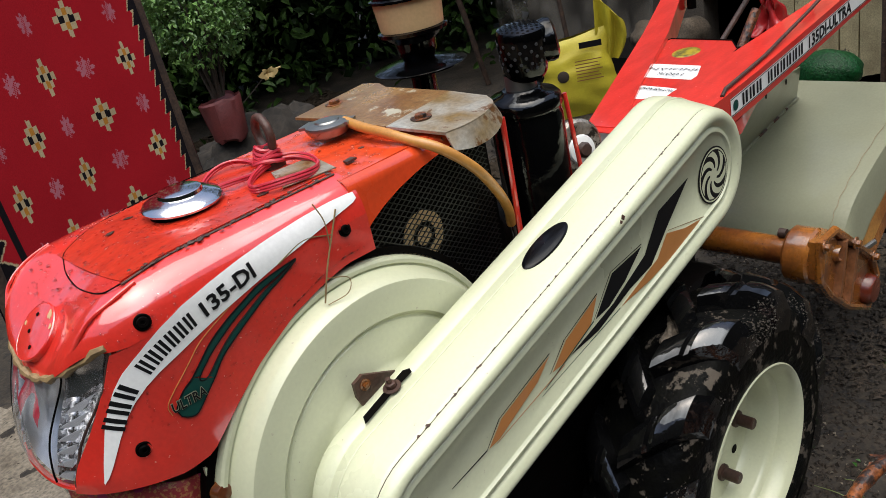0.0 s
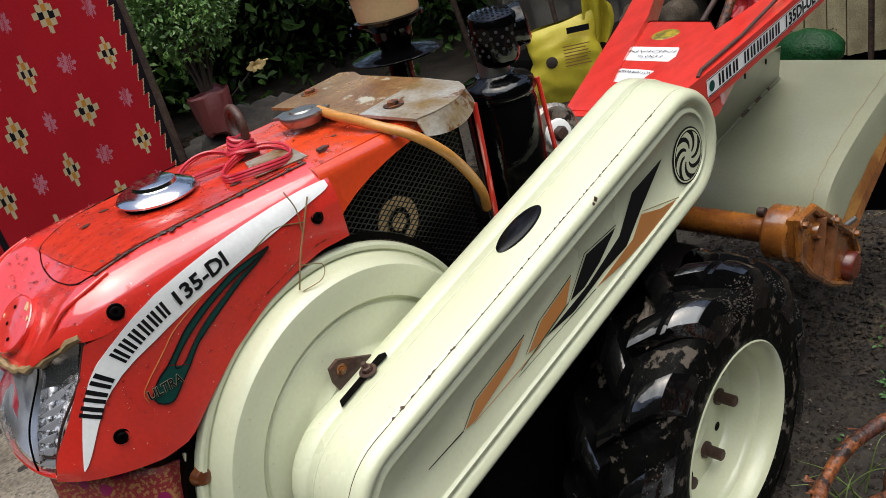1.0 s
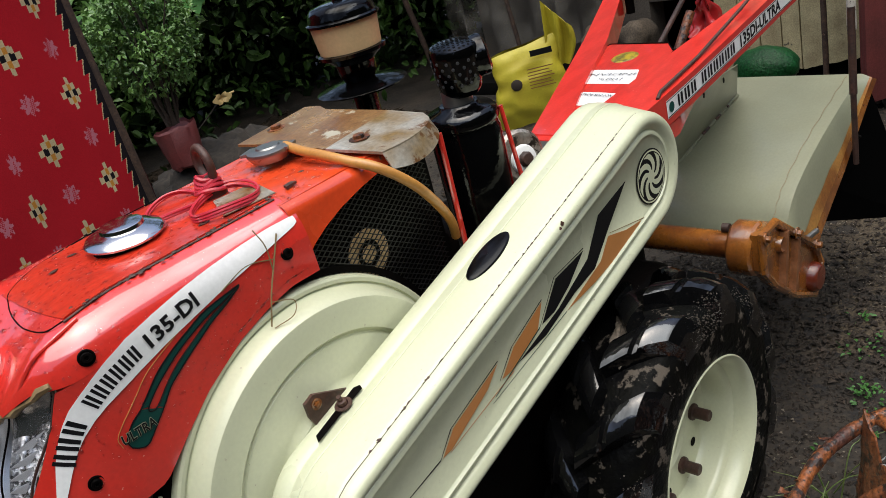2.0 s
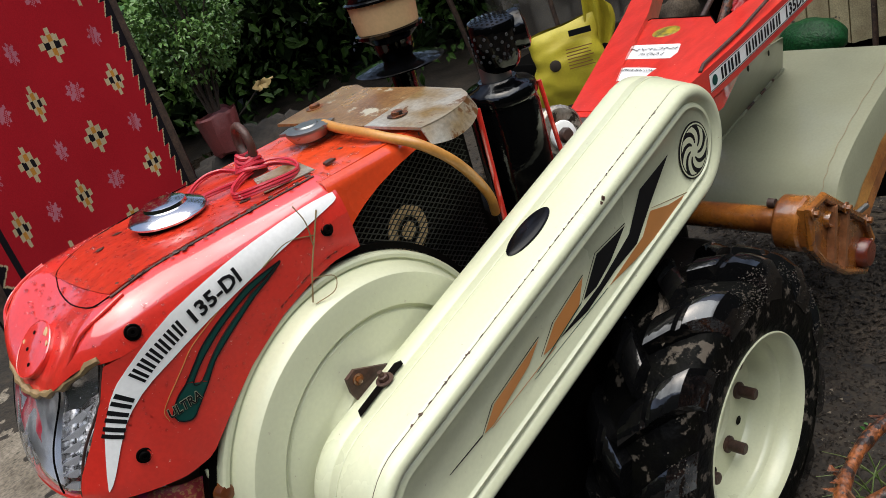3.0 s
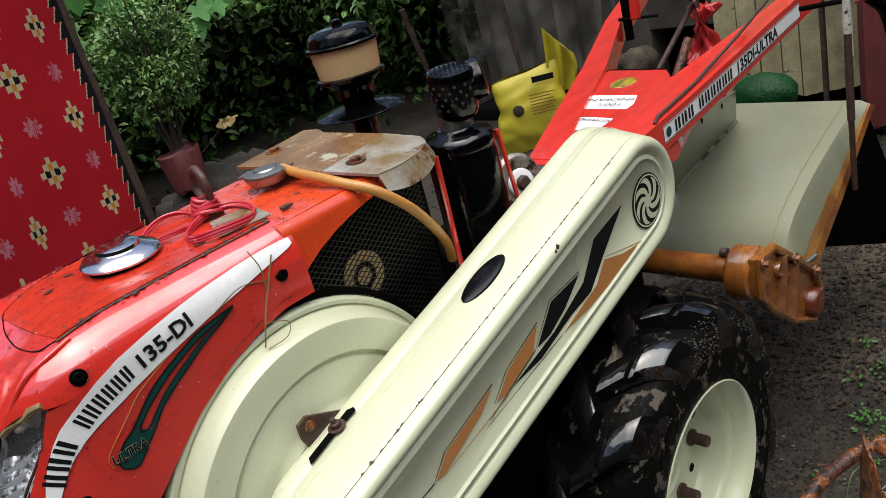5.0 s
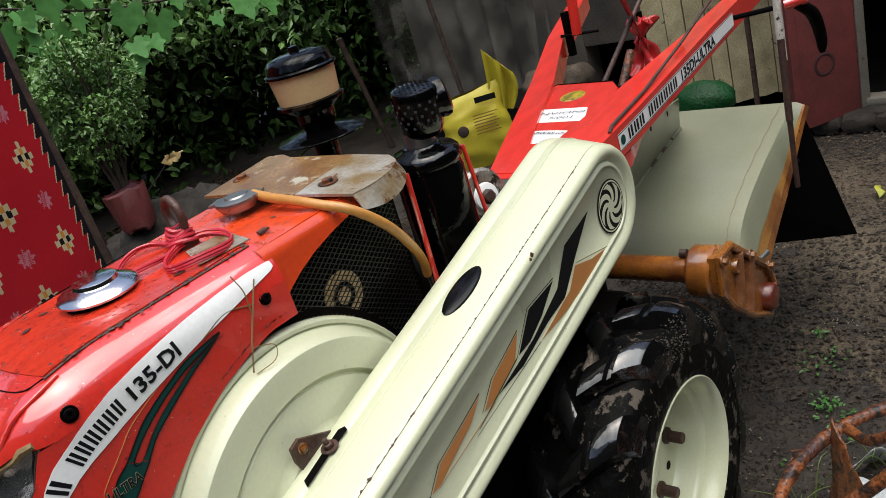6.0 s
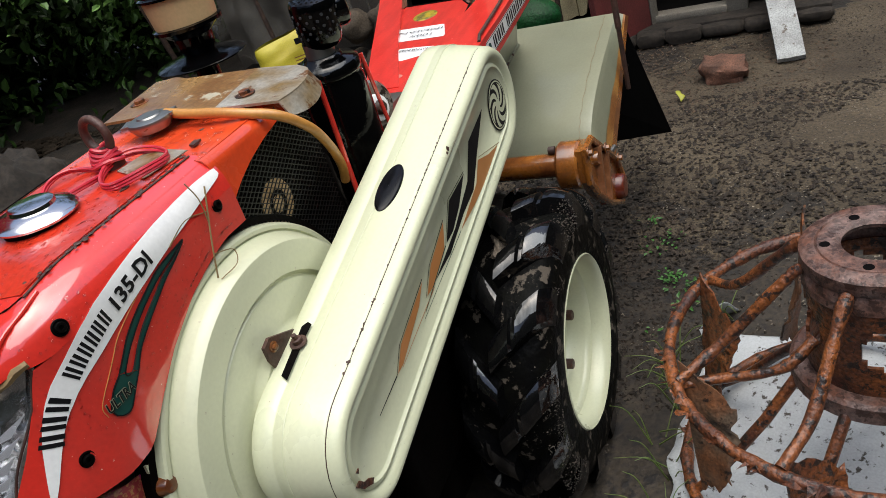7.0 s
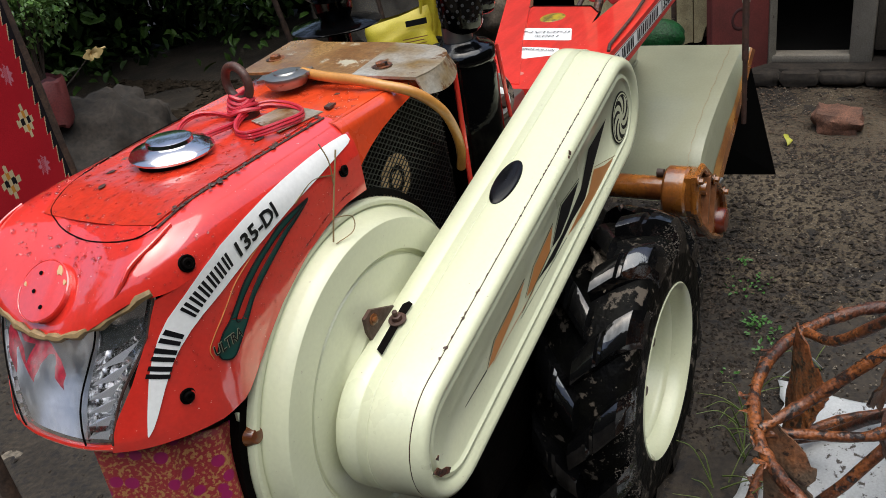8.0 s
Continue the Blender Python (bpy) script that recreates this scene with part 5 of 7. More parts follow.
# levers, cables and grips of the handle
part("clutch_cable", tube([(0.300, -0.212, 0.800), (0.323, -0.207, 0.806), (0.484, -0.205, 0.8185), (0.699, -0.205, 0.853), (0.896, -0.205, 0.892), (1.15, -0.205, 0.945)], 0.0036, 8), RUST_DARK, tiller, "brown rod run along the arm")
part("gear_lever", tube([(0.72, 0.02, 0.76), (0.98, -0.02, 0.94), (1.08, -0.03, 1.0)], 0.0065, 10), RUST_DARK, tiller, "rusty gear lever")
part("lever_knob", lathe([(0, 0.03), (0.014, 0.028), (0.019, 0.015), (0.016, 0.0), (0, 0.0)], (1.06, -0.03, 0.99), (0.6, -0.1, 0.5), 16), BLACK_SHADE, tiller)
part("short_lever", tube([(0.74, -0.03, 0.76), (0.80, -0.04, 0.83)], 0.011, 10), RUST, tiller)
part("brake_stem", merge(tube([(0.97, 0.215, 0.80), (0.97, 0.215, 0.92)], 0.012, 12), tube([(0.95, 0.23, 0.86), (1.0, 0.14, 0.85)], 0.004, 8)), BLACK_SHADE, tiller)
part("red_collar", tube([(0.97, 0.19, 0.855), (0.98, 0.19, 0.96)], 0.014, 12), RED, tiller)
part("depth_rod", merge(tube([(0.872, -0.365, 0.43), (0.868, -0.366, 0.62)], 0.0065, 10), tube([(0.868, -0.366, 0.60), (0.885, -0.362, 0.79)], 0.0085, 10)), RUST_DARK, tiller, "rusty depth-control rod")
part("depth_rod_sleeve", tube([(0.885, -0.362, 0.74), (0.905, -0.358, 0.96)], 0.0098, 12), material("peeling_white_paint", (0.62, 0.58, 0.50), 0.6, second=(0.40, 0.36, 0.30), scale=20, amount=0.8, fine=0.2, spots=(0.03, 0.02, 0.015), spot_scale=45, spot_at=0.56), tiller, "pale sleeve on the rod")
part("rod_hook", tube([(0.87, -0.366, 0.50), (0.90, -0.366, 0.485)], 0.004, 8), BLACK_SHADE, tiller)
part("rod_arm", tube([(0.895, -0.36, 0.86), (0.90, -0.26, 0.85)], 0.006, 8), BLACK_SHADE, tiller)
part("rod_grip", tube([(0.895, -0.375, 0.862), (0.91, -0.42, 0.868)], 0.013, 12), RED, tiller, "red rod grip")
part("brake_grip", tube(smooth_path([(0.90, -0.40, 0.86), (0.96, -0.415, 0.82), (0.99, -0.42, 0.76), (0.99, -0.42, 0.72)], 5), [0.011, 0.012, 0.013, 0.0135, 0.014, 0.0145, 0.0145, 0.0145, 0.014, 0.014, 0.013, 0.013, 0.012, 0.011, 0.009, 0.006], 12), BLACK_SHADE, tiller, "curved black rubber grip")

# ---- tiller: rotary parts ----
BR_UP = [(0, Vector((0.36, -0.19, 0.735))), (0.5, Vector((0.62, -0.155, 0.718))), (1, Vector((0.90, -0.095, 0.668)))]
BR_LO = [(0, Vector((0.665, -0.027, 0.5))), (0.3, Vector((0.733, -0.037, 0.52))), (0.5, Vector((0.807, -0.045, 0.537))), (0.7, Vector((0.876, -0.051, 0.551))), (1, Vector((0.96, -0.058, 0.567)))]
part("cover_bracket", sheet(lambda u, v: table(u, BR_UP).lerp(table(u, BR_LO), v), 20, 4, 0.003), GREY_GREEN, tiller, "grey-green mounting plate welded to the cover")
for p in (table(0.42, BR_UP).lerp(table(0.42, BR_LO), 0.12) + Vector((0, -0.0025, 0)), table(0.72, BR_UP).lerp(table(0.72, BR_LO), 0.14) + Vector((0, -0.0025, 0))):
    part("bracket_hole", lathe([(0, 0.001), (0.0065, 0.001), (0.0065, 0)], p, (0.2, -1, 0), 14), BLACK_SHADE, tiller)
part("bracket_weld", tube([table(k / 16, BR_LO) + Vector((-0.002, -0.002, 0.003)) for k in range(17)], [0.0055 + 0.001 * math.sin(k * 2.2) for k in range(17)], 8), GREY_GREEN, tiller, "painted weld seam")
for k0, k1 in ((0.42, 0.50), (0.60, 0.66), (0.78, 0.80)):
    part("weld_rust", tube([table(k0, BR_LO) + Vector((-0.003, -0.006, 0.006)), table(k1, BR_LO) + Vector((-0.003, -0.006, 0.006))], 0.0035, 6), RUST, tiller)
def skirt(u, v):
    p = cheek(u, -0.347)
    return p + Vector((0.02 * v, -0.006 * v, -0.022 * v * (0.5 + u)))


part("cover_skirt", sheet(skirt, len(rot) - 1, 4, 0.002), OCHRE, tiller, "rust-stained cover edge")
part("rust_edge", sheet(lambda u, v: cheek(u, lerp(-0.3475, -0.3425 + 0.0015 * noise.noise((u * 9, 1, 1)) + 0.004 * max(0.0, u - 0.25), v), 0.0014), len(rot) - 1, 4), material("rust_bleed", (0.40, 0.19, 0.045), 0.4, second=(0.20, 0.065, 0.014), scale=18, amount=1.0, fine=0.2, coat=0.2), tiller, "orange rust bleeding along the cover's edge")
part("cover_crack", tube([(p.x, -0.296 + 0.0015 * math.sin(k * 1.3), p.z + 0.0015) for k, p in enumerate(rot[1:-2])], 0.0005, 4), TAPE, tiller)
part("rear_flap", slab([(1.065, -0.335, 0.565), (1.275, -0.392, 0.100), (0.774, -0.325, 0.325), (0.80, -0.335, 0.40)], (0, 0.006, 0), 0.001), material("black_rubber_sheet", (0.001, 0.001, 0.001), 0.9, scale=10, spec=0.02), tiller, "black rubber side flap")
part("flap_hinge", tube([(1.062, -0.335, 0.571), (1.062, 0.30, 0.571)], 0.006, 10), BLACK_SHADE, tiller)

# chain case
PALE_RIB = material("worn_rib_paint", (0.30, 0.13, 0.06), 0.4, second=(0.18, 0.065, 0.022), scale=30, amount=0.9, fine=0.2, bump=0.2)
CASE = [(0.315, 0.528), (0.375, 0.528), (0.460, 0.462), (0.560, 0.385), (0.592, 0.325), (0.545, 0.270), (0.440, 0.330), (0.350, 0.405), (0.310, 0.455)]
part("chain_case", slab([(x, -0.352, z) for x, z in CASE], (0.0, -0.018, 0), 0.003), OCHRE, tiller, "rust-orange cast chain case")
part("case_rim", tube([(x, -0.374, z) for x, z in CASE], 0.0085, 8, True), OCHRE, tiller, "raised rim of the casting")
for xa, za, xb, zb in ((0.412, 0.490, 0.385, 0.385), (0.466, 0.448, 0.432, 0.345)):
    part("case_rib", slab([(xa - 0.006, -0.368, za), (xa + 0.006, -0.368, za), (xb + 0.006, -0.368, zb), (xb - 0.006, -0.368, zb)], (0, -0.016, 0), 0.003), PALE_RIB, tiller, "worn pale rib")
part("case_hole", lathe([(0.0, 0.002), (0.010, 0.002), (0.014, 0.010), (0.017, 0.0)], (0.395, -0.370, 0.470), (0, -1, 0), 16), OCHRE, tiller)
part("case_end", lathe([(0, 0.062), (0.026, 0.060), (0.031, 0.054), (0.033, 0.030), (0.042, 0.026), (0.045, 0.0), (0, 0)], (0.548, -0.330, 0.312), (0, -1, 0), 28), BRICK_RED, tiller, "brown-red bearing cap")
for x, z in ((0.318, 0.522), (0.463, 0.460), (0.562, 0.382)):
    part("case_bolt", bolt((x, -0.380, z), (0, -1, 0), 0.0072, 0.010), OCHRE, tiller)
part("flange_bolt", lathe([(0, 0), (0.009, 0), (0.009, 0.014), (0, 0.016)], (0.335, -0.305, 0.528), (0, 1, 0), 10), RUST_DARK, tiller)
part("stud", tube([(0.565, -0.360, 0.392), (0.605, -0.366, 0.392)], 0.006, 8), STEEL, tiller)

# rain on the hood and dirt along its seam
WATER = bpy.data.materials.new("rain_water")
WATER.use_nodes = True
wb = WATER.node_tree.nodes["Principled BSDF"]
wb.inputs["Transmission Weight"].default_value, wb.inputs["Roughness"].default_value, wb.inputs["IOR"].default_value = 1.0, 0.02, 1.33


def domes(count, seed, place, lo, hi, flat):
    """Small flattened domes at places (point, normal)."""
    r = random.Random(seed)
    bm = B()
    for _ in range(count):
        p, n = place(r)
        s = lerp(lo, hi, r.random() ** 3)
        a, b = frame_at(n)
        rim_v = [bm.verts.new(p + s * (a * math.cos(q) + b * math.sin(q)) * r.uniform(0.8, 1.25)) for q in [2 * math.pi * k / 7 for k in range(7)]]
        mid_v = [bm.verts.new(p.lerp(v.co, 0.62) + n * s * flat * 0.75) for v in rim_v]
        tip = bm.verts.new(p + n * s * flat)
        for k in range(7):
            bm.faces.new((rim_v[k], rim_v[(k + 1) % 7], mid_v[(k + 1) % 7], mid_v[k]))
            bm.faces.new((mid_v[k], mid_v[(k + 1) % 7], tip))
    return bm


def on_hood(r):
    x = r.uniform(-0.80, -0.47)
    y = r.uniform(-1, 1) * (hood_half(x) - 0.045)
    inner = abs(y) < 0.10 and x > -0.75
    return Vector((x, y, hood_top(x, y) + (0.0006 if inner else 0.0))), Vector((0, 0, 1))


def on_flanks(r):
    x, z = r.uniform(-0.83, -0.48), r.uniform(0.80, 0.935)
    z = max(z, hood_bottom(x) + 0.01)
    return hood_point(x, z), Vector((0, -1, 0.05)).normalized()


def on_radiator(r):
    return Vector((r.uniform(-0.47, -0.21), r.uniform(-0.125, 0.12), 0.9515))  , Vector((0, 0, 1))


part("rain_wetness", domes(1300, 2, on_hood, 0.0008, 0.0036, 0.45), WATER, tiller, "beads of rain on the hood")["kind"] = "stuff"
part("rain_wetness", domes(700, 3, on_flanks, 0.0006, 0.0022, 0.5), WATER, tiller)["kind"] = "stuff"
part("rain_wetness", domes(520, 4, on_radiator, 0.0008, 0.0030, 0.45), WATER, tiller)["kind"] = "stuff"


def on_seam(r):
    x = r.uniform(-0.74, -0.47)
    return Vector((x, -0.106 + r.gauss(0, 0.004), 0.9575)), Vector((0, 0, 1))


part("seam_dirt", domes(150, 6, on_seam, 0.0006, 0.0036, 0.4), RUST_DARK, tiller, "wet brown dirt along the hood seam", sharp=20)["kind"] = "stuff"
for x, y, s in ((-0.70, 0.03, 0.006), (-0.55, -0.075, 0.006), (-0.50, -0.088, 0.005), (-0.665, 0.055, 0.005), (-0.40, -0.085, 0.005)):
    part("rust_spot", slab([Vector((x + s * math.cos(q) * (1 + 0.5 * math.sin(2 * q + x * 99)), y + 0.7 * s * math.sin(q), 0.9590 if x < -0.47 else 0.9612)) for q in [2 * math.pi * k / 10 for k in range(10)]], (0, 0, 0.0006)), RUST_DARK, tiller, smooth=False)


# ---- things on and round the tiller ----
WIRE = material("red_plastic_wire", (0.55, 0.03, 0.05), 0.35, scale=30, coat=0.2)


def coil(cx, cy, rx, ry, turn, z, n=40, wob=0.004):
    out = []
    for k in range(n):
        a = 2 * math.pi * k / n
        x, y = rx * math.cos(a), ry * math.sin(a)
        out.append((cx + x * math.cos(turn) - y * math.sin(turn), cy + x * math.sin(turn) + y * math.cos(turn), z + wob * math.sin(2 * a + turn)))
    return out


LOOP_A, LOOP_B = 0.6, 0.75
wire = thing("wire_coil", (-0.48, 0.0, 0.96), "coiled red plastic wire tied to the lifting eye", "wire")
for cx, cy, rx, ry, tn, z in ((-0.5015, -0.0526, 0.052, 0.043, LOOP_A, 0.9615), (-0.5022, -0.0532, 0.051, 0.043, LOOP_A + 0.03, 0.9650), (-0.5005, -0.0518, 0.0525, 0.0425, LOOP_A - 0.03, 0.9685),
                              (-0.5300, 0.0290, 0.048, 0.037, LOOP_B, 0.9615), (-0.5307, 0.0284, 0.047, 0.0375, LOOP_B + 0.03, 0.9650)):
    part("loop", tube(coil(cx, cy, rx, ry, tn, z), 0.0020, 6, True), WIRE, wire)
for k in range(5):
    z = 0.970 + 0.0042 * k
    part("wrap", tube([(-0.484 + (0.020 - 0.002 * k) * math.cos(a + k), 0.004 + (0.020 - 0.002 * k) * math.sin(a + k), z + 0.003 * math.sin(2 * a + k)) for a in [2 * math.pi * q / 20 for q in range(20)]], 0.003, 6, True), WIRE, wire)

# dry grass stalk on the hood
STRAW = material("dry_grass", (0.22, 0.15, 0.06), 0.7, scale=30)
stalk = thing("grass_stalk", (-0.53, -0.17, 0.86), "dry thin grass stalk caught on the flywheel guard", "grass")
part("stem", tube(smooth_path([(-0.505, -0.148, 0.93), (-0.522, -0.152, 0.905), (-0.545, -0.158, 0.872), (-0.562, -0.160, 0.835)], 5), 0.0011, 5), STRAW, stalk)
for p in ([(-0.522, -0.152, 0.905), (-0.56, -0.150, 0.915), (-0.60, -0.152, 0.905)], [(-0.530, -0.154, 0.895), (-0.528, -0.153, 0.925), (-0.535, -0.15, 0.95)], [(-0.55, -0.159, 0.862), (-0.525, -0.166, 0.852), (-0.535, -0.172, 0.838), (-0.56, -0.162, 0.832)]):
    part("blade", tube(smooth_path(p, 5), 0.0008, 4), STRAW, stalk)

# patterned red and gold cloth hanging below the hood
BROCADE = bpy.data.materials.new("brocade")


def pattern_cloth(m, base, gold, spot):
    m.use_nodes = True
    n, l = m.node_tree.nodes, m.node_tree.links
    b = n["Principled BSDF"]
    co = n.new("ShaderNodeTexCoord")
    vo = n.new("ShaderNodeTexVoronoi")
    vo.inputs["Scale"].default_value = 44
    wa = n.new("ShaderNodeTexNoise")
    wa.inputs["Scale"].default_value, wa.inputs["Detail"].default_value = 230, 3
    for q in (vo, wa):
        l.new(co.outputs["Object"], q.inputs["Vector"])
    r1, r2 = n.new("ShaderNodeMapRange"), n.new("ShaderNodeMapRange")
    r1.inputs[1].default_value, r1.inputs[2].default_value = 0.36, 0.32
    r2.inputs[1].default_value, r2.inputs[2].default_value = 0.50, 0.60
    l.new(vo.outputs["Distance"], r1.inputs[0])
    l.new(wa.outputs["Fac"], r2.inputs[0])
    m1, m2 = n.new("ShaderNodeMix"), n.new("ShaderNodeMix")
    m1.data_type = m2.data_type = "RGBA"
    m1.inputs["A"].default_value, m1.inputs["B"].default_value = (*base, 1), (*gold, 1)
    l.new(r2.outputs[0], m1.inputs["Factor"])
    l.new(m1.outputs["Result"], m2.inputs["A"])
    m2.inputs["B"].default_value = (*spot, 1)
    l.new(r1.outputs[0], m2.inputs["Factor"])
    l.new(m2.outputs["Result"], b.inputs["Base Color"])
    b.inputs["Roughness"].default_value = 0.5


pattern_cloth(BROCADE, (0.30, 0.030, 0.035), (0.42, 0.20, 0.07), (0.30, 0.012, 0.09))


def drape(u, v):
    x, y = lerp(-0.872, -0.735, u), table(u, [(0, -0.045), (0.25, -0.095), (0.6, -0.122), (1, -0.128)])
    fold = 0.012 * math.sin(u * 17 + 1.5 * v) * (0.3 + 0.7 * v)
    return (x - 0.02 * v - fold * 0.5, y - 0.012 * v + fold, lerp(0.752 - 0.05 * u, 0.33 + 0.03 * math.sin(u * 7), v))


rag = part("cloth_apron", sheet(drape, 30, 24, 0.0015), BROCADE, None, sharp=180)
tagged(rag, "red and gold flowered brocade cloth hanging below the hood", "cloth")

# green sack behind the rotary cover
GREEN = material("green_net", (0.004, 0.055, 0.012), 0.5, second=(0.002, 0.025, 0.006), scale=20, fine=0.5, fine_scale=160, bump=0.8, bump_scale=120, spec=0.25)
bm = B()
bmesh.ops.create_uvsphere(bm, u_segments=36, v_segments=18, radius=1)
for v in bm.verts:
    k = 1 + 0.06 * noise.noise(v.co * 2.2) + 0.02 * noise.noise(v.co * 9)
    v.co = Vector((1.145 + 0.07 * v.co.x * k, -0.06 + 0.088 * v.co.y * k, 0.578 + 0.058 * max(v.co.z, -0.35) * k))
tagged(part("green_net", bm, GREEN, None, sharp=180), "dark green bundled net resting on the rotary cover", "net")

# ---- cage wheel on a white sack ----
PADDLE = material("grey_rust_plate", (0.11, 0.075, 0.05), 0.5, second=(0.20, 0.065, 0.018), scale=14, amount=1.0, fine=0.4, bump=0.7, bump_scale=90, spots=(0.03, 0.017, 0.012), spot_scale=36, spot_at=0.58)
cage = thing("cage_wheel", (-0.03, -0.885, 0.02), "rusty iron cage wheel lying on a white plastic sack", "cage wheel")
CW = Vector((-0.038, -0.892, 0))


def ring_at(r, z, n=72, tilt=0.0):
    return [(CW.x + r * math.cos(2 * math.pi * k / n), CW.y + r * math.sin(2 * math.pi * k / n), z + tilt * math.cos(2 * math.pi * k / n) + 0.003 * noise.noise((k * 0.7, z, 1))) for k in range(n)]


def rough_tube(pts, r, seg=10, closed=False):
    rs = [r * (1 + 0.24 * noise.noise(Vector(p) * 40) + 0.20 * noise.noise(Vector(p) * 130)) for p in pts]
    return tube(pts, rs, seg, closed)


part("upper_ring", rough_tube(ring_at(0.330, 0.312, 120, 0.006), 0.0112, 12, True), RUST, cage, "flaking rusty tube ring")
part("lower_ring", rough_tube(ring_at(0.330, 0.050, 120), 0.0112, 12, True), RUST, cage, "flaking rusty tube ring")
part("hub_top", lathe([(0.052, 0.500), (0.050, 0.503), (0.054, 0.506), (0.084, 0.506), (0.086, 0.5035), (0.088, 0.506), (0.104, 0.505), (0.111, 0.499), (0.111, 0.480), (0.107, 0.474), (0.110, 0.466), (0.110, 0.442), (0.104, 0.440), (0.103, 0.494), (0.052, 0.496)], CW, seg=64, closed=True), HUBRUST, cage, "rust-mottled hub plate with a round hole")


def build_drum():
    """A tube wall with four wide oval windows."""
    bm = B()
    nu, nv = 88, 14
    g = [[bm.verts.new((CW.x + 0.107 * math.cos(2 * math.pi * i / nu), CW.y + 0.107 * math.sin(2 * math.pi * i / nu), lerp(0.445, 0.285, j / nv))) for j in range(nv + 1)] for i in range(nu)]
    for i in range(nu):
        for j in range(nv):
            a = (i + 0.5) / nu * 4 - 0.12
            da, dz = (a - round(a)) * math.pi / 2 * 0.107, lerp(0.445, 0.285, (j + 0.5) / nv) - 0.375
            if (da / 0.052) ** 2 + (dz / 0.042) ** 2 > 1:
                k = (i + 1) % nu
                bm.faces.new((g[i][j], g[k][j], g[k][j + 1], g[i][j + 1]))
    bmesh.ops.delete(bm, geom=[v for v in bm.verts if not v.link_faces], context="VERTS")
    bmesh.ops.recalc_face_normals(bm, faces=bm.faces)
    bmesh.ops.solidify(bm, geom=bm.faces[:], thickness=0.006)
    part("hub_drum", bm, RUST, cage, "rusty hub drum with oval windows")


build_drum()
part("hub_flange", lathe([(0.095, 0.285), (0.128, 0.287), (0.135, 0.281), (0.136, 0.255), (0.130, 0.248), (0.095, 0.25)], CW, seg=56, closed=True), HUBRUST, cage, "lower hub flange")
for k in range(5):
    a = 2 * math.pi * k / 5 + 0.4
    part("hub_hole", lathe([(0, 0.0015), (0.0075, 0.0012), (0.0085, 0)], CW + Vector((0.073 * math.cos(a), 0.073 * math.sin(a), 0.5055)), (0, 0, 1), 14), BLACK_SHADE, cage)
for k in range(8):
    a = 2 * math.pi * k / 8 + 0.295 + 0.10 * math.sin(k * 2.9)
    d, e = Vector((math.cos(a), math.sin(a), 0)), Vector((math.cos(a + 0.12 * math.sin(k * 4.1)), math.sin(a + 0.12 * math.sin(k * 4.1)), 0))
    top = CW + d * 0.118 + Vector((0, 0, 0.476))
    part("spoke", rough_tube(smooth_path([top, CW + d * 0.16 + Vector((0, 0, 0.435)), CW + d * 0.245 + Vector((0, 0, 0.35)), CW + e * 0.325 + Vector((0, 0, 0.316))], 7), 0.0100), RUST, cage)
    part("spoke_end", lathe([(0, 0.006), (0.007, 0.004), (0.0100, 0.0), (0.0095, -0.006), (0, -0.008)], top, top - CW - d * 0.02 - Vector((0, 0, 0.44)), 10), RUST, cage, "pale cut spoke end")
    part("spoke", rough_tube([CW + d * 0.125 + Vector((0, 0, 0.262)), CW + e * 0.19 + Vector((0, 0, 0.19)), CW + e * 0.27 + Vector((0, 0, 0.10)), CW + e * 0.322 + Vector((0, 0, 0.055))], 0.0095), RUST, cage)
for k in range(4):
    a = math.pi * k / 2 + 0.55
    d, e = Vector((math.cos(a), math.sin(a), 0)), Vector((math.cos(a - 0.2), math.sin(a - 0.2), 0))
    part("strut", rough_tube(smooth_path([CW + d * 0.108 + Vector((0, 0, 0.36)), CW + d * 0.17 + Vector((0, 0, 0.325)), CW + e * 0.26 + Vector((0, 0, 0.300)), CW + e * 0.325 + Vector((0, 0, 0.305))], 7), 0.0090), RUST, cage, "bent rusty strut")
for k in range(8):
    a = 2 * math.pi * k / 8 + 0.384
    d, tn = Vector((math.cos(a), math.sin(a), 0)), Vector((-math.sin(a), math.cos(a), 0))
    w = 0.085 + 0.012 * math.sin(k * 2.3)
    rise = 0.085 if k == 0 else 0.028 + 0.02 * math.sin(k * 1.3)
    nu, nv = 9, 14

    def plate(u, v):
        far = (w * (1 - 0.45 * v) + 0.014 * noise.noise((v * 6, k * 3, 2)))
        p = CW + d * (0.318 - far * u) + tn * (0.050 * u + 0.035 * v - 0.02)
        dent = 0.009 * noise.noise((u * 4 + k, v * 5, 3)) + 0.004 * noise.noise((u * 11 + k, v * 14, 3))
        return p + tn * dent + Vector((0, 0, lerp(0.310 + rise * (1 - u) - 0.05 * u + 0.030 * noise.noise((u * 5, k, 1)), 0.075 + 0.05 * u + 0.03 * noise.noise((u * 6, k, 7)), v)))
    part("paddle", sheet(plate, nu, nv, 0.004), RUST if k % 2 else PADDLE, cage, "thin rusted paddle plate", sharp=60)
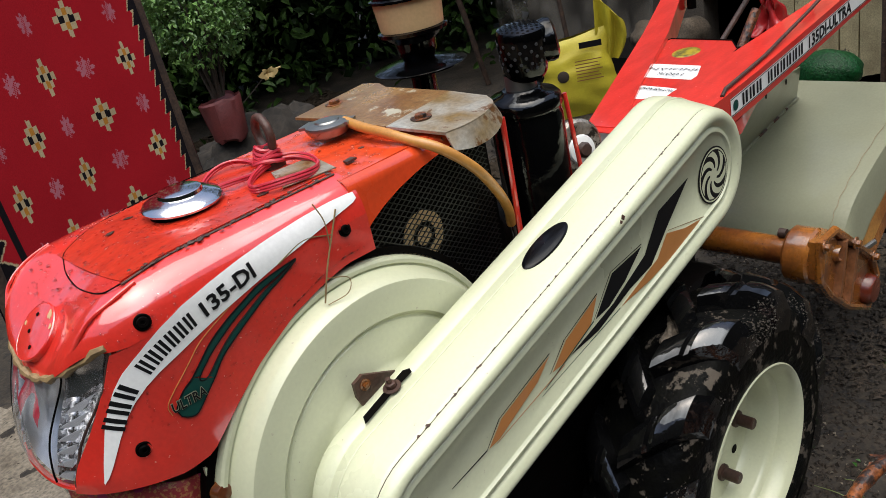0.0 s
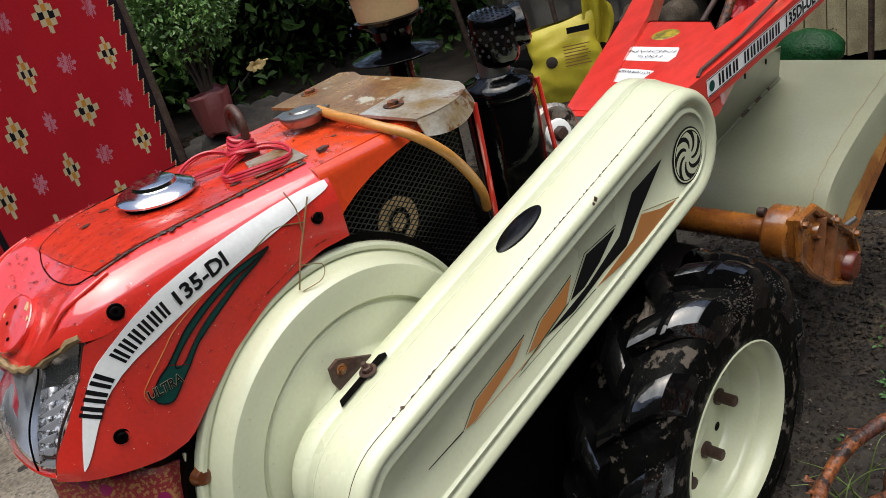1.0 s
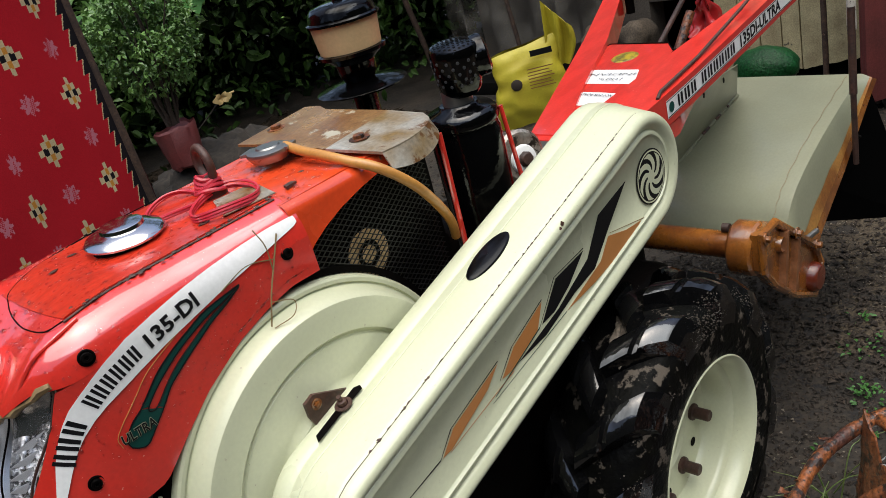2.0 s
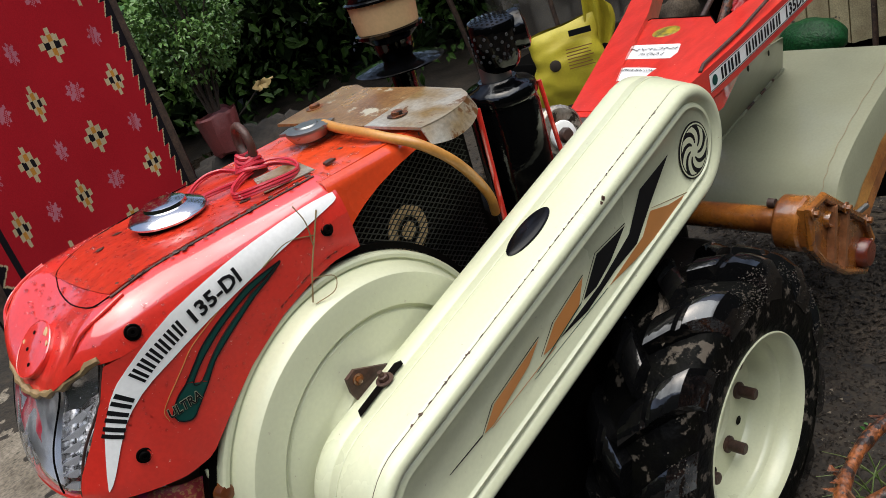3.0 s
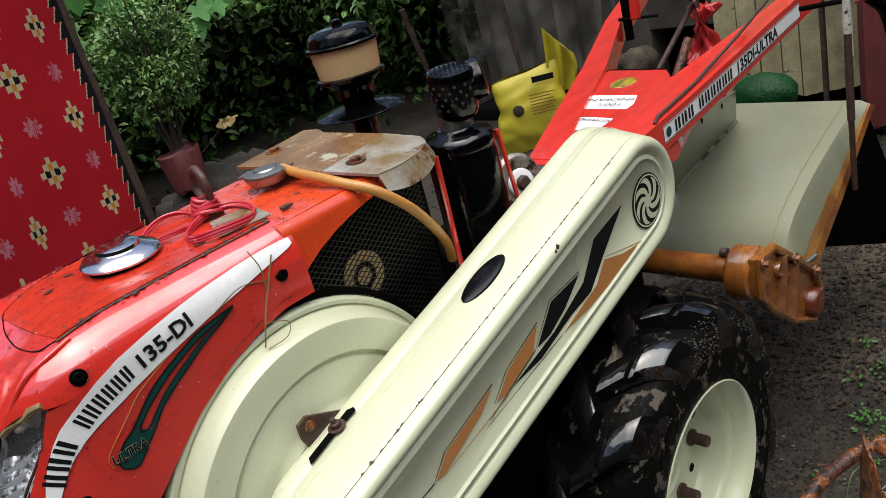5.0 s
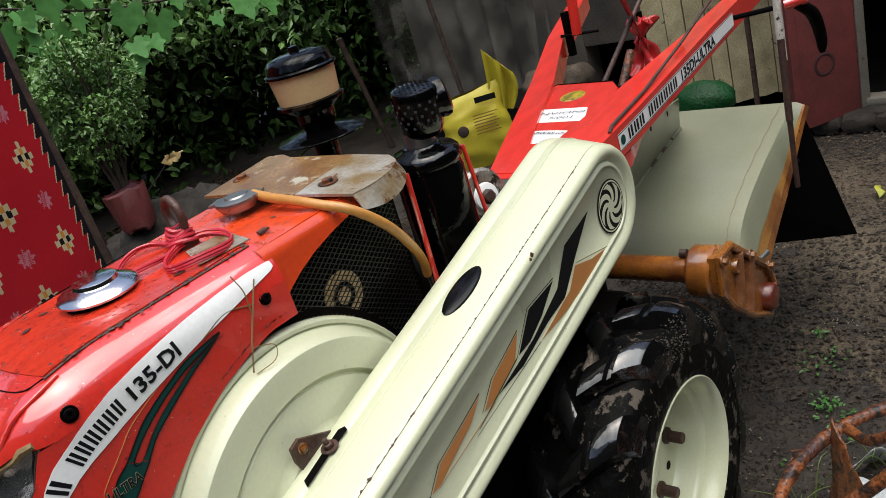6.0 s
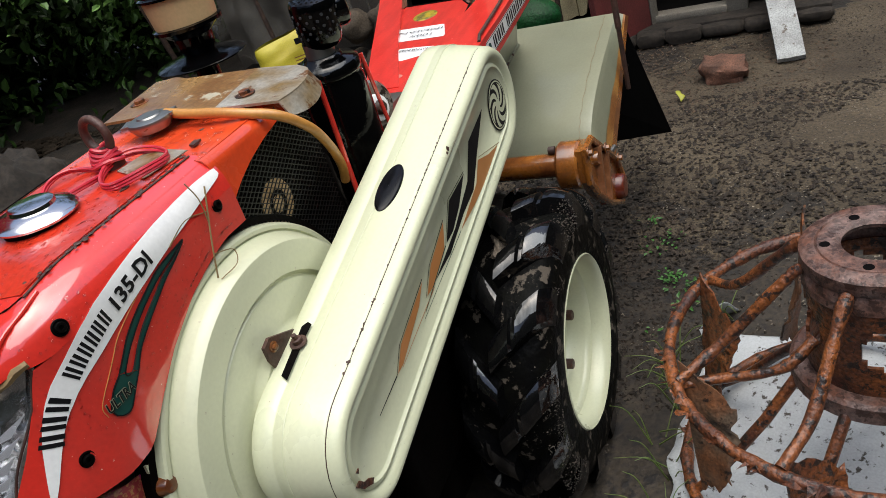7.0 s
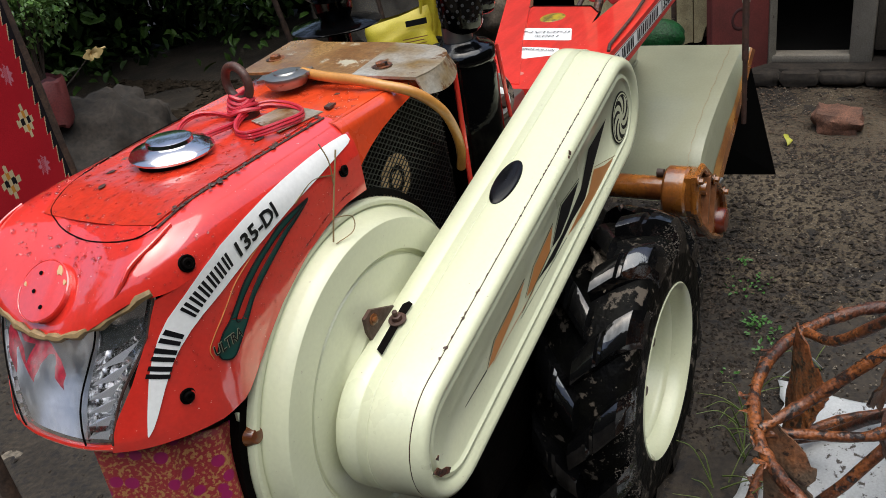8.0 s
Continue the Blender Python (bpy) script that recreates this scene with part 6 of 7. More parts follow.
for k in range(110):
    a = 2 * math.pi * k / 110 + rng.uniform(-0.05, 0.05)
    z = rng.choice((0.312, 0.312, 0.05))
    d = Vector((math.cos(a), math.sin(a), 0))
    up = rng.uniform(-0.6, 1.2)
    c = CW + (d * 0.330 + Vector((0, 0, z))) + (d * math.cos(up) + Vector((0, 0, math.sin(up)))) * 0.0105
    part("rust_flake", slab([c + Vector((rng.uniform(-1, 1) * 0.014, rng.uniform(-1, 1) * 0.014, rng.uniform(-1, 1) * 0.008)) for _ in range(4)], d * 0.003), RUST, cage, smooth=False)

SACK = material("white_woven_plastic", (0.44, 0.46, 0.47), 0.5, second=(0.36, 0.38, 0.40), scale=14, fine=0.10, fine_scale=220, bump=0.6, bump_scale=24, spots=(0.05, 0.04, 0.03), spot_scale=48, spot_at=0.575)


def sack(u, v):
    x, y = lerp(-0.42, 0.36, u), lerp(-1.32, -0.545, v)
    x += 0.05 * noise.noise((u * 3, v * 3, 1)) + 0.02 * noise.noise((u * 11, v * 11, 1))
    y += 0.06 * noise.noise((u * 3, v * 3, 8)) + 0.02 * noise.noise((u * 11, v * 11, 4))
    return (x, y, 0.016 + 0.014 * noise.noise((u * 6, v * 6, 2)) + 0.008 * noise.noise((u * 17, v * 17, 2)))


tagged(part("plastic_sack", sheet(sack, 50, 50, 0.0012), SACK, None, sharp=180), "crumpled white woven plastic sack spread on the soil", "sack")
flap = sheet(lambda u, v: (0.36 + 0.07 * u + 0.02 * v, -0.545 - 0.05 * v - 0.04 * u, 0.012 + 0.06 * v * (1 - u) + 0.01 * math.sin(5 * u)), 8, 8, 0.001)
tagged(part("plastic_scrap", flap, SACK, None, sharp=180), "torn white plastic scrap on the soil", "plastic")

# ---- hanging cloth on two poles ----
CA, CD = Vector((-0.27, 0.85, 0)), Vector((0.83, 0.558, 0))
CN = Vector((0.558, -0.83, 0))
S0, S1, ZB, ZT = -0.60, 0.112, 0.60, 1.62
LA, LB = 0.230, 0.197
COLS = [(-0.70, -3.3), (-0.439, -2.0), (-0.343, -1.5), (-0.238, -1.0), (-0.118, -0.5), (0.0, 0.0), (0.118, 0.5)]


def cloth_kind(s, z):
    """Which colour the weave has at s along the cloth and height z."""
    edge = S1 - 0.036
    zig = 0.024 * ((z / 0.034) % 1.0)
    if s > edge + zig:
        return 1
    if s > edge + zig - 0.005:
        return 2
    if s < -0.512:
        left = -0.560 + 0.030 * abs(((z / 0.045) % 1.0) * 2 - 1)
        return 1 if s < left else 2 if s < left + 0.006 else 0
    if s < -0.493:
        return 1
    a, b = table(s, COLS), (z - 0.838 + 0.11 * s) / LB
    for off in (0.0, 0.5):
        da, db = (a - off) - round(a - off), (b - off) - round(b - off)
        i, j = round(da * LA / 0.0125), round(db * LB / 0.0142)
        if abs(i) + abs(j) <= 2:
            return 1 if j == 0 and abs(i) == 1 else 3 if i == 0 and abs(j) == 1 else 2
    for oa, ob in ((0.5, 0.0), (0.0, 0.5)):
        da, db = (a - oa) - round(a - oa), (b - ob) - round(b - ob)
        r = math.hypot(da * LA, db * LB)
        q = math.atan2(db * LB, da * LA)
        if r < 0.0185 + 0.0045 * math.cos(8 * q) and math.sin(da * LA * 1100) * math.sin(db * LB * 1100) > -0.45:
            return 4
    return 0


def cloth_point(s, z):
    wave = 0.012 * math.sin(s * 9 + 0.4 * z) + 0.006 * math.sin(s * 23 + 2 * z) + 0.004 * noise.noise((s * 6, z * 5, 1))
    return CA + CD * s + CN * wave + Vector((0, 0, z))


def build_cloth():
    ns, nz = 260, 372
    vs, fs, ids = [], [], []
    for i in range(ns + 1):
        for j in range(nz + 1):
            vs.append(cloth_point(lerp(S0, S1, i / ns), lerp(ZB, ZT, j / nz)))
    for i in range(ns):
        for j in range(nz):
            k = i * (nz + 1) + j
            fs.append((k, k + nz + 1, k + nz + 2, k + 1))
            ids.append(cloth_kind(lerp(S0, S1, (i + 0.5) / ns), lerp(ZB, ZT, (j + 0.5) / nz)))
    me = bpy.data.meshes.new("hanging_cloth")
    me.from_pydata(vs, [], fs)
    weave = dict(fine=0.12, fine_scale=400, bump=0.15, bump_scale=300, spec=0.08)
    for m in (material("red_cotton", (0.44, 0.014, 0.022), 0.85, second=(0.35, 0.011, 0.018), scale=5, **weave), material("black_cotton", (0.012, 0.010, 0.012), 0.85, **weave),
              material("cream_cotton", (0.56, 0.45, 0.26), 0.85, **weave), material("ochre_cotton", (0.56, 0.25, 0.04), 0.85, **weave), material("pink_cotton", (0.52, 0.17, 0.21), 0.85, **weave)):
        me.materials.append(m)
    me.polygons.foreach_set("material_index", ids)
    me.shade_smooth()
    tagged(new("hanging_cloth", me), "red printed cotton cloth with yellow motifs hung on a pole", "cloth")


build_cloth()
POLE = material("weathered_pole", (0.075, 0.042, 0.026), 0.75, second=(0.02, 0.012, 0.009), scale=30, amount=0.9, fine=0.4, bump=0.6, bump_scale=50, spots=(0.3, 0.2, 0.14), spot_scale=30, spot_at=0.66)


def pole(name, a, b, r, label, category="pole"):
    pts = [Vector(a).lerp(Vector(b), k / 14) + Vector((0.004 * noise.noise((k * 0.5, r * 90, 0)), 0.004 * noise.noise((k * 0.5, r * 90, 4)), 0)) for k in range(15)]
    return tagged(part(name, tube(pts, [r * (1 + 0.12 * noise.noise((k * 0.9, r * 70, 2))) for k in range(15)], 12), POLE, None, sharp=60), label, category)


pr = CA + CD * 0.122
pole("cloth_pole", pr + Vector((0.02, 0.012, 0.0)), pr + Vector((0, 0, 1.75)), 0.0095, "dark wooden pole at the edge of the hanging cloth")
pl = CA + CD * -0.578 + CN * 0.025
pole("cloth_pole", pl + Vector((-0.04, -0.02, 0.0)), pl + Vector((0.03, 0.02, 1.75)), 0.013, "dark wooden pole at the edge of the hanging cloth")
bm = sheet(lambda u, v: pr + CD * (0.004 + 0.030 * u) + CN * (-0.014 - 0.004 * u + 0.004 * math.sin(9 * v)) + Vector((0.02 * (1 - v), 0.01 * (1 - v), lerp(0.55, 1.7, v))), 6, 60, 0.001)
tagged(part("cloth_border", bm, [material("black_print", (0.010, 0.008, 0.009), 0.9, second=(0.09, 0.012, 0.012), scale=40, amount=0.9, spec=0.05)], None, sharp=180), "black and red printed border strip hanging behind the pole", "cloth")


# red rag and post at the levers
part("lever_post", tube([(1.03, 0.03, 0.74), (1.06, 0.045, 0.87)], 0.008, 10), BLACK_SHADE, tiller)
RAG = material("red_plastic_bag", (0.55, 0.03, 0.03), 0.3, scale=25, bump=0.5, bump_scale=40, coat=0.3)
def gathered(u, v):
    """Gathered at a knot, flaring in pleats above and below it."""
    a = 2 * math.pi * u
    waist = abs(v - 0.72)
    r = (0.006 + 0.075 * waist * (1.25 if v > 0.72 else 0.62)) * (1 + 0.45 * math.sin(5 * a + 6 * v) * min(1, 3 * waist) + 0.5 * noise.noise((math.cos(a) * 2.2, math.sin(a) * 2.2, v * 5)))
    return Vector((0.985 + r * math.cos(a) + 0.010 * math.sin(7 * v), 0.012 + r * math.sin(a) + 0.012 * (0.72 - v), 0.735 + 0.125 * v + 0.014 * noise.noise((math.cos(a) * 3, math.sin(a) * 3, 4.0 + v))))


bm = sheet(gathered, 56, 28, 0.0008)
tagged(part("plastic_rag", bm, RAG, None, sharp=180), "crumpled red plastic bag tied to a lever", "bag")

# ---- yard: potted shrub on a bank ----
LEAF = material("shrub_leaf", (0.135, 0.25, 0.055), 0.4, second=(0.045, 0.11, 0.020), scale=8, amount=0.9, coat=0.1)
# Near-black second green and thicket tone put the hedge's inner shade into colour.
LEAF_DARK = material("hedge_leaf", (0.055, 0.115, 0.020), 0.45, second=(0.007, 0.016, 0.004), scale=2.2, amount=1.0, spec=0.2)
THICKET_SHADE = material("thicket_shade_leaf", (0.010, 0.020, 0.006), 0.8, second=(0.005, 0.010, 0.004), scale=2, spec=0.05)
LEAF_BIG = material("gourd_leaf", (0.085, 0.23, 0.055), 0.5, second=(0.045, 0.14, 0.03), scale=30, amount=0.6, bump=0.3, bump_scale=60, spec=0.25)
TWIG = material("twig", (0.045, 0.03, 0.02), 0.8, second=(0.02, 0.015, 0.01), scale=30, fine=0.3)
STONE = material("earth_bank", (0.031, 0.023, 0.016), 0.9, second=(0.013, 0.010, 0.007), scale=9, amount=1.0, fine=0.45, fine_scale=60, bump=1.0, bump_scale=35)


def leaf_quads(vs, fs, p, d, n, long, wide, rnd):
    """One pointed leaf folded along its midrib."""
    d = d.normalized()
    s = d.cross(n).normalized()
    n = s.cross(d)
    k = len(vs)
    lift = n * wide * 0.25
    vs.extend([p, p + d * long * 0.35 + s * wide * 0.5 + lift, p + d * long * 0.45, p + d * long * 0.35 - s * wide * 0.5 + lift,
               p + d * long * 0.75 + s * wide * 0.36 + lift * 0.6, p + d * long - n * long * 0.12, p + d * long * 0.75 - s * wide * 0.36 + lift * 0.6])
    fs.extend([(k, k + 1, k + 2), (k, k + 2, k + 3), (k + 1, k + 4, k + 5, k + 2), (k + 2, k + 5, k + 6, k + 3)])


def unit(rnd):
    while True:
        v = Vector((rnd.uniform(-1, 1), rnd.uniform(-1, 1), rnd.uniform(-1, 1)))
        if 0.05 < v.length < 1:
            return v.normalized()


def from_lists(name, vs, fs, mat, parent=None, label=""):
    me = bpy.data.meshes.new(name)
    me.from_pydata(vs, [], fs)
    me.materials.append(mat)
    ob = new(name, me)
    if parent is not None:
        put_under(ob, parent)
    if label:
        ob["label"] = label
    return ob


bm = B()
bmesh.ops.create_icosphere(bm, subdivisions=5, radius=1)
for v in bm.verts:
    c = v.co.copy()
    k = 1 + 0.20 * noise.noise(c * 1.6) + 0.12 * noise.noise(c * 5) + 0.07 * noise.noise(c * 12) + 0.045 * noise.noise(c * 27)
    v.co = Vector((0.60 + 0.36 * c.x * k, 1.90 + 0.36 * c.y * k, max(-0.05, 0.20 + 0.345 * c.z * k)))
tagged(part("earth_bank", bm, STONE, None, sharp=180), "rough grey-brown bank of clay and stones", "bank", kind="structure")

shrub = thing("potted_shrub", (0.43, 1.83, 0.52), "leafy green shrub in a torn red grow bag on the bank", "plant")
bm = lathe([(0.0, 0.515), (0.058, 0.515), (0.066, 0.53), (0.074, 0.60), (0.078, 0.665), (0.073, 0.672), (0.068, 0.660), (0.0, 0.655)], (0.43, 1.83, 0), seg=28)
for v in bm.verts:
    v.co += Vector((1, 1, 0.5)) * (0.026 * noise.noise(v.co * 13) + 0.010 * noise.noise((v.co.x * 45, v.co.y * 45, v.co.z * 8)))
part("pot", bm, material("faded_red_bag", (0.15, 0.026, 0.024), 0.6, second=(0.13, 0.03, 0.028), scale=18, amount=0.9, fine=0.2, bump=0.6, bump_scale=30), shrub, "crumpled faded red grow bag")
rnd = random.Random(3)
tips = []
for k in range(13):
    a = rnd.uniform(0, 6.28)
    top = Vector((0.45 + 0.20 * math.cos(a) * rnd.uniform(0.2, 1), 1.83 + 0.18 * math.sin(a) * rnd.uniform(0.2, 1), rnd.uniform(0.92, 1.22)))
    path = smooth_path([(0.43 + 0.02 * math.cos(a), 1.83 + 0.02 * math.sin(a), 0.68), Vector((0.43, 1.83, 0.68)).lerp(top, 0.5) + unit(rnd) * 0.025, top], 5)
    part("stem", tube(path, [lerp(0.006, 0.002, q / (len(path) - 1)) for q in range(len(path))], 6), TWIG, shrub)
    tips.append(path)
vs, fs = [], []
for k in range(5200):
    u, v, w = unit(rnd), rnd.random() ** 0.4, rnd.random()
    c = Vector((0.45, 1.83, 1.00)) + Vector((u.x * 0.205, u.y * 0.185, u.z * 0.225)) * v
    c += Vector((0.05, 0.05, 0.05)) * noise.noise(c * 7)
    if noise.noise(c * 9) < -0.16 or (c.z < 0.82 and rnd.random() < 0.4):
        continue
    leaf_quads(vs, fs, c, (u * 0.6 + unit(rnd) * 1.1), (Vector((0, 0, 1)) + unit(rnd) * 0.7), rnd.uniform(0.017, 0.028), rnd.uniform(0.011, 0.017), rnd)
from_lists("foliage", vs, fs, LEAF, shrub, "small bright green leaves")

flower = thing("wilted_flower", (0.63, 1.80, 0.66), "pale yellow wilted blossom on a thin stalk", "flower")
part("stalk", tube(smooth_path([(0.52, 1.84, 0.62), (0.58, 1.82, 0.66), (0.63, 1.80, 0.70)], 4), 0.002, 5), TWIG, flower)
PETAL = material("wilted_petal", (0.58, 0.42, 0.17), 0.6, second=(0.45, 0.3, 0.12), scale=30)
for k in range(6):
    a = k * 1.05
    d = Vector((math.cos(a), -0.3, 0.5 * math.sin(a)))
    part("petal", sheet(lambda u, v: Vector((0.632, 1.795, 0.705)) + d * 0.045 * u + Vector((-d.z, 0, d.x)) * (v - 0.5) * 0.030 * math.sin(math.pi * (0.15 + 0.8 * u)) + Vector((0, -0.010 * math.sin(3 * u), 0)), 5, 3, 0.0008), PETAL, flower)
part("petal", tube([(0.65, 1.79, 0.71), (0.69, 1.78, 0.712)], 0.004, 6), PETAL, flower)

# broad gourd leaves on a vine
vine = thing("gourd_vine", (0.8, 2.15, 1.1), "climbing gourd vine with broad heart-shaped leaves", "vine")
spots_v = [(0.50, 2.1, 1.32), (0.615, 2.12, 1.35), (0.69, 2.1, 1.26), (0.955, 2.08, 1.10), (1.03, 2.1, 1.16), (0.85, 2.1, 1.05), (1.18, 2.15, 1.22), (0.40, 2.1, 1.28), (0.78, 2.15, 1.36), (0.30, 2.12, 1.36), (1.34, 2.2, 1.26), (1.52, 2.15, 1.12), (0.56, 2.15, 1.46), (0.9, 2.2, 1.42), (1.70, 2.2, 1.10)]
for k in range(24):
    spots_v.append((0.25 + 0.075 * k + 0.05 * math.sin(k * 2.7), 2.16 + 0.10 * math.sin(k * 1.3), 1.22 + 0.13 * math.sin(k * 2.1)))
part("runner", tube(smooth_path([(0.2, 2.16, 1.42), (0.5, 2.15, 1.36), (0.8, 2.17, 1.28), (1.1, 2.18, 1.24), (1.5, 2.2, 1.2), (1.9, 2.3, 1.25)], 6), 0.004, 6), TWIG, vine)
for k, c in enumerate(spots_v):
    c, r = Vector(c), 0.058 + 0.018 * math.sin(k * 1.9)
    ax = Vector((0.3 * math.sin(k), -1, 0.25 + 0.3 * math.cos(k * 2.2))).normalized()
    dn = (Vector((0.3 * math.sin(k * 3.1), 0, -1)) - ax * ax.dot(Vector((0.3 * math.sin(k * 3.1), 0, -1)))).normalized()
    sd = ax.cross(dn)
    bm = B()
    mid = [bm.verts.new(c + dn * r * q - ax * r * 0.05) for q in (-0.30, -0.12, 0.12, 0.38, 0.66, 1.18)]
    for sgn in (-1, 1):
        rim_v = [bm.verts.new(c + dn * r * (q + 0.05 * math.sin(k * 3 + q * 9)) + sd * sgn * r * w + ax * r * h) for q, w, h in ((-0.66, 0.36, 0.05), (-0.46, 0.86, 0.16), (0.02, 0.74, 0.08), (0.40, 1.02, 0.14), (0.52, 0.50, 0.04), (1.0, 0.24, 0.0))]
        for i in range(5):
            bm.faces.new((mid[i], mid[i + 1], rim_v[i + 1], rim_v[i]))
    bmesh.ops.subdivide_edges(bm, edges=bm.edges[:], cuts=1, use_grid_fill=True)
    part("vine_leaf", bm, LEAF_BIG, vine, sharp=180)

# ---- hedge round the yard ----
def hedge(name, line, height, count, size, label, depth=0.7, low=0.02, mat=None, seed=1, gap=-0.22):
    r = random.Random(seed)
    pts = [Vector((x, y, 0)) for x, y in line]
    lens = [(b - a).length for a, b in zip(pts, pts[1:])]
    vs, fs = [], []
    for _ in range(count):
        q, i = r.uniform(0, sum(lens)), 0
        while q > lens[i]:
            q -= lens[i]
            i += 1
        d = (pts[i + 1] - pts[i]).normalized()
        nrm = Vector((-d.y, d.x, 0))
        c = pts[i] + d * q + nrm * r.gauss(0, depth * 0.4)
        c.z = low + (height - low) * r.random() ** 0.9
        c.z += 0.4 * noise.noise((c.x, c.y, 2))
        if c.z < 0.02 or noise.noise(c * 1.7) + 0.5 * noise.noise(c * 4.3) < gap:
            continue
        leaf_quads(vs, fs, c, unit(r) + Vector((0, 0, -0.3)), Vector((0, 0, 1)) + unit(r) * 0.9, r.uniform(0.6, 1.3) * size, r.uniform(0.4, 0.7) * size, r)
    ob = from_lists(name, vs, fs, mat or LEAF_DARK)
    return tagged(ob, label, "hedge", kind="stuff")


hedge("hedge", [(3.6, 2.7), (3.5, 3.8), (2.5, 4.5), (0.6, 4.6), (-1.2, 4.3), (-3.5, 3.5)], 1.9, 24000, 0.085, "dense dark green hedge of leafy scrub behind the yard", depth=1.1, seed=4)
# Lighter leaf colour higher up stands for the leaves that catch light.
hedge("hedge", [(2.9, 3.0), (2.6, 3.5), (1.7, 3.6), (0.7, 3.4), (-0.4, 3.2)], 1.7, 7500, 0.065, "sprays of lighter green leaves before the hedge", depth=0.7, low=0.75, mat=LEAF, seed=9, gap=0.0)
hedge("thicket", [(5.0, 2.6), (4.2, 4.2), (2.6, 5.1), (0.6, 5.2), (-1.4, 4.9), (-4.0, 3.9)], 2.0, 11000, 0.26, "near-black leaf layer standing for shade behind the hedge", depth=0.7, seed=21, gap=-0.9, mat=THICKET_SHADE)
# Out of view; added so its gaps dapple what the hood mirrors.
hedge("unseen_canopy", [(1.5, 5.6), (3.6, 4.4), (5.4, 2.4), (5.8, 0.4)], 5.2, 3600, 0.20, "unseen leafy crown added to dapple reflections", depth=1.0, low=2.6, seed=31, gap=-0.05)
# Unseen scrub, added to block low sky and fill reflections.
hedge("hedge", [(5.2, -3.6), (6.5, -2.5), (6.0, -1.0)], 2.4, 4000, 0.14, "unseen leafy scrub added to cut low light from the side", depth=1.2, seed=6, gap=-0.3)
pole("leaning_stick", (2.62, 2.58, 0.0), (2.48, 2.597, 0.74), 0.017, "grey weathered stick leaning before the hedge", "stick")

# ---- hut at the back ----
MUD = material("mud_wall", (0.11, 0.088, 0.066), 0.85, second=(0.055, 0.045, 0.035), scale=5, amount=0.9, fine=0.3, bump=0.6, bump_scale=25)
# Near-black puts the unlit room's shade into wall and floor colour.
ROOM_SHADE = material("room_shade_wall", (0.004, 0.0035, 0.003), 0.9, second=(0.002, 0.002, 0.002), scale=3, spec=0.1)
BOARD = material("pale_weathered_board", (0.50, 0.42, 0.23), 0.75, second=(0.27, 0.21, 0.11), scale=9, amount=0.9, fine=0.25, bump=0.3, bump_scale=60, spots=(0.06, 0.05, 0.035), spot_scale=14, spot_at=0.64)
DOORRED = material("faded_red_door", (0.21, 0.046, 0.042), 0.6, second=(0.14, 0.036, 0.032), scale=9, amount=0.9, fine=0.2, bump=0.2, spots=(0.25, 0.13, 0.10), spot_scale=18, spot_at=0.68)
LIME = material("limewashed_wood", (0.20, 0.18, 0.145), 0.75, second=(0.16, 0.14, 0.11), scale=14, amount=0.9, fine=0.2, bump=0.3, spots=(0.08, 0.06, 0.045), spot_scale=30, spot_at=0.66)


def wall_piece(name, y0, y1, z0, z1, x0=2.56, x1=2.70, mat=None, label="grey-brown mud wall of a hut"):
    return tagged(part(name, box(((x0 + x1) / 2, (y0 + y1) / 2, (z0 + z1) / 2), (x1 - x0, y1 - y0, z1 - z0), 0.006), mat or MUD, None), label, "wall", kind="structure")


# Unseen walls added behind the camera; dark so flank reflections stay deep.
UNSEEN_WALL = material("dark_unseen_wall", (0.045, 0.050, 0.030), 0.9, second=(0.018, 0.022, 0.014), scale=2.5, amount=1.0, fine=0.4, bump=0.8, bump_scale=20, spec=0.1)
wall_piece("wall_unseen_south", -3.5, -3.35, -0.05, 3.3, -4.6, 5.0, label="unseen dark wall added to darken reflections on the tiller", mat=UNSEEN_WALL)
wall_piece("wall_unseen_west", -3.5, 4.2, -0.05, 2.7, -4.75, -4.6, label="unseen dark wall added to darken reflections on the tiller", mat=UNSEEN_WALL)
wall_piece("wall_south", -0.90, -0.575, 0.10, 2.3)
wall_piece("wall_lintel", -0.575, -0.10, 1.9, 2.3)
wall_piece("wall_middle", -0.10, 0.68, 0.14, 2.3, 2.66, 2.76)
wall_piece("wall_low", 0.68, 1.06, 0.0, 0.12)
wall_piece("wall_high", 0.68, 1.06, 0.46, 2.3)
wall_piece("wall_pier", 1.06, 1.35, 0.0, 2.3)
wall_piece("wall_north", 1.35, 2.45, 0.0, 2.3, 2.95, 3.05, MUD, "mud back wall behind a plastic sheet")
wall_piece("wall_back", -0.90, 2.45, 0.0, 2.3, 4.2, 4.3, ROOM_SHADE, "inner wall of the hut, near-black for the room's shade")
wall_piece("wall_end", -0.90, -0.82, 0.0, 2.3, 2.70, 4.2, MUD)
wall_piece("wall_end_north", 2.37, 2.45, 0.0, 2.3, 3.05, 4.2, MUD)
# Roof out of view, added so no sky lights the room.
tagged(part("ceiling", box((3.45, 0.78, 2.34), (1.76, 3.7, 0.06), 0.01), MUD, None), "unseen roof slab added to keep the hut dark inside", "ceiling", kind="structure")
tagged(part("hut_floor", box((3.4, 0.78, 0.03), (1.55, 3.2, 0.08), 0.005), ROOM_SHADE, None), "earthen floor of the hut, near-black for the room's shade", "floor", kind="structure")

# plinth of rough stones
plinth = thing("plinth", (2.45, -0.4, 0), "low plinth of dark rough stones under the doorway", "plinth", kind="structure")
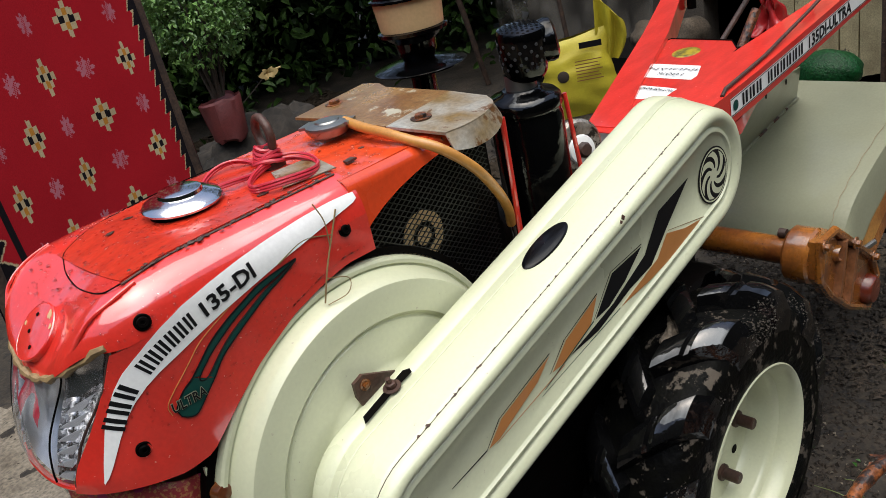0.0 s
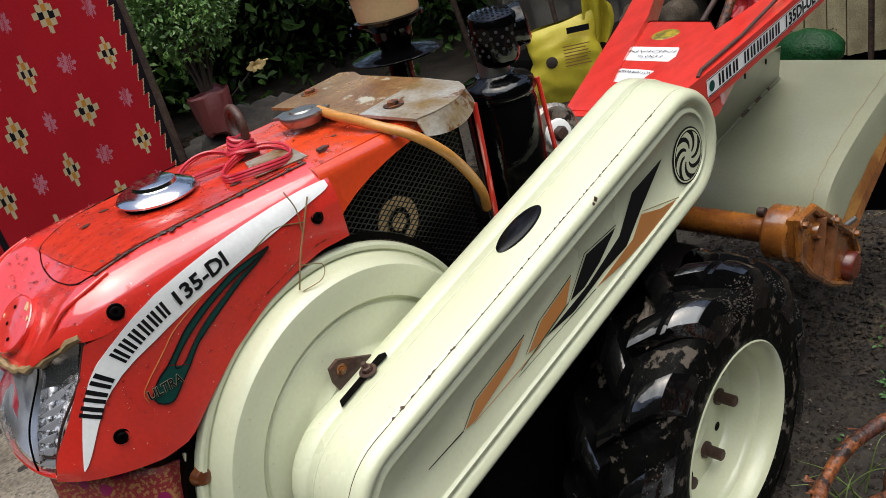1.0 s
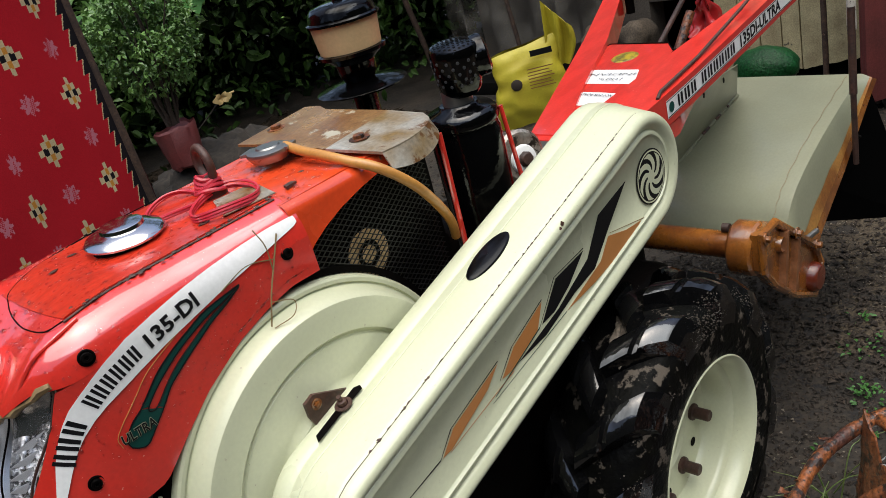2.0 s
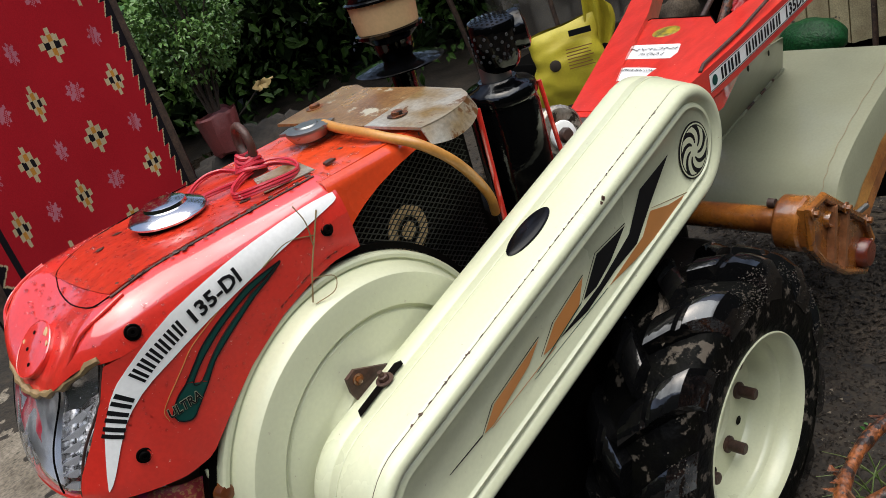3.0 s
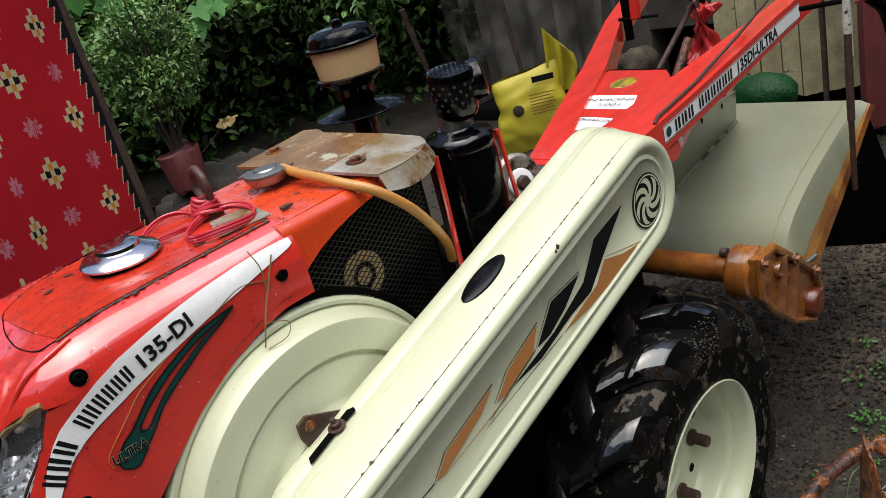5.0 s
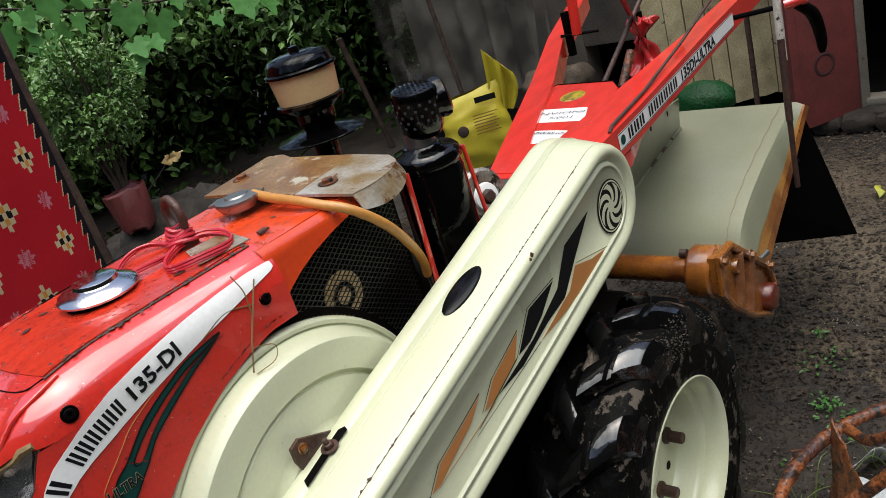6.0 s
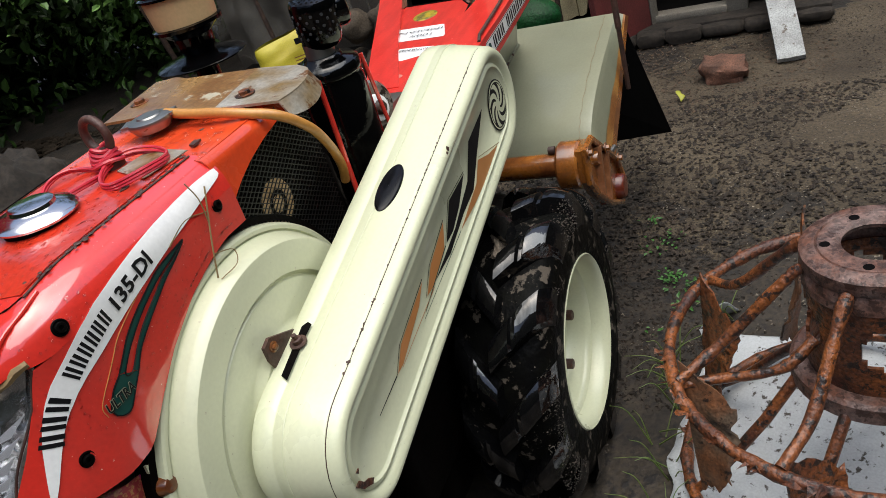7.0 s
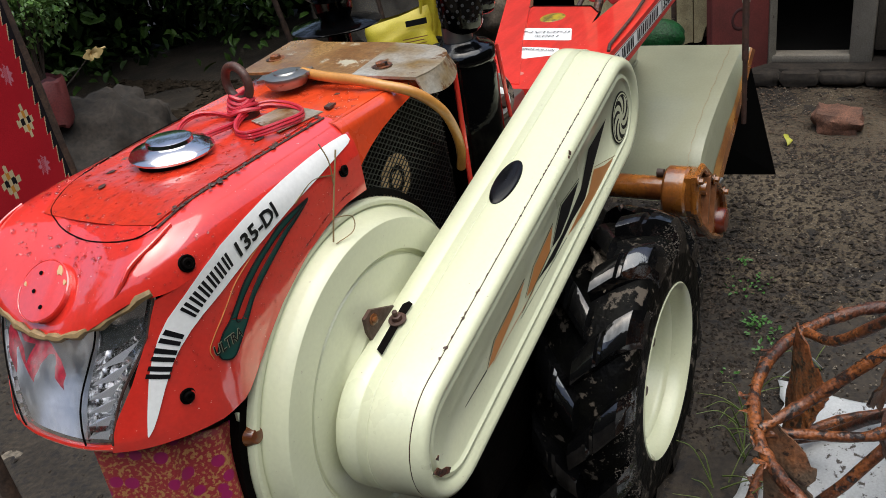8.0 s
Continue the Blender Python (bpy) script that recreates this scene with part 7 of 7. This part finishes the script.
part("plinth_core", box((2.53, -0.39, 0.035), (0.24, 1.02, 0.07), 0.01), STONE, plinth)
yy = -0.90
while yy < 0.10:
    w = rnd.uniform(0.09, 0.18)
    bm = B()
    bmesh.ops.create_cube(bm, size=1)
    bmesh.ops.subdivide_edges(bm, edges=bm.edges[:], cuts=3, use_grid_fill=True)
    h = rnd.uniform(0.04, 0.065)
    for v in bm.verts:
        c = v.co.normalized() * 0.62
        v.co = v.co.lerp(c, 0.6)
        v.co += unit(rnd) * 0.02 + Vector((1, 1, 1)) * 0.08 * noise.noise(v.co * 3 + Vector((yy * 9, 0, 0)))
        v.co = Vector((2.405 + 0.09 * v.co.x, yy + w / 2 + w * 0.98 * v.co.y, 0.035 + h * v.co.z))
    part("stone", bm, STONE, plinth, sharp=50)
    yy += w

# doorway: frame, threshold, open red leaf
door = thing("door_1", (2.55, -0.33, 0.08), "open doorway with a limewashed post and a faded red leaf", "door", kind="structure")
part("door_post", box((2.535, -0.53, 1.0), (0.07, 0.09, 1.88), 0.006), LIME, door, "limewashed door post")
part("latch", box((2.492, -0.515, 0.36), (0.016, 0.03, 0.012), 0.002), STEEL, door)
part("door_post", box((2.56, -0.135, 1.0), (0.06, 0.05, 1.84), 0.006), DOORRED, door)
part("threshold", box((2.53, -0.32, 0.085), (0.08, 0.34, 0.034), 0.006), LIME, door, "worn wooden threshold")
leaf_m = Matrix.Translation((2.385, -0.075, 0.0)) @ Matrix.Rotation(math.atan2(0.21, -0.26), 4, "Z")
bm = B()
add_box(bm, None, (0.34, 0.022, 1.72), leaf_m @ Matrix.Translation((0, 0, 0.92)))
bevel(bm, 0.004)
part("door_leaf", bm, DOORRED, door, "faded red plank door leaf")
for dx in (-0.15, 0.15):
    bm = B()
    add_box(bm, None, (0.04, 0.008, 1.70), leaf_m @ Matrix.Translation((dx, 0.0145, 0.92)))
    add_box(bm, None, (0.04, 0.008, 1.70), leaf_m @ Matrix.Translation((dx, -0.0145, 0.92)))
    part("door_stile", bevel(bm, 0.002), LIME if dx < 0 else DOORRED, door)
for zz in (0.30, 0.62):
    for sgn in (-1, 1):
        c = leaf_m @ Vector((0.02, sgn * 0.012, zz))
        part("door_motif", lathe([(0.034, 0.0), (0.036, 0.0012), (0.046, 0.0012), (0.048, 0.0)], c, leaf_m.to_3x3() @ Vector((0, sgn, 0)), 28), material("dark_door_paint", (0.05, 0.015, 0.015), 0.6), door, "dark round painted motif")

# boarded wall with a ragged lower edge
boards = thing("board_wall", (2.55, 0.37, 0.14), "boarding of pale weathered planks with a ragged foot", "boarding", kind="structure")
yy = 0.06
while yy < 0.70:
    w = rnd.uniform(0.075, 0.11)
    y0, y1 = yy, min(yy + w - 0.006, 0.73)
    foot = lambda y: 0.145 + 0.05 * math.sin((y - 0.05) * 5.2 + 2.4) * 0.7 + 0.012 * noise.noise((y * 30, 0, 0)) + (0.06 if y < 0.12 else 0)
    x0 = 2.535 + rnd.uniform(-0.008, 0.008)
    bm = B()
    n = 6
    rows = []
    for i in range(n + 1):
        y = lerp(y0, y1, i / n)
        rows.append([bm.verts.new((x0 + dx + 0.003 * math.sin(i), y, z)) for dx in (0, 0.018) for z in (foot(y), 2.25)])
    for u, v in zip(rows, rows[1:]):
        bm.faces.new((u[0], u[1], v[1], v[0]))
        bm.faces.new((u[2], v[2], v[3], u[3]))
        bm.faces.new((u[0], v[0], v[2], u[2]))
        bm.faces.new((u[1], u[3], v[3], v[1]))
    bm.faces.new((rows[0][0], rows[0][2], rows[0][3], rows[0][1]))
    bm.faces.new((rows[-1][0], rows[-1][1], rows[-1][3], rows[-1][2]))
    part("plank", bm, BOARD, boards, sharp=30)
    yy += w
pole("thin_post", (2.40, 0.215, 0.0), (2.42, 0.235, 1.9), 0.011, "thin grey post before the boards", "post")
HESSIAN = material("dusty_hessian", (0.10, 0.075, 0.05), 0.9, second=(0.045, 0.033, 0.022), scale=9, amount=1.0, fine=0.4, fine_scale=160, bump=0.8, bump_scale=60)
for k in range(5):
    bm = B()
    bmesh.ops.create_icosphere(bm, subdivisions=3, radius=1)
    c0 = Vector((2.50 + rnd.uniform(-0.05, 0.03), 1.02 + 0.09 * k, 0.10 + (0.22 if k in (1, 3) else 0)))
    for v in bm.verts:
        v.co = c0 + Vector((0.09 * v.co.x, 0.10 * v.co.y, 0.085 * v.co.z)) * (1 + 0.35 * noise.noise(v.co * 1.5 + c0 * 9) + 0.10 * noise.noise(v.co * 5 + c0 * 3))
    tagged(part("filled_sack", bm, HESSIAN, None, sharp=180), "dusty grey sack heaped against the hut", "sack", "heaped sacks")

# plastic sheet hung before the hut's open side
FILM = bpy.data.materials.new("cloudy_film")
FILM.use_nodes = True
n, l = FILM.node_tree.nodes, FILM.node_tree.links
tr, mx = n.new("ShaderNodeBsdfTransparent"), n.new("ShaderNodeMixShader")
tr.inputs[0].default_value = (0.85, 0.85, 0.85, 1)
n["Principled BSDF"].inputs["Base Color"].default_value = (0.32, 0.29, 0.24, 1)
n["Principled BSDF"].inputs["Roughness"].default_value = 0.35
fn_ = n.new("ShaderNodeTexNoise")
fn_.inputs["Scale"].default_value = 5
fr_ = n.new("ShaderNodeMapRange")
fr_.inputs[1].default_value, fr_.inputs[2].default_value, fr_.inputs[3].default_value, fr_.inputs[4].default_value = 0.40, 0.72, 0.06, 0.5
fc_ = n.new("ShaderNodeTexCoord")
l.new(fc_.outputs["Object"], fn_.inputs["Vector"])
l.new(fn_.outputs["Fac"], fr_.inputs[0])
l.new(fr_.outputs[0], mx.inputs[0])
l.new(tr.outputs[0], mx.inputs[1])
l.new(n["Principled BSDF"].outputs[0], mx.inputs[2])
l.new(mx.outputs[0], n["Material Output"].inputs["Surface"])
bm = sheet(lambda u, v: (2.50 + 0.035 * math.sin(u * 38 + 2 * v) + 0.02 * noise.noise((u * 9, v * 4, 2)) + 0.05 * (1 - v), lerp(1.22, 2.40, u) + 0.05 * (1 - v) * math.sin(u * 11), lerp(0.22 + 0.07 * math.sin(u * 9), 2.25, v)), 90, 30)
tagged(part("plastic_curtain", bm, FILM, None, sharp=180), "cloudy polythene sheet hung in folds before the hut", "plastic sheet")
pole("curtain_stick", (2.467, 1.767, 0.0), (2.40, 1.92, 1.9), 0.012, "brown stick propping the plastic sheet", "stick")

# yellow fertiliser bag
YELLOW = material("yellow_woven_bag", (0.50, 0.42, 0.03), 0.5, second=(0.40, 0.31, 0.02), scale=10, amount=0.9, fine=0.12, fine_scale=260, bump=0.5, bump_scale=22, spots=(0.16, 0.07, 0.02), spot_scale=12, spot_at=0.70)
BAG, BS = Vector((1.86, 1.30, 0.135)), 0.88
bm = B()
bmesh.ops.create_icosphere(bm, subdivisions=4, radius=1)
for v in bm.verts:
    c = v.co.copy()
    k = 1 + 0.15 * noise.noise(c * 2) + 0.06 * noise.noise(c * 7)
    v.co = Vector((1.93 + 0.42 * c.x * k, 1.36 + 0.46 * c.y * k, max(-0.02, 0.0 + 0.15 * c.z * (1 + 0.10 * noise.noise(c * 4)))))
tagged(part("earth_heap", bm, SOIL, None, sharp=180), "low heap of trodden earth before the hut", "heap", kind="structure")
bag = thing("fertiliser_bag", BAG, "half-full yellow woven plastic bag slumped on the ground", "bag")
BX, BN = Vector((0.66, -0.75, 0)), Vector((-0.75, -0.66, 0))


def bag_body(u, v):
    a = u * 2 * math.pi
    w = 0.195 * (1 - 0.10 * v) * (1 + 0.05 * math.sin(v * 7))
    d = 0.085 * math.sin(math.pi * min(0.97, 0.12 + 0.85 * v)) ** 0.6
    ca, sa = math.cos(a), math.sin(a)
    ca, sa = math.copysign(abs(ca) ** 0.55, ca), math.copysign(abs(sa) ** 0.8, sa)
    p = BAG + (BX * w * ca + BN * d * sa) * BS
    return p + Vector((0, 0, 0.005 + 0.40 * v + 0.03 * ca * v)) * BS + unit_wave(p, v)


def unit_wave(p, v):
    return Vector((0.012 * noise.noise((p.x * 14, p.y * 14, v * 6)), 0.012 * noise.noise((p.x * 14, v * 6, p.y * 14)), 0.008 * noise.noise((v * 9, p.x * 9, p.y * 9))))


part("bag_body", sheet(bag_body, 60, 26), YELLOW, bag, sharp=180)
part("bag_neck", sheet(lambda u, v: BAG + BS * (BX * lerp(0.10 + 0.02 * v, 0.21 + 0.05 * math.sin(v * 2.2), u) + BN * (0.02 * math.sin(u * 14 + v * 3) + 0.03 * v) + Vector((0, 0, lerp(0.26, 0.60 - 0.16 * u, v)))), 24, 14, 0.002), YELLOW, bag, "twisted open mouth of the bag")
for k in range(7):
    z = 0.20 + 0.016 * k
    part("print_line", sheet(lambda u, v: BAG + BS * (BX * lerp(-0.01, 0.12 - 0.01 * (k % 3), u) + BN * 0.0905 + Vector((0, 0, z + 0.005 * v))), 2, 1), material("brown_print", (0.22, 0.10, 0.03), 0.6), bag, smooth=False)
part("bag_mark", sheet(lambda u, v: BAG + BS * (BX * lerp(0.02, 0.13, u) + BN * 0.077 + Vector((0, 0, 0.355 + 0.03 * v))), 2, 1), INK, bag, smooth=False)
part("bag_tear", lathe([(0, 0.002), (0.022, 0.002), (0.026, 0)], BAG + BS * (Vector((0, 0, 0.235)) - BX * 0.075 + BN * 0.088), BN, 12), TWIG, bag, "torn brown hole")

# ---- small things on the ground ----
bm = B()
bmesh.ops.create_cube(bm, size=1)
bmesh.ops.subdivide_edges(bm, edges=bm.edges[:], cuts=6, use_grid_fill=True)
for v in bm.verts:
    c = v.co.copy()
    q = c.lerp(c.normalized() * 0.6, 0.42)
    k = 1 + 0.30 * noise.noise(c * 2.6) + 0.08 * noise.noise(c * 9)
    v.co = Vector((1.925 + 0.12 * q.x * k + 0.02 * q.y, -0.508 + 0.155 * q.y * k, 0.030 + 0.085 * q.z * k + 0.010 * c.y))
tagged(part("broken_brick", bm, material("old_brick", (0.15, 0.065, 0.038), 0.85, second=(0.06, 0.032, 0.022), scale=16, amount=0.9, fine=0.4, bump=0.8, bump_scale=70), None, sharp=40), "broken red-brown brick lying on the soil", "brick")

LEAN = (Vector((2.30, -0.70, 0.165)) - Vector((1.978, -0.743, 0.0))).normalized()
bm = B()
up = LEAN
across = Vector((0.12, -1, 0.0))
across = (across - up * across.dot(up)).normalized()
nn = up.cross(across)
base = Vector((1.985, -0.745, 0.016))
m4 = Matrix((across, up, nn)).transposed().to_4x4()
add_box(bm, None, (0.10, 0.80, 0.020), Matrix.Translation(base + up * 0.40) @ m4)
bmesh.ops.subdivide_edges(bm, edges=bm.edges[:], cuts=4, use_grid_fill=True)
for v in bm.verts:
    v.co += Vector((1, 1, 1)) * 0.003 * noise.noise(v.co * 30)
tagged(part("old_plank", bm, material("flaking_white_plank", (0.38, 0.39, 0.38), 0.75, second=(0.22, 0.22, 0.21), scale=12, amount=0.9, fine=0.3, bump=0.4, spots=(0.12, 0.10, 0.08), spot_scale=30, spot_at=0.6), None, sharp=30), "old plank with flaking white paint leaning on the plinth", "plank")

bm = sheet(lambda u, v: Vector((1.735 + 0.050 * (u - 0.5) + 0.01 * v, -0.362 + 0.026 * (v - 0.5) * math.sin(math.pi * (0.06 + 0.88 * u)) * 1.3, 0.012 + 0.012 * math.sin(3 * u) + 0.018 * v)), 8, 6, 0.0006)
tagged(part("fallen_leaf", bm, material("yellow_leaf", (0.36, 0.36, 0.04), 0.5, second=(0.28, 0.28, 0.04), scale=40), None, sharp=180), "yellow fallen leaf on the soil", "leaf")

WEED = material("weed_leaf", (0.04, 0.13, 0.02), 0.5, second=(0.04, 0.13, 0.02), scale=30)
for k, (x, y, r, cnt) in enumerate(((0.563, -0.475, 0.045, 42), (0.60, -0.45, 0.030, 18), (0.745, -0.40, 0.05, 24), (0.86, -0.36, 0.03, 14), (0.47, -0.50, 0.028, 16), (0.80, -0.44, 0.025, 9), (0.36, -0.44, 0.02, 7))):
    vs, fs = [], []
    for _ in range(cnt):
        a, q = rnd.uniform(0, 6.28), r * rnd.random() ** 0.5
        c = Vector((x + q * math.cos(a), y + q * math.sin(a), ground_z(x, y) + rnd.uniform(0.004, 0.022)))
        leaf_quads(vs, fs, c, Vector((math.cos(a), math.sin(a), 0.5)) + unit(rnd) * 0.6, Vector((0, 0, 1)) + unit(rnd) * 0.4, rnd.uniform(0.008, 0.015), rnd.uniform(0.006, 0.010), rnd)
    tagged(from_lists("weed", vs, fs, WEED), "small bright green weed in the soil", "weed", "weeds by the wheel", kind="stuff")

GRASS = material("grass_blade", (0.09, 0.15, 0.03), 0.55, second=(0.15, 0.14, 0.05), scale=20)
for k, (x, y) in enumerate(((0.10, -0.52), (0.02, -0.50), (0.18, -0.48), (-0.08, -0.53), (0.24, -0.50), (-0.2, -0.52), (0.42, -0.60))):
    tuft = thing("grass_tuft", (x, y, 0), "few thin grass blades growing from the soil", "grass", "grass tufts")
    for q in range(5):
        a = rnd.uniform(0, 6.28)
        h, o = rnd.uniform(0.03, 0.13), rnd.uniform(0.04, 0.13)
        p = Vector((x + rnd.uniform(-0.02, 0.02), y + rnd.uniform(-0.02, 0.02), 0.0))
        e = p + Vector((o * math.cos(a), o * math.sin(a), h * 0.8))
        part("blade", tube(smooth_path([p, p.lerp(e, 0.5) + Vector((0, 0, h * 0.35)), e], 4), [lerp(0.0018, 0.0006, j / 8) for j in range(9)], 4), GRASS, tuft)


LITTER_SHADE = material("shade_brown_litter", (0.040, 0.030, 0.021), 0.9, second=(0.012, 0.009, 0.006), scale=12, amount=0.9, spec=0.08)
PALE_EARTH = material("pale_earth", (0.20, 0.17, 0.13), 0.85, second=(0.11, 0.09, 0.065), scale=7, amount=1.0, fine=0.45, fine_scale=90, bump=0.9, bump_scale=50, spots=(0.05, 0.045, 0.03), spot_scale=20, spot_at=0.60)


TRODDEN = material("trodden_earth", (0.078, 0.058, 0.034), 0.85, second=(0.032, 0.022, 0.012), scale=2.6, amount=1.0, fine=0.5, fine_scale=130, bump=1.0, bump_scale=70, spots=(0.014, 0.010, 0.007), spot_scale=95, spot_at=0.58)


def earth_patch(x0, x1, y0, y1, seed):
    """A ragged sheet of paler earth that dips under the ground at its rim."""
    def fn(u, v):
        x, y = lerp(x0, x1, u), lerp(y0, y1, v)
        d = math.hypot(2 * u - 1, 2 * v - 1)
        h = 0.9 - d + 0.34 * noise.noise((x * 2.1, y * 2.1, seed)) + 0.20 * noise.noise((x * 7, y * 7, seed)) + 0.10 * noise.noise((x * 25, y * 25, seed))
        return Vector((x, y, ground_z(x, y) + max(-0.012, min(0.005, 0.03 * h)) + 0.003 * noise.noise((x * 14, y * 14, seed))))
    return sheet(fn, 190, 190)


tagged(part("paler_ground", earth_patch(-3.4, -0.45, -0.2, 3.0, 3), PALE_EARTH, None, sharp=180), "paler grey-tan patch of trodden earth", "ground", kind="structure")
tagged(part("paler_ground", earth_patch(0.55, 2.75, -3.1, 0.25, 12), TRODDEN, None, sharp=180), "trodden grey-brown earth before the doorway", "ground", kind="structure")


def litter(name, count, size, mat, label, seed, box4, flat=0.6, lift=0.0):
    """Loose crumbs strewn over a stretch of ground, one mesh."""
    r = random.Random(seed)
    vs, fs = [], []
    for _ in range(count):
        x, y = r.uniform(box4[0], box4[1]), r.uniform(box4[2], box4[3])
        if noise.noise((x * 1.3, y * 1.3, seed)) < -0.12:
            continue
        s = size * r.uniform(0.3, 1.0) ** 1.5
        c = Vector((x, y, ground_z(x, y) + s * 0.15 + lift))
        k = len(vs)
        pts = [Vector((1, 0, 0)), Vector((-0.5, 0.87, 0)), Vector((-0.5, -0.87, 0)), Vector((0, 0, 1)), Vector((0, 0, -0.6))]
        rot_m = Matrix.Rotation(r.uniform(0, 6.28), 3, "Z") @ Matrix.Rotation(r.uniform(-0.5, 0.5), 3, "X")
        for p in pts:
            q = rot_m @ Vector((p.x * r.uniform(0.6, 1.3), p.y * r.uniform(0.6, 1.3), p.z * flat * r.uniform(0.6, 1.2)))
            vs.append(c + q * s)
        fs.extend([(k, k + 1, k + 3), (k + 1, k + 2, k + 3), (k + 2, k, k + 3), (k, k + 4, k + 1), (k + 1, k + 4, k + 2), (k + 2, k + 4, k)])
    return tagged(from_lists(name, vs, fs, mat), label, "soil", kind="stuff")


litter("soil_crumbs", 22000, 0.007, CLOD, "dark crumbs of soil and leaf litter", 3, (-0.4, 2.4, -1.6, 0.4))
litter("soil_crumbs", 9000, 0.0125, CLOD, "dark crumbs of soil strewn behind the machine", 4, (0.55, 1.75, -1.2, 0.3), 0.45, 0.006)
litter("soil_crumbs", 11000, 0.0055, CLOD, "fine dark crumbs before the doorway", 6, (1.1, 2.5, -1.7, 0.0), 0.45, 0.006)
litter("soil_crumbs", 7000, 0.009, CLOD, "dark clods under and behind the wheel", 5, (0.1, 1.1, -0.6, 0.3))
# Dark litter strewn here stands for tree shade on the soil.
litter("tree_shade_litter", 30000, 0.042, LITTER_SHADE, "dark leaf bits putting the trees' shade into the ground colour", 15, (0.25, 2.35, 1.45, 4.2), 0.12)
litter("soil_crumbs", 9000, 0.005, PALE_EARTH, "pale crumbs of earth and grit", 19, (0.3, 2.4, -1.6, 0.2), 0.5, 0.006)
litter("soil_crumbs", 2500, 0.014, CLOD, "crumbs of soil on the ground", 8, (-1.2, 2.2, 0.6, 3.4))
CHAFF = material("brown_chaff", (0.09, 0.055, 0.03), 0.8, second=(0.03, 0.02, 0.014), scale=30, amount=0.9)
litter("twig_litter", 2600, 0.010, CHAFF, "brown chaff and dry leaf bits by the plinth", 11, (1.6, 2.4, -0.9, 0.2), 0.25, 0.006)
